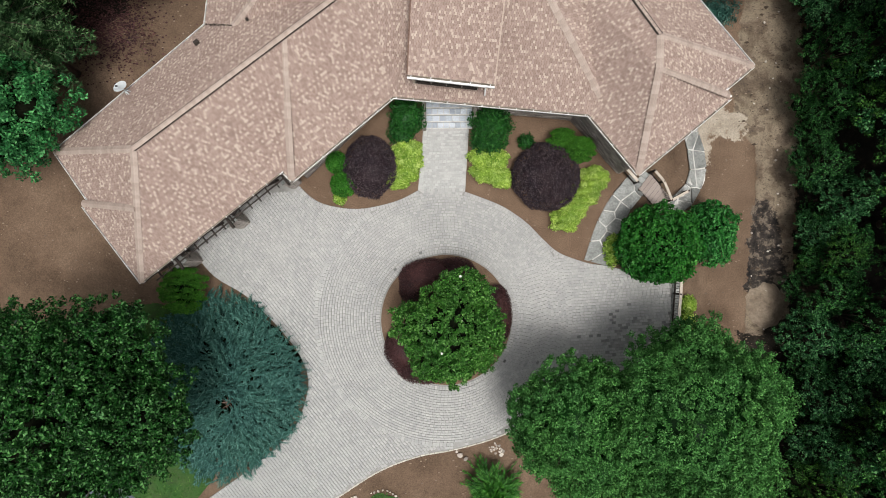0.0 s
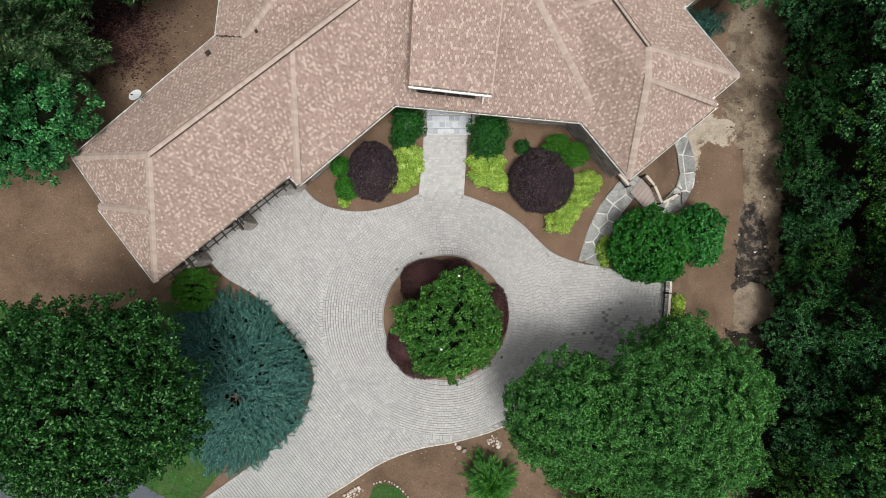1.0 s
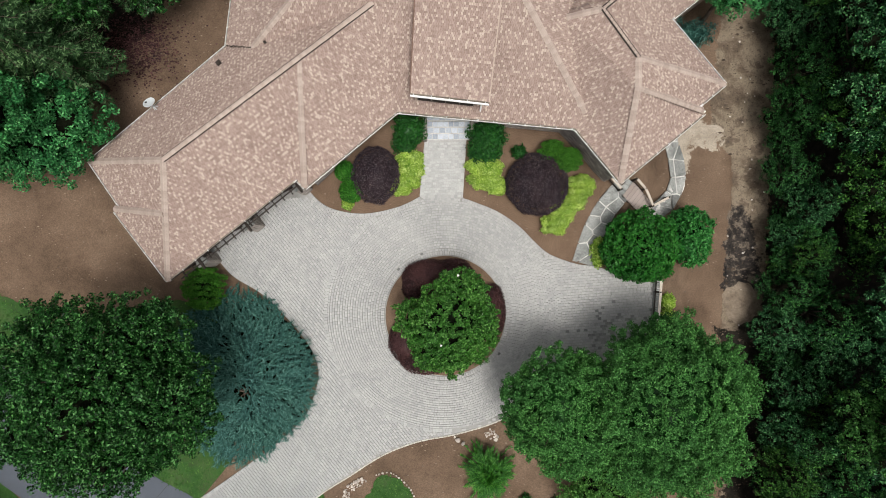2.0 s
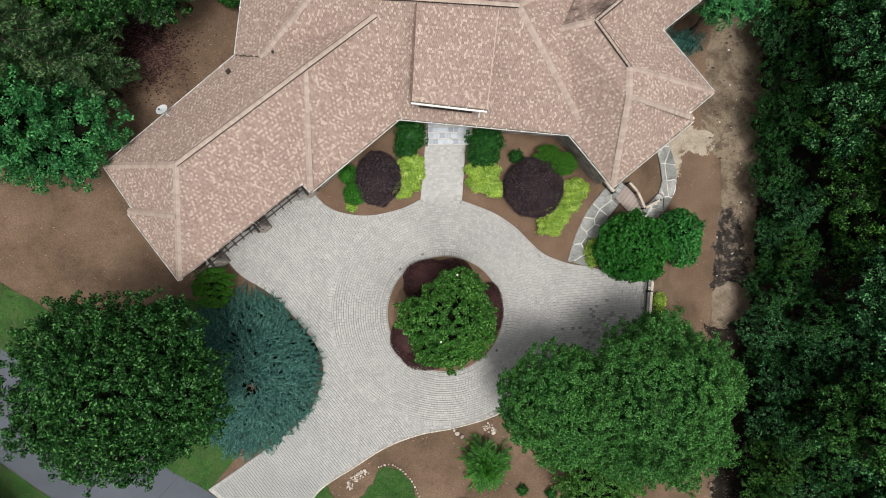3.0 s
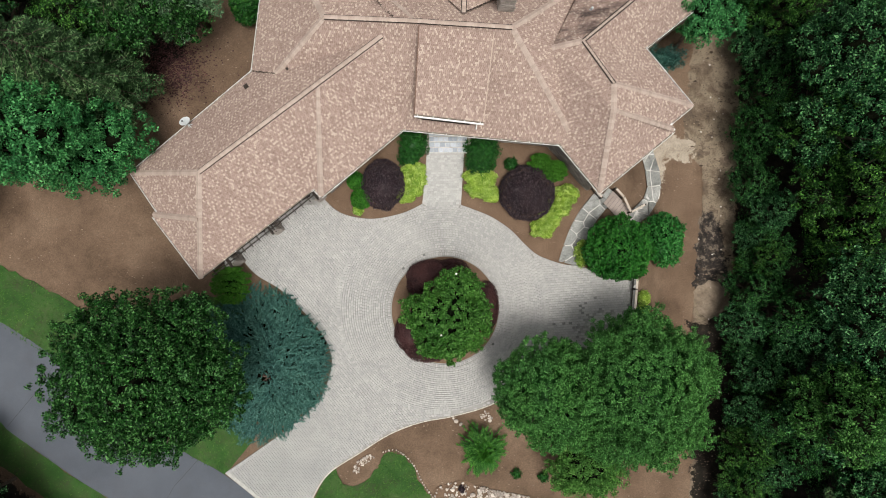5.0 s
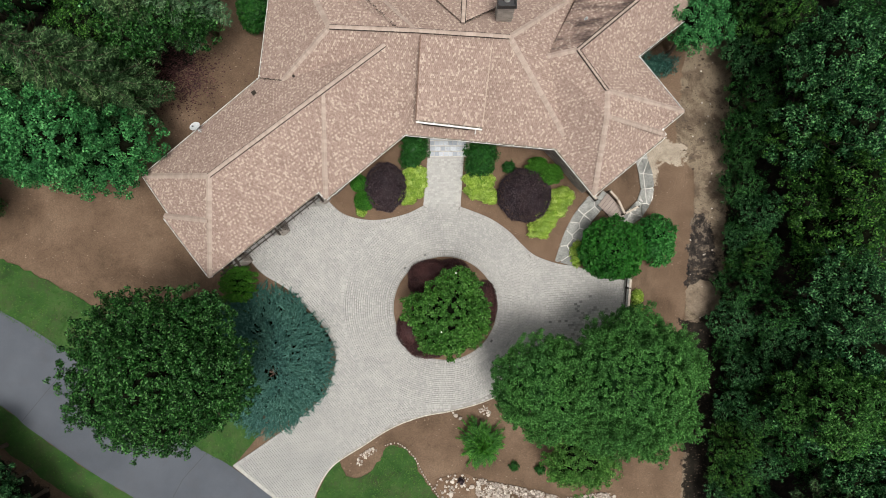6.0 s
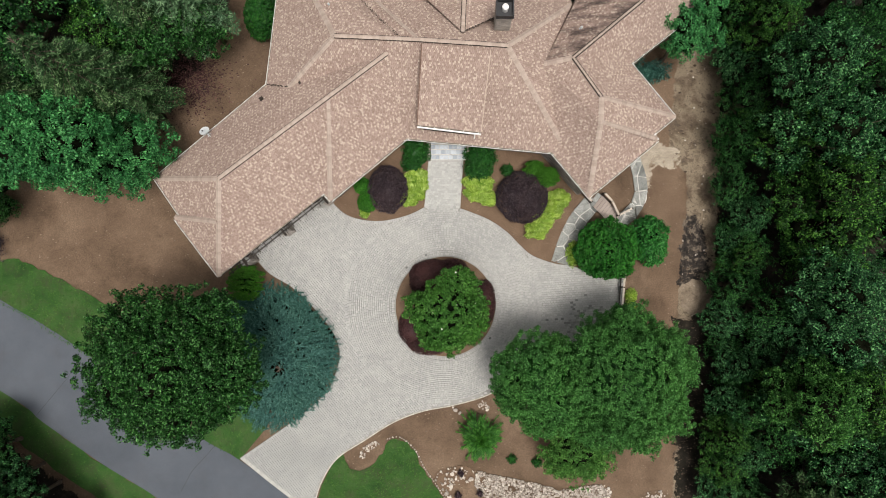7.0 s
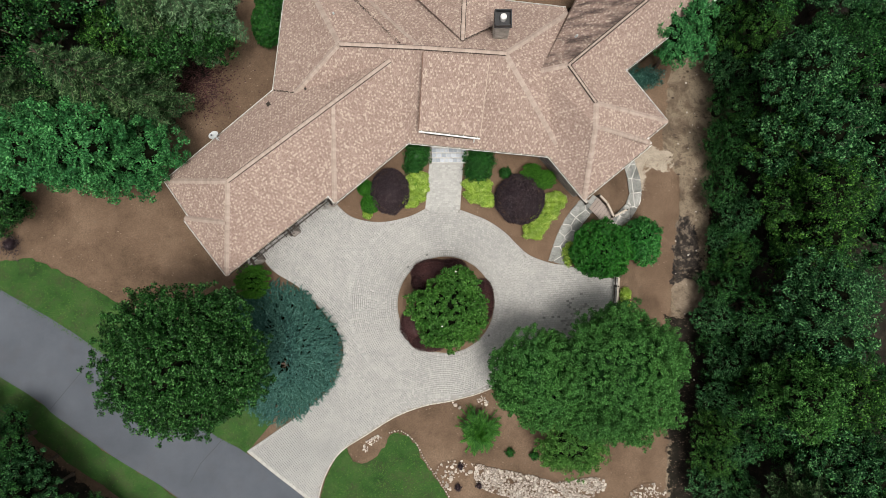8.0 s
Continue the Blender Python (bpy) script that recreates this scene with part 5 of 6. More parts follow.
LIME_SETS = [[(-2.2, 6.15, 0.3, 0.75, 0.6, 0.5), (-2.05, 5.45, 0.3, 0.6, 0.6, 0.45), (-2.3, 4.75, 0.25, 0.6, 0.5, 0.42), (-2.75, 4.3, 0.2, 0.45, 0.35, 0.35)],
             [(2.0, 5.6, 0.3, 0.65, 0.55, 0.45), (2.85, 5.55, 0.3, 0.6, 0.5, 0.4), (2.2, 4.75, 0.3, 0.75, 0.6, 0.5), (3.05, 4.45, 0.3, 0.65, 0.55, 0.45)],
             [(8.25, 4.4, 0.35, 0.85, 0.75, 0.55), (7.75, 3.55, 0.35, 0.8, 0.7, 0.5), (7.1, 2.75, 0.3, 0.75, 0.65, 0.5), (6.6, 2.05, 0.3, 0.85, 0.7, 0.5)]]
for i, lobes in enumerate(LIME_SETS):
    shrub("lime_shrub", "mounded row of bright yellow green shrubs", [q for a in lobes for q in mound(*a[:3], *(0.86 * k for k in a[3:]), 9, 0.3, i)], L_LIME, 0.09, 0.13, 10, 118 + i, 0.1, group="lime shrubs", shrink=0.9)
shrub("boxwood", "clipped green cypress mound by the stone wall", mound(6.4, 6.55, 0.7, 0.66, 0.6, 0.95, 20, 0.23, 5, 0.42), L_CYPRESS, 0.07, 0.11, 10, 122, 0.1, cmat=M_CANOPY_SHADE, shrink=1.0)
shrub("boxwood", "clipped green cypress mound by the stone wall", mound(7.3, 5.95, 0.85, 0.78, 0.74, 1.15, 24, 0.25, 6, 0.42), L_CYPRESS, 0.07, 0.11, 10, 123, 0.1, cmat=M_CANOPY_SHADE, shrink=1.0)
shrub("holly_shrub", "tiny dark green shrub in bare mulch", [(4.5, 6.5, 0.35, 0.42, 0.4, 0.4)], L_HOLLY, 0.12, 0.16, 10, 124, 0.15)
shrub("globe_cypress", "rounded bright green clipped shrub by the garage pier", mound(-14.4, -1.75, 0.9, 1.25, 1.5, 1.15, 36, 0.29, 3, 0.42), L_CYPRESS, 0.065, 0.11, 9, 125, 0.1, shrink=1.0, cmat=M_CANOPY_SHADE)

# trees on the downhill side of the drive
tree("laurel_tree", "dense round green tree beside the flagstone path", (11.45, 0.75, -0.1), [(11.5, 0.75, 1.2, 2.15, 2.1, 2.1), (10.7, 0.45, 0.8, 1.2, 1.3, 1.3), (12.1, -0.1, 0.8, 1.3, 1.2, 1.3)], L_CHERRY, 0.17, 0.28, 17, 131, 0.12, 0.12)
tree("laurel_tree", "smaller glossy green tree on the lower slope", (14.6, 1.3, -1.4), [(14.95, 1.75, 0.0, 1.3, 1.4, 1.5), (15.2, 0.8, -0.4, 1.1, 1.2, 1.2)], L_LAUREL, 0.19, 0.3, 16, 132, 0.1, 0.16)
shrub("lime_shrub", "yellow green shrub edging the round tree", [(9.35, 0.4, 0.25, 0.45, 0.9, 0.45)], L_LIME, 0.12, 0.17, 9, 133, 0.15)
shrub("lime_shrub", "yellow green shrub outside the railing", [(13.65, -2.6, 0.0, 0.4, 0.45, 0.5), (13.6, -3.5, 0.0, 0.4, 0.5, 0.5)], L_LIME, 0.12, 0.17, 9, 134, 0.15)
# maple cores borrow the dark oak green to paint shade in the crown gaps
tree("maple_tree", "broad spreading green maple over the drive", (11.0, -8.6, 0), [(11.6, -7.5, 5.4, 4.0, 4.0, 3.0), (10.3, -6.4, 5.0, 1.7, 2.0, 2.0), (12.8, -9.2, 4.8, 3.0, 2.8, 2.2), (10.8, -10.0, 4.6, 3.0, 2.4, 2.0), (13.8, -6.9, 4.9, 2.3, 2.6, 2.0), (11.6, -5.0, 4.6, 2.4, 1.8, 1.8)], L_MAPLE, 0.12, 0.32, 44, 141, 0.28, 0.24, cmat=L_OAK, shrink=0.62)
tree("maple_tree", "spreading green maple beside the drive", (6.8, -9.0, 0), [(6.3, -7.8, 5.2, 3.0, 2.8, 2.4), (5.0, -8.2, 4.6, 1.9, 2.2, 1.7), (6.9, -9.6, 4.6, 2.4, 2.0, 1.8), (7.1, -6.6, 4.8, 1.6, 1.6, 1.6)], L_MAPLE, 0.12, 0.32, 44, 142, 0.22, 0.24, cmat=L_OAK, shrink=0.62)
tree("young_tree", "low bushy bright green tree over the rocks", (9.2, -13.2, 0), [(9.1, -13.3, 2.2, 2.2, 2.0, 1.5), (8.3, -13.9, 1.8, 1.4, 1.3, 1.1), (10.1, -14.0, 1.9, 1.3, 1.3, 1.1)], L_YOUNG, 0.13, 0.3, 24, 143, 0.1, 0.3)


def feathery_shrub(x, y, rx, ry, tall, seed):
    """A fountain of thin arching stems with narrow leaves in pairs."""
    t = thing("feathery_shrub", "feathery light green shrub in the mulch by the drive", "shrub")
    rng = np.random.default_rng(seed)
    stems, vs, fs = Solid(), [], []
    for m in range(330):
        a, q = m * 2.39996 + rng.normal() * 0.2, math.sqrt((m + 0.5) / 330) * rng.uniform(0.6, 1.12) * (1 + 0.16 * math.sin(3 * m * 2.39996 + 1) + 0.1 * math.sin(5 * m * 2.39996))
        ex, ey = rx * q * math.cos(a), ry * q * math.sin(a)
        top = tall * (1.1 - 0.75 * q * q) * rng.uniform(0.8, 1.1)
        at = [Vector((x + ex * k, y + ey * k, top * (1 - (1 - k) ** 2.2) - 0.25 * q * k ** 3)) for k in np.linspace(0.05, 1, 9)]
        if m % 3 == 0:
            stems.tube([tuple(p) for p in at[::2]], [0.014, 0.011, 0.008, 0.006, 0.003], 4)
        for i in range(3, 9):
            d = (at[i] - at[i - 1]).normalized()
            w = d.cross(Vector((0, 0, 1))).normalized()
            for k in range(6):
                e = (d + w * rng.normal() * 0.5 + Vector((0, 0, rng.normal() * 0.25))).normalized()
                p = at[i - 1].lerp(at[i], rng.random())
                n = e.cross(Vector((0, 0, 1))).normalized() * 0.024
                L = rng.uniform(0.16, 0.34)
                j = len(vs)
                vs += [tuple(p - n), tuple(p + n), tuple(p + e * L)]
                fs.append((j, j + 1, j + 2))
    part("stems", stems.made("stems", M_BARK), t, "thin brown stems", "stuff")
    part("foliage", mesh_of("foliage", vs, fs, L_BOX), t)


feathery_shrub(2.6, -12.85, 1.65, 1.9, 1.6, 144)
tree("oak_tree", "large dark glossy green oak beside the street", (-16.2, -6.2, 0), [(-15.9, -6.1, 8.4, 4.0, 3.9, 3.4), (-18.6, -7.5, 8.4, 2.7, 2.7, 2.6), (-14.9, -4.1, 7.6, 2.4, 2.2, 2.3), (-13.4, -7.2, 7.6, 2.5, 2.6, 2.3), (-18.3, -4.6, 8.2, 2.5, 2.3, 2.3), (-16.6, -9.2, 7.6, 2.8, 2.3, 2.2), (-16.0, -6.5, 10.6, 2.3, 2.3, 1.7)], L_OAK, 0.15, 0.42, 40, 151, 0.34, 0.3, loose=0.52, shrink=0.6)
tree("poplar_tree", "tall fresh green tree behind the garage wing", (-23.5, 6.5, 0), [(-22.8, 7.0, 8.6, 2.9, 2.4, 3.0), (-20.5, 7.3, 5.0, 2.3, 2.3, 2.4), (-25.8, 6.8, 8.2, 2.9, 2.4, 2.8), (-22.3, 5.9, 4.4, 2.6, 1.9, 2.2), (-25.4, 6.5, 4.8, 2.8, 1.8, 2.4), (-28.6, 7.2, 6.4, 2.6, 2.1, 2.6)], L_LEFT, 0.17, 0.62, 56, 152, 0.25, 0.32, loose=0.5)


def blue_conifer():
    """A low spreading conifer: blue sprays that fan outwards from the middle."""
    t = thing("blue_conifer", "wide low spreading silvery blue conifer beside the drive", "conifer")
    rng = np.random.default_rng(160)
    cx, cy, H = -11.9, -7.1, 1.9
    vs, fs = [], []
    n = 2500
    for m in range(n):
        r, A = 1.0 * math.sqrt((m + 0.5) / n), m * 2.39996
        wob = 1 + 0.06 * math.sin(3 * A + 1)
        x, y = cx + r * 4.7 * wob * math.cos(A) + rng.normal() * 0.2, cy + r * 5.0 * wob * math.sin(A) + rng.normal() * 0.2
        if inside(DRIVE, x, y) or math.hypot((x + 11.75) / 0.6, (y + 7.9) / 0.45) < 1:
            continue
        swirl = 1.3 * noise.noise((x * 0.5, y * 0.5, 2.0)) + rng.normal() * 0.3
        a = A + swirl + (0.6 if m % 3 == 0 else -0.5 if m % 3 == 1 else 0)
        L = rng.uniform(0.65, 1.3) * (0.85 + 0.15 * r)
        z = max(0.15, 0.14 + H * (1 - r ** 1.8) + rng.normal() * 0.17 + 0.25 * noise.noise((x * 1.3, y * 1.3, 7.0)))
        curl = rng.normal() * 0.5
        nodes = 12
        line, tips = [], rng.normal(size=(nodes, 2))
        for i in range(nodes + 1):
            k = i / nodes
            b = a + curl * (k - 0.5)
            line.append(Vector((x + math.cos(b) * L * (k - 0.5), y + math.sin(b) * L * (k - 0.5), z + 0.3 * L * math.sin(2.2 * k) - 0.3 * L * r * k * k - 0.12)))
        for i in range(nodes):
            k = i / nodes
            b = a + curl * (k - 0.5)
            d = Vector((math.cos(b), math.sin(b), 0))
            w = Vector((-d.y, d.x, 0))
            reach = L * (0.3 - 0.2 * k) * (0.45 + 0.55 * min(1, 3 * k))
            for side in (-1, 1):
                e = d * 0.8 + w * side * 0.6 + Vector((0, 0, 0.1 + tips[i][0] * 0.1))
                q = len(vs)
                vs += [tuple(line[i] - d * 0.03), tuple(line[i] + d * 0.035), tuple(line[i] + e * reach * (1 + 0.15 * tips[i][1]))]
                fs.append((q, q + 1, q + 2))
        q = len(vs)
        w = Vector((-math.sin(a), math.cos(a), 0)) * 0.022
        vs += [tuple(line[0] - w), tuple(line[0] + w), tuple(line[6] + w), tuple(line[6] - w), tuple(line[-1])]
        fs += [(q, q + 1, q + 2, q + 3), (q + 3, q + 2, q + 4)]
    part("needle_sprays", mesh_of("needle_sprays", vs, fs, L_BLUE), t, "", "stuff")
    # dark core seen between the sprays carries their shade in its colour
    core("inner_canopy", [(cx, cy, -0.35, 4.6, 4.9, 2.05)], M_CANOPY_SHADE, t, 0.85, 5)
    dead = Solid()
    for k in range(40):
        g, q = rng.uniform(0, math.tau), rng.uniform(0.15, 0.5)
        dead.tube([(-11.75, -7.9, 1.25), (-11.75 + q * 0.5 * math.cos(g), -7.9 + q * 0.4 * math.sin(g), 1.5), (-11.75 + q * math.cos(g), -7.9 + q * 0.8 * math.sin(g), 1.5 + rng.normal() * 0.08)], [0.02, 0.012, 0.006], 4)
    part("dead_twigs", dead.made("dead_twigs", M_DEAD), t, "bare brown twigs in a gap", "stuff")
    part("trunk", Solid().tube([(cx - 0.4, cy - 0.3, -0.2), (cx - 0.4, cy - 0.3, 1.8)], [0.16, 0.06], 8).made("trunk", M_BARK), t)


blue_conifer()

# ---- woods ----
WOOD = []
for k in range(6):
    rg = np.random.default_rng(200 + k)
    lobes = [(0, 0, 6.6, 2.0, 2.0, 2.4)] + [(rg.uniform(1.6, 2.5) * math.cos(a), rg.uniform(1.6, 2.5) * math.sin(a), rg.uniform(2.6, 5.6), rg.uniform(1.0, 1.8), rg.uniform(1.0, 1.8), rg.uniform(1.1, 1.7)) for a in np.arange(6) * 1.047 + rg.random()]
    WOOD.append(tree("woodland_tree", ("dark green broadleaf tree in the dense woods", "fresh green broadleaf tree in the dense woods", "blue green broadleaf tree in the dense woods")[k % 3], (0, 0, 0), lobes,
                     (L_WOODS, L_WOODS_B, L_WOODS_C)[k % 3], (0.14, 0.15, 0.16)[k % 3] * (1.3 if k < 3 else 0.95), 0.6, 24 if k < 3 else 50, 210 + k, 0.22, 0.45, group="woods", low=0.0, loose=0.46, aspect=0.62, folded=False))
rg = np.random.default_rng(222)
spots = []
for x in np.arange(22.4, 31, 3.4):
    for y in np.arange(-20.5, 23, 3.6):
        spots.append((x + rg.normal() * 0.5 + (0.3 if x < 24 else 0.8) * math.sin(y * 1.3), y + rg.normal() * 0.9, rg.uniform(0.4, 0.62) if x < 24 else rg.uniform(0.7, 1.15)))
for y in np.arange(-18, 20, 2.3):
    spots.append((21.2 + rg.normal() * 0.25 - 0.5 * (y < -4), y + rg.normal() * 0.4, rg.uniform(0.38, 0.55)))
spots += [(22.3, -3.2, 0.62), (23.6, -4.8, 0.72), (19.9, -10.2, 0.45), (19.4, -12.2, 0.5), (19.2, -14.4, 0.5), (19.5, -16.6, 0.55), (20.5, 23.8, 0.9), (20.4, 19.0, 0.55), (20.9, -7.5, 0.5), (20.6, -10.5, 0.55), (20.2, -13.5, 0.6), (21.0, 1.5, 0.35), (21.3, 8.2, 0.4), (20.6, 17.5, 0.5)]
spots += [(-25.2, -20.4, 0.75), (-22.8, -22.4, 0.8), (-29.6, -15.2, 0.6), (-28.4, -16.6, 0.7), (-31.3, -13.4, 0.72), (-26.2, -19.0, 0.7), (-30.0, -17.0, 0.85), (-32.2, -14.2, 0.85), (-34.5, -12.6, 0.7), (-27.5, -19.6, 0.9), (-24.5, -23, 1.0), (-36, -17, 1.2), (-31, -21, 1.2)]
# behind the house and along the top of the yard
spots += [(-27.5, 14.5, 1.3), (-21, 18.5, 1.2), (-33, 12, 1.3), (-31, 19, 1.3), (-25, 23, 1.3), (-16.5, 23.5, 1.1), (-22.5, 14.8, 1.0), (-32.5, 5.5, 1.2), (-18, 27, 1.1),
          (19.8, 21.5, 1.0), (18.5, 27, 1.1), (21.8, 19.8, 1.0), (22.0, 16.6, 0.75), (23.5, 22.5, 1.15)]
for x, y, s in spots:
    k = rg.choice(3, p=[0.55, 0.15, 0.3]) + (3 if s > 0.63 else 0)
    copy_thing(WOOD[k], pose(x, y, float(level(x, y)) - 0.1, 0, 0, rg.uniform(0, 360)) @ Matrix.Diagonal((s, s, s * rg.uniform(0.75, 1.35), 1)))
for x, y, s, mt, seed in ((23.2, -8.8, 1.0, L_WOODS_Y, 231), (23.6, 12.4, 1.1, L_WOODS_C, 232), (24.6, -2.4, 1.0, L_WOODS_C, 233)):
    rw = np.random.default_rng(seed)
    crown = [(x, y, 7.0, 1.9 * s, 1.9 * s, 2.6)] + [(x + s * 1.7 * math.cos(a), y + s * 1.7 * math.sin(a), rw.uniform(4.4, 7.0), rw.uniform(0.9, 1.4), rw.uniform(0.9, 1.4), rw.uniform(1.0, 1.6)) for a in np.arange(6) * 1.047 + rw.random()]
    tree("woodland_tree", "tall pale green tree at the edge of the woods", (x, y, float(level(x, y)) - 0.1), crown, mt, 0.15, 0.5, 34, seed, 0.2, 0.4, group="woods", low=0.0, loose=0.5, aspect=0.5)
for w, (x, y) in zip(WOOD, ((25.6, 14), (26, 2), (24.4, -9.5), (29, 8), (24, 9), (28, -14))):
    w.location = (x, y, float(level(x, y)) - 0.1)


def hemlock(label, x, y, top, wide, seed, mat=L_HEMLOCK, foot=0.32):
    """A conifer with tiers of drooping, feathery branches."""
    t = thing("hemlock_tree", label, "conifer", (0, 0, 0), "tall conifers")
    rng = np.random.default_rng(seed)
    part("trunk", Solid().tube([(x, y, -0.3), (x, y, top * 0.6), (x, y, top)], [0.26, 0.15, 0.02], 8).made("trunk", M_BARK, True), t)
    limb, vs, fs = Solid(), [], []
    tips = []
    n = 130
    for i in range(n):
        h = i / n
        z, a = top * (foot + (0.98 - foot) * h), i * 2.399 + rng.normal() * 0.2
        L = wide * (1 - h) ** 0.75 * rng.uniform(0.75, 1.12) + 0.25
        d = np.array([math.cos(a), math.sin(a), 0.0])
        pts = [np.array([x, y, z]) + d * L * k + np.array([0, 0, 0.25 * math.sin(3 * k) - 0.55 * L * 0.35 * k * k]) for k in (0, 0.35, 0.7, 1.0)]
        limb.tube([tuple(p) for p in pts], [0.035, 0.022, 0.012, 0.005], 5)
        for k in np.arange(0.25, 1.02, 0.11 * 2.2 / max(L, 0.8)):
            p = pts[0] * (1 - k) + pts[3] * k + np.array([0, 0, 0.25 * math.sin(3 * k) * 0.6])
            for side in (-1, 1):
                e = d * 0.5 + side * np.array([-d[1], d[0], 0]) * 0.8 + np.array([0, 0, rng.normal() * 0.12 - 0.08])
                q = p
                reach = (0.75 * (1.05 - k) + 0.28) * min(1.0, L / 2.2)
                tips.append((q, e, reach))
    part("branching", limb.made("limbs", M_BARK), t)
    for q, e, reach in tips:
        m = max(3, int(reach / 0.1))
        for i in range(m):
            b = q + e * reach * i / m
            for sgn in (-1, 1):
                f = e * 0.7 + sgn * np.array([-e[1], e[0], 0]) * 0.7 + rng.normal(size=3) * 0.15
                tip = b + f * rng.uniform(0.13, 0.27)
                w = np.array([f[1], -f[0], 0.0]) * (0.042 / (math.hypot(f[0], f[1]) + 1e-6))
                k = len(vs)
                vs += [b - w, b + w, tip]
                fs.append((k, k + 1, k + 2))
    part("sprays", mesh_of("sprays", vs, fs, mat), t)


hemlock("tall grey green hemlock with drooping feathery branches", -21.1, 10.5, 15.5, 3.3, 301, foot=0.24)
hemlock("tall grey green hemlock with drooping feathery branches", -18.6, 15.6, 13.0, 2.7, 302, foot=0.4)
hemlock("pale grey green pine above the yard", -16.6, 16.2, 13.5, 2.6, 303, L_PINE, 0.36)
hemlock("grey green hemlock at the edge of the woods", -28.5, 9.8, 12.5, 3.6, 304)
hemlock("pale green conifer at the edge of the woods", 24.5, -17.5, 12.0, 2.8, 305)
hemlock("pale green conifer at the edge of the woods", 22.0, -18.8, 10.0, 2.4, 306)
tree("hickory_tree", "dark open crowned tree with bare twigs over the yard", (-18.6, 15.0, 0), [(-17.4, 14.4, 7.0, 1.9, 1.7, 1.5), (-16.3, 15.4, 6.4, 1.5, 1.5, 1.2), (-19.0, 13.6, 6.8, 1.6, 1.5, 1.3), (-16.6, 17.0, 6.8, 1.6, 1.5, 1.3), (-15.9, 14.6, 5.0, 1.3, 1.2, 1.3), (-16.4, 15.8, 4.0, 1.4, 1.3, 1.5)], L_OAK, 0.17, 0.36, 16, 311, 0.2, 0.45, shrink=0.4)
shrub("bright_shrub", "tall bright green shrub beside the house corner", [(-13.4, 17.4, 1.3, 1.1, 1.5, 1.5), (-13.2, 19.5, 1.3, 1.1, 1.4, 1.5)], L_HOLLY, 0.15, 0.2, 13, 312, 0.1)
tree("dogwood_tree", "fresh green tree against the house wing", (16.6, 15.4, -1.6), [(16.0, 16.4, 3.6, 1.8, 1.6, 1.5), (17.2, 17.6, 3.8, 1.6, 1.6, 1.4), (16.6, 15.2, 2.6, 1.4, 1.2, 1.1), (18.0, 15.6, 2.6, 1.2, 1.1, 0.9)], L_LEFT, 0.15, 0.55, 50, 313, 0.14, 0.3, loose=0.5)
shrub("blue_shrub", "blue green juniper beside the house wall", [(14.9, 14.0, -0.6, 1.1, 0.9, 1.0), (15.9, 14.1, -0.8, 0.9, 0.7, 0.8)], L_BLUE, 0.2, 0.26, 10, 314, 0.5, aspect=0.2, shrink=0.6)
shrub("lime_shrub", "small yellow green shrub at the house corner", [(13.6, 13.2, -0.8, 0.5, 0.5, 0.7)], L_LIME, 0.12, 0.17, 9, 315, 0.15)
for x, y, k in ((-32.6, 3.6, 320), (-34.2, 2.4, 321)):
    shrub("bare_shrub", "dark tangled bush at the edge of the woods", [(x, y, 0.9, 1.3, 1.2, 1.1), (x - 1.0, y + 0.6, 0.8, 1.0, 1.0, 1.0)], L_OAK, 0.14, 0.26, 10, k, 0.4, cmat=M_CANOPY_SHADE, shrink=0.6)
shrub("bare_shrub", "dark twiggy shrub on the bare slope", [(-33.2, 0.9, 0.5, 0.8, 1.0, 0.7)], L_PURPLE, 0.1, 0.22, 6, 317, 0.6, shrink=0.5)
for x, y, s in ((4.92, -14.63, 0.3), (6.75, -14.83, 0.34)):
    shrub("seedling", "small dark green planted seedling in mulch", [(x, y, 0.15, s, s, 0.22)], L_HOLLY, 0.1, 0.13, 8, 318, 0.25)
for x, y, s in ((1.19, -15.7, 0.22), (2.6, -17.13, 0.24), (1.0, -17.3, 0.26)):
    shrub("bare_shrub", "small dark dry shrub among the rocks", [(x, y, 0.15, s, s, 0.22)], L_PURPLE, 0.08, 0.13, 8, 319, 0.3)
# white blooms in the magnolia
for k, (x, y, z) in enumerate(((0.75, -3.0, 5.35), (-1.0, -2.9, 4.2), (-0.8, -3.6, 4.3), (-0.2, -4.6, 5.0), (2.0, -3.0, 4.4), (0.7, -0.9, 4.6))):
    t = thing("magnolia_bloom", "open white magnolia flower at a twig tip", "flower", (x, y, z), "magnolia blooms")
    for i in range(6):
        m = pose(0, 0, 0, 0, 0, 60 * i) @ pose(0, 0, 0, 0, -25 - 10 * (i % 2))
        part("petal", mesh_of("petal", [m @ Vector(p) for p in ((0, 0, 0), (0.045, -0.03, 0.01), (0.1, 0, 0.03), (0.045, 0.03, 0.01))], [(0, 1, 2, 3)], M_WHITE), t)


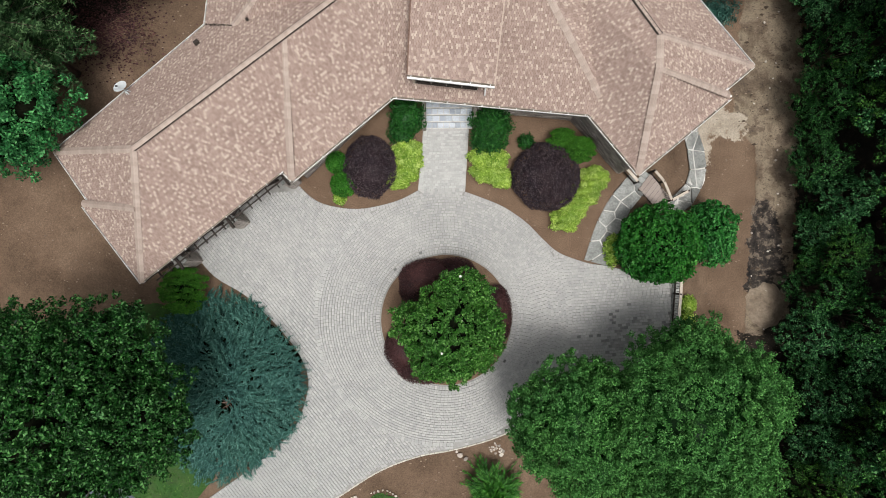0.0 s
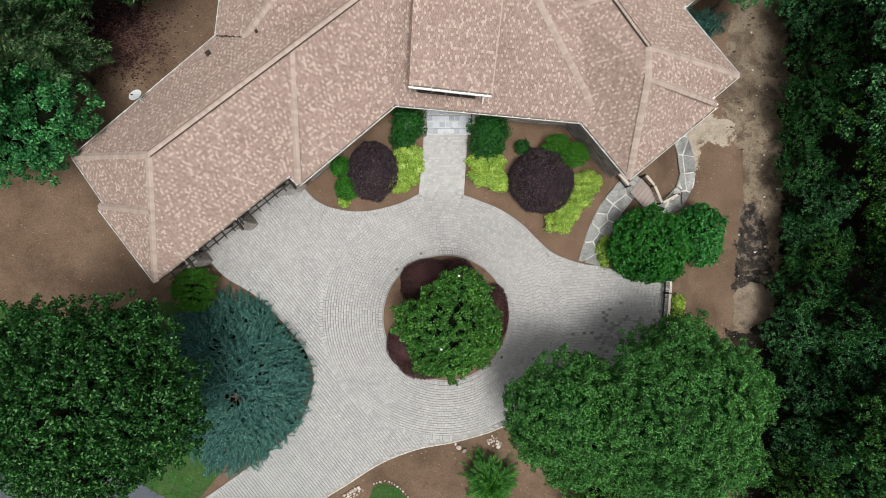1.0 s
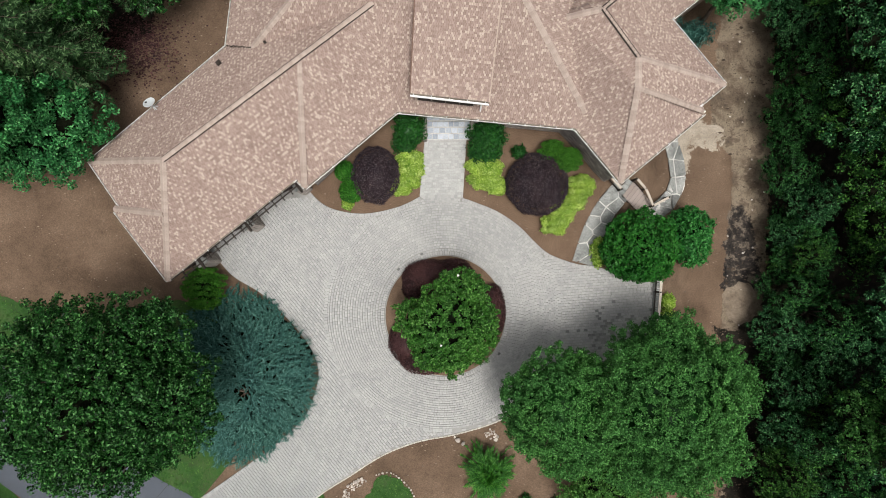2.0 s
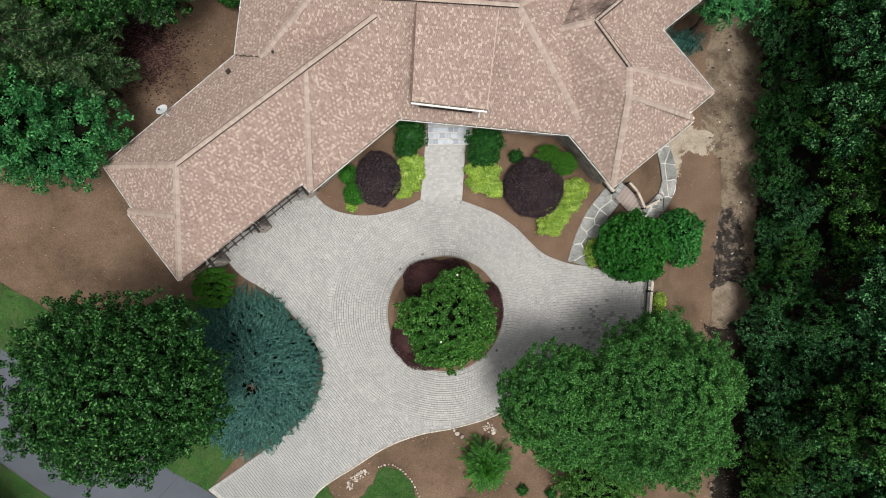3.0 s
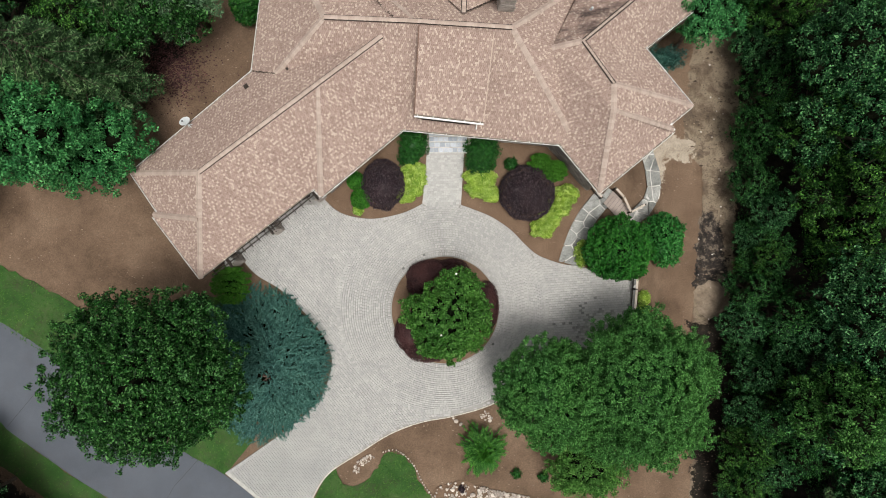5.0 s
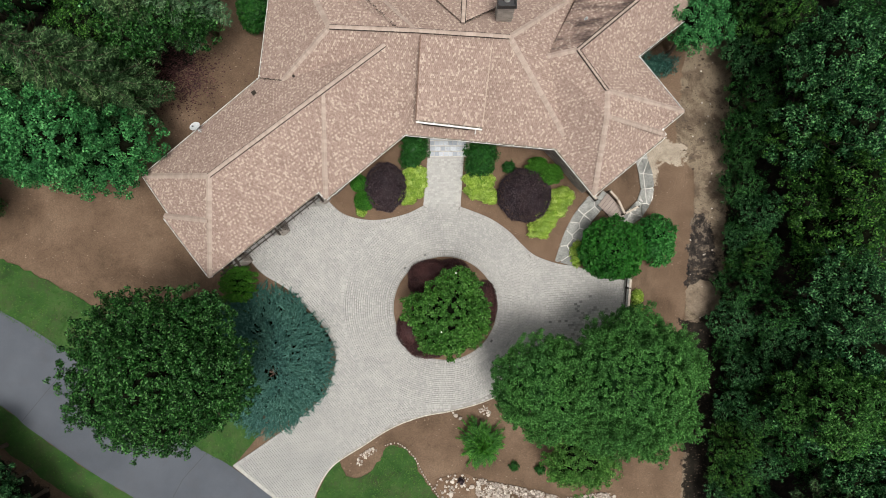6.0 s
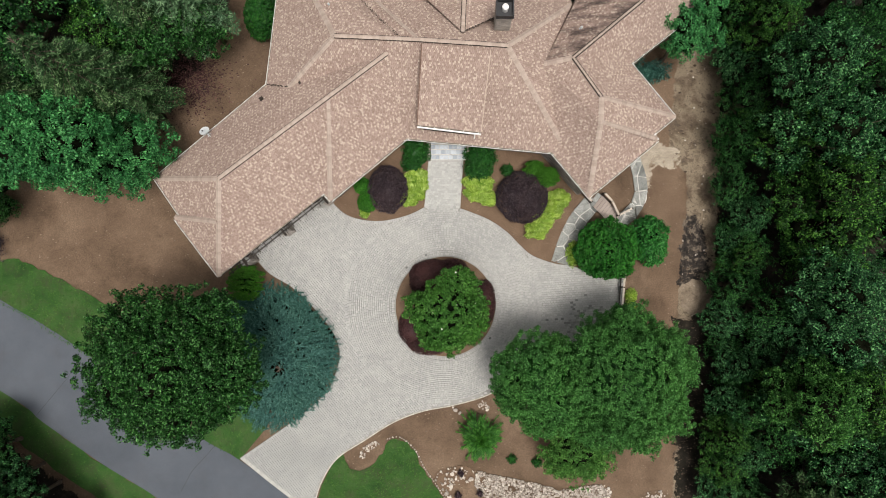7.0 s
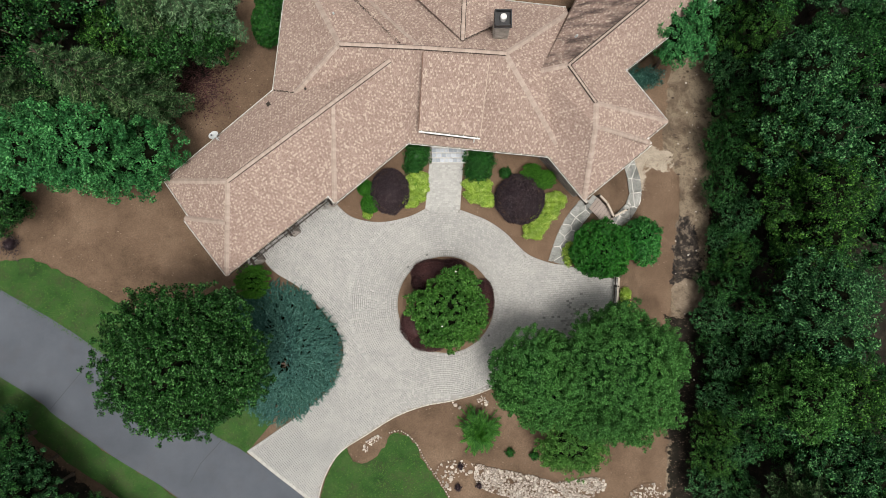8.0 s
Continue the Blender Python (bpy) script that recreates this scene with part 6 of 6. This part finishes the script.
# ---- flagstone paths ----
def flag_path(name, label, line, width, lift, seed, cell=0.95):
    """Irregular flags in pale mortar along a line."""
    rng = np.random.default_rng(seed)
    p = np.array(smooth_line(line, 0.15))
    at = np.concatenate([[0], np.cumsum(np.hypot(*np.diff(p, axis=0).T))])
    L = at[-1]

    def place(u, v, h=0.0):
        x, y = np.interp(u, at, p[:, 0]), np.interp(u, at, p[:, 1])
        a, b = np.clip(u - 0.2, 0, L), np.clip(u + 0.2, 0, L)
        d = np.array([np.interp(b, at, p[:, 0]) - np.interp(a, at, p[:, 0]), np.interp(b, at, p[:, 1]) - np.interp(a, at, p[:, 1])])
        d /= np.linalg.norm(d)
        x, y = x - d[1] * v, y + d[0] * v
        return (x, y, float(level(x, y)) + lift + h)

    edge = [place(u, -width / 2 + 0.05 + 0.04 * math.sin(u * 5))[:2] for u in np.arange(0, L, 0.2)] + [place(u, width / 2 - 0.05 + 0.05 * math.sin(u * 4 + 1))[:2] for u in np.arange(L, 0, -0.2)]
    path = tagged(new(name, sheet(name, edge, lift, M_MORTAR, 0.4)), label, "path", kind="structure")
    seeds = [((i + 0.5 + rng.normal() * 0.27) * cell, -width / 2 + (j + 0.5 + rng.normal() * 0.2) * width / 2 + 0.15 * math.sin(i * 2.1)) for i in range(int(L / cell) + 1) for j in range(2)]
    for k, (u, v) in enumerate(seeds):
        poly = [(max(0, u - 1), -width / 2), (min(L, u + 1), -width / 2), (min(L, u + 1), width / 2), (max(0, u - 1), width / 2)]
        for q, (u2, v2) in enumerate(seeds):
            if q == k or math.hypot(u - u2, v - v2) > 3:
                continue
            mx, my, dx, dy = (u + u2) / 2, (v + v2) / 2, u2 - u, v2 - v
            r = math.hypot(dx, dy)
            out, side = [], [((a - mx) * dx + (b - my) * dy) / r + 0.03 for a, b in poly]
            for i in range(len(poly)):
                w0, w1, s0, s1 = poly[i - 1], poly[i], side[i - 1], side[i]
                if (s0 > 0) != (s1 > 0):
                    f = s0 / (s0 - s1)
                    out.append((w0[0] + f * (w1[0] - w0[0]), w0[1] + f * (w1[1] - w0[1])))
                if s1 <= 0:
                    out.append(w1)
            poly = out
            if len(poly) < 3:
                break
        if len(poly) < 3:
            continue
        n = len(poly)
        cx, cy = np.mean([a for a, _ in poly]), np.mean([b for _, b in poly])
        top = [place(a + (cx - a) * 0.03 + rng.normal() * 0.008, b + (cy - b) * 0.03 + rng.normal() * 0.008, 0.03) for a, b in poly]
        low = [place(a, b, -0.02) for a, b in poly]
        part("flagstone", mesh_of("flagstone", top + low, [tuple(range(n))] + [(i, n + i, n + (i + 1) % n, (i + 1) % n) for i in range(n)], M_FLAG), path)


flag_path("path_1", "grey flagstone path with pale mortar beside the bed", [(8.45, -0.3), (8.75, 0.7), (9.3, 2.1), (10.1, 3.4), (11.0, 4.35)], 1.35, 0.07, 401)
flag_path("path_2", "grey flagstone path with pale mortar on the lower slope", [(14.35, 7.9), (14.65, 7.0), (14.97, 5.7), (14.85, 4.6), (14.25, 3.75), (13.5, 3.1), (12.9, 2.6)], 1.05, 0.08, 402)

# stairs down the slope with a timber rail
stairs = thing("garden_stairs", "weathered timber garden stairs going down beside the house", "stairs")
SA, SD, SW = Vector((10.9, 3.9, 0.1)), Vector((0.79, -0.61, 0)), Vector((0.61, 0.79, 0))
for k in range(8):
    c = SA + SD * (0.12 + 0.27 * k) + SW * 0.5 - Vector((0, 0, 0.16 * k))
    st = part("tread", Solid().beam(c - SW * 0.53, c + SW * 0.53, 0.235, 0.05).made("tread", M_DECK), stairs)
    part("riser", Solid().beam(c - SW * 0.53 + SD * 0.125 - Vector((0, 0, 0.05)), c + SW * 0.53 + SD * 0.125 - Vector((0, 0, 0.05)), 0.03, 0.15).made("riser", M_WOOD), st)
for e in (-0.06, 1.06):
    part("stringer", Solid().beam(SA + SW * e - Vector((0, 0, 0.05)), SA + SW * e + SD * 2.1 - Vector((0, 0, 1.3)), 0.05, 0.28).made("stringer", M_WOOD), stairs)

landing = thing("stair_landing", "grey slate landing at the head of the garden stairs", "landing")
for i in range(3):
    part("slate_tile", Solid().box(Matrix.Translation(SA - SD * 0.2 + SW * (0.17 + 0.34 * i)) @ pose(0, 0, -0.12, 0, 0, 52), 0.32, 0.36, 0.12, bevel=0.01).made("slate_tile", M_FLAG), landing)


def railing(name, label, line, tall, top_mat, spacing=0.13, post_at_ends=True, wide=0.14):
    """Posts, a broad top rail, a bottom rail and thin dark bars; line gives the foot."""
    t = thing(name, label, "railing")
    up = Vector((0, 0, tall))
    pts = [Vector(q) for q in line]
    for q in pts:
        part("post", Solid().box(Matrix.Translation(q - Vector((0, 0, 0.1))), 0.1, 0.1, tall + 0.12, bevel=0.01).made("post", M_WOOD), t)
    for a, b in zip(pts, pts[1:]):
        part("top_rail", Solid().beam(a + up, b + up, wide, 0.045).made("top_rail", top_mat), t, "pale weathered top rail")
        part("bottom_rail", Solid().beam(a + Vector((0, 0, 0.16)), b + Vector((0, 0, 0.16)), 0.06, 0.06).made("bottom_rail", M_WOOD), t)
        n = int((b - a).length / spacing)
        for i in range(1, n):
            q = a.lerp(b, i / n)
            part("baluster", Solid().tube([q + Vector((0, 0, 0.12)), q + up * 0.97], [0.016, 0.016], 5).made("baluster", M_BLACK), t)
    return t


railing("stair_railing", "timber stair railing with dark bars", [(11.5, 4.8, 0.05), (12.2, 4.28, -0.5), (12.9, 3.3, -1.2), (13.95, 3.85, -1.4)], 0.95, M_RAIL)
railing("short_railing", "short railing with dark bars beside the stone wall", [(9.85, 5.05, 0.05), (10.6, 4.2, 0.05)], 0.85, M_RAIL)
railing("drive_railing", "timber railing with dark bars along the drive edge", [(12.95, -0.6, 0.05), (12.85, -2.0, 0.05), (12.68, -3.9, 0.05), (12.55, -5.4, 0.05)], 1.0, M_RAIL)
wall = thing("retaining_wall", "low grey stone retaining wall below the drive railing", "retaining wall")
part("footing", Solid().beam((13.05, -0.2, 0.06), (12.68, -5.6, 0.06), 0.34, 2.0).made("footing", M_STONE), wall)
rng = np.random.default_rng(411)
for k in range(18):
    f = (k + 0.5) / 18
    part("capstone", Solid().box(pose(13.05 - 0.37 * f, -0.2 - 5.4 * f, 0.05, 0, 0, 86 + rng.normal()), 0.28, 0.4, 0.06, bevel=0.012).made("capstone", M_FLAG), wall)
lamp = thing("path_light", "small bronze path light in the mulch", "garden light", (9.05, 4.75, 0.05))
part("stake", Solid().tube([(0, 0, 0), (0, 0, 0.35)], [0.015, 0.015], 6).made("stake", M_BLACK), lamp)
part("shade", Solid().tube([(0, 0, 0.3), (0, 0, 0.38), (0, 0, 0.42)], [0.1, 0.09, 0.02], 12).made("shade", M_RAIL), lamp)


# ---- rocks ----
def rock_mesh(k):
    rng = np.random.default_rng(500 + k)
    bm = bmesh.new()
    bmesh.ops.create_icosphere(bm, subdivisions=1, radius=1.0)
    for v in bm.verts:
        v.co *= 1 + 0.3 * noise.noise(v.co * 1.1 + Vector((k * 3.1, 0, 0))) + rng.normal() * 0.05
        v.co.x *= 1.25
        v.co.z *= 0.62
    me = bpy.data.meshes.new("stone")
    bm.to_mesh(me)
    bm.free()
    me.materials.append(M_ROCKO)
    return me


ROCKS = [rock_mesh(k) for k in range(8)]


def stones_in(name, label, outline, n, lo, hi, seed, floor=M_GRAVEL):
    rng = np.random.default_rng(seed)
    bed = tagged(new(name, sheet(name, outline, 0.004, floor, 0.6, 0.05)), label, "rock bed", kind="structure")
    xs, ys = np.array(outline).T
    tx, ty = rng.uniform(xs.min(), xs.max(), n * 6), rng.uniform(ys.min(), ys.max(), n * 6)
    ok = inside(outline, tx, ty)
    for x, y in list(zip(tx[ok], ty[ok]))[:n]:
        s = rng.uniform(lo, hi) * (1 + 0.6 * (rng.random() < 0.08))
        ob = part("stone", ROCKS[rng.integers(8)], bed)
        ob.matrix_local = pose(x, y, float(level(x, y)) + 0.03 + s * 0.25, rng.normal() * 12, rng.normal() * 12, rng.uniform(0, 360)) @ Matrix.Scale(s, 4)
    return bed


RB = smooth_line([(2.4, -15.6), (3.2, -15.75), (4.6, -16.0), (6.12, -16.25), (8.0, -16.75), (9.11, -16.8), (10.6, -16.55), (12.0, -16.5), (12.2, -17.2), (11.2, -17.9), (9.11, -18.6), (7, -19), (4.84, -18.05), (3.3, -17.6), (2.3, -16.9)], 0.4, True)
stones_in("rock_bed_1", "dry stream bed of pale tumbled river rocks", RB, 300, 0.05, 0.1, 511, M_SOIL)
rng = np.random.default_rng(512)
bx = Solid()
tx, ty = rng.uniform(2, 12.5, 9000), rng.uniform(-19, -15.4, 9000)
ok = inside(RB, tx, ty)
for x, y in list(zip(tx[ok], ty[ok]))[:4400]:
    if noise.noise((x * 0.9, y * 1.6, 4.0)) + 0.3 * noise.noise((x * 3, y * 3, 1.0)) < -0.25:
        continue
    r = rng.uniform(0.025, 0.07)
    a = rng.uniform(0, 6.28)
    ring = [(x + r * 1.2 * math.cos(a + i * 1.047) * rng.uniform(0.8, 1.1), y + r * math.sin(a + i * 1.047) * rng.uniform(0.8, 1.1), 0.02) for i in range(6)]
    bx.add(ring + [(x + (q[0] - x) * 0.6, y + (q[1] - y) * 0.6, 0.04 + r * 0.7) for q in ring], [(i, (i + 1) % 6, 6 + (i + 1) % 6, 6 + i) for i in range(6)] + [(6, 7, 8, 9, 10, 11)])
part("small_stones", bx.made("small_stones", M_ROCK), bpy.data.objects["rock_bed_1"], "", "stuff")
stones_in("rock_bed_2", "scatter of pale rocks round dry shrubs", smooth_line([(-0.74, -15.9), (0.6, -15.3), (1.6, -15.2), (2.2, -15.7), (1.6, -16.6), (0.6, -16.6), (0.4, -17.6), (0.0, -17.4)], 0.3, True), 70, 0.04, 0.11, 513, M_BED)
stones_in("rock_bed_3", "small patch of pale rocks in mulch", smooth_line([(-6.3, -14.6), (-5.9, -13.85), (-5.05, -13.4), (-4.7, -13.55), (-5.4, -14.1), (-5.95, -14.75)], 0.3, True), 60, 0.035, 0.08, 514, M_BED)
stones_in("rock_bed_4", "patch of pale rocks below the woods", smooth_line([(14.0, -17.6), (15.5, -16.9), (16.8, -17.5), (16.3, -18.6), (14.2, -18.6)], 0.3, True), 150, 0.03, 0.08, 515, M_SOIL)
EDGING = smooth_line([(-4.2, -13.25), (-3.3, -13.12), (-2.2, -14.0), (-1.5, -15.3), (-0.45, -16.8), (0.42, -18.2), (1.3, -20)], 0.19)
for k, (x, y) in enumerate(EDGING):
    t = new("edging_stone", ROCKS[k % 8])
    t.matrix_world = pose(x, y, 0.05, 0, 0, k * 77) @ Matrix.Scale(0.045 + 0.03 * ((k * 7) % 5) / 5, 4)
    tagged(t, "pale rounded stone edging the lawn", "stone", "lawn edging stones")
for k, (x, y, s) in enumerate(((0.78, -11.1, 0.15), (1.1, -11.3, 0.12), (0.6, -10.9, 0.08))):
    t = new("boulder", ROCKS[k + 2])
    t.matrix_world = pose(x, y, 0.1, 0, 0, k * 50) @ Matrix.Scale(s, 4)
    tagged(t, "pale rounded boulder at the drive edge", "boulder", "boulders by the drive")
stones_in("rock_bed_5", "small heap of brown rocks under the tree", smooth_line([(2.4, -10.7), (3.0, -10.35), (3.4, -10.8), (2.9, -11.2)], 0.3, True), 30, 0.03, 0.075, 516, M_BED)

# a heap of pale dumped earth on the dug strip
heap, RINGS = Solid(), 14
hv = [(19.15, -2.85, float(level(19.15, -2.85)) + 0.42)]
for i in range(1, RINGS + 1):
    for k in range(40):
        a, q = k * math.tau / 40, i / RINGS
        x, y = 19.15 + 1.25 * q * math.cos(a) * (1 + 0.1 * math.sin(3 * a) + 0.09 * math.sin(5 * a + 1) + 0.05 * math.sin(9 * a)), -2.85 + 1.4 * q * math.sin(a) * (1 + 0.08 * math.cos(2 * a) + 0.08 * math.sin(4 * a + 2) + 0.05 * math.cos(11 * a))
        hv.append((x, y, float(level(x, y)) + 0.27 * (1 - q ** 2) ** 1.1 - 0.04 * q + 0.1 * noise.noise((x * 2.2, y * 2.2, 3)) + 0.03 * noise.noise((x * 7, y * 7, 1))))
heap.add(hv, [(0, 1 + k, 1 + (k + 1) % 40) for k in range(40)] + [(1 + (i - 1) * 40 + k, 1 + i * 40 + k, 1 + i * 40 + (k + 1) % 40, 1 + (i - 1) * 40 + (k + 1) % 40) for i in range(1, RINGS) for k in range(40)])
tagged(new("earth_mound", heap.made("earth_mound", M_PALE_EARTH, True)), "low mound of pale dumped earth beside the woods", "earth mound")

# debris on the dug strip
rng = np.random.default_rng(521)
for k in range(40):
    y = rng.uniform(-12, 16)
    x = 19.4 + rng.normal() * 0.9
    t = new("stone", ROCKS[k % 8])
    t.matrix_world = pose(x, y, float(level(x, y)) + 0.07, 0, 0, k * 50) @ Matrix.Scale(rng.uniform(0.03, 0.08), 4)
    tagged(t, "loose grey stone on the dug clay strip", "stone", "loose stones on the dug strip")
litter = Solid()
tx, ty = rng.uniform(-36, 18, 5000), rng.uniform(-18, 24, 5000)
ok = ~inside(DRIVE, tx, ty) & ~inside(TOP + LOW, tx, ty) & ~inside(LAWN_C, tx, ty) & ~inside(LAWN_A, tx, ty) & ~inside(VERGE, tx, ty) & (tx - ty > -37)
for x, y in zip(tx[ok], ty[ok]):
    r, a = rng.uniform(0.03, 0.08), rng.uniform(0, 6.28)
    z = float(level(x, y)) + 0.035 + 0.04 * rng.random()
    litter.add([(x + r * math.cos(a + q), y + 0.6 * r * math.sin(a + q), z + 0.01 * (q > 2)) for q in (0, 1.6, 3.1, 4.7)], [(0, 1, 2, 3)])
tagged(new("leaf_litter", litter.made("leaf_litter", M_CLAY)), "scattered dry leaves and bark on the soil", "leaf litter", kind="stuff")
chips = Solid()
tx, ty = rng.uniform(17.2, 21.5, 3000), rng.uniform(-19, 24, 3000)
ok = inside(TRENCH, tx, ty) & (np.hypot(tx - 19.2, ty + 2.9) > 1.3)
for x, y in zip(tx[ok], ty[ok]):
    r, a = rng.uniform(0.015, 0.06) * (1 + 1.5 * (rng.random() < 0.06)), rng.uniform(0, 6.28)
    z = float(level(x, y)) + 0.01
    chips.add([(x + r * math.cos(a + q) * 1.2, y + 0.6 * r * math.sin(a + q), z) for q in (0, 1.6, 3.1, 4.7)] + [(x, y, z + 0.35 * r)], [(0, 1, 4), (1, 2, 4), (2, 3, 4), (3, 0, 4)])
tagged(new("clods", chips.made("clods", M_CLOD)), "dark clods and wood chips on the dug strip", "clods", kind="stuff")
drift = Solid()
tx, ty = rng.normal(-19.6, 1.5, 2600), rng.normal(13.2, 1.2, 2600)
for x, y in zip(tx, ty):
    r, a = rng.uniform(0.04, 0.09), rng.uniform(0, 6.28)
    z = float(level(x, y)) + 0.03 + 0.06 * rng.random()
    drift.add([(x + r * math.cos(a + q), y + 0.7 * r * math.sin(a + q), z + 0.03 * (q > 2) * rng.random()) for q in (0, 1.6, 3.1, 4.7)], [(0, 1, 2, 3)])
tagged(new("leaf_drift", drift.made("leaf_drift", L_MAROON)), "drift of dark red fallen leaves under the trees", "leaf litter", kind="stuff")
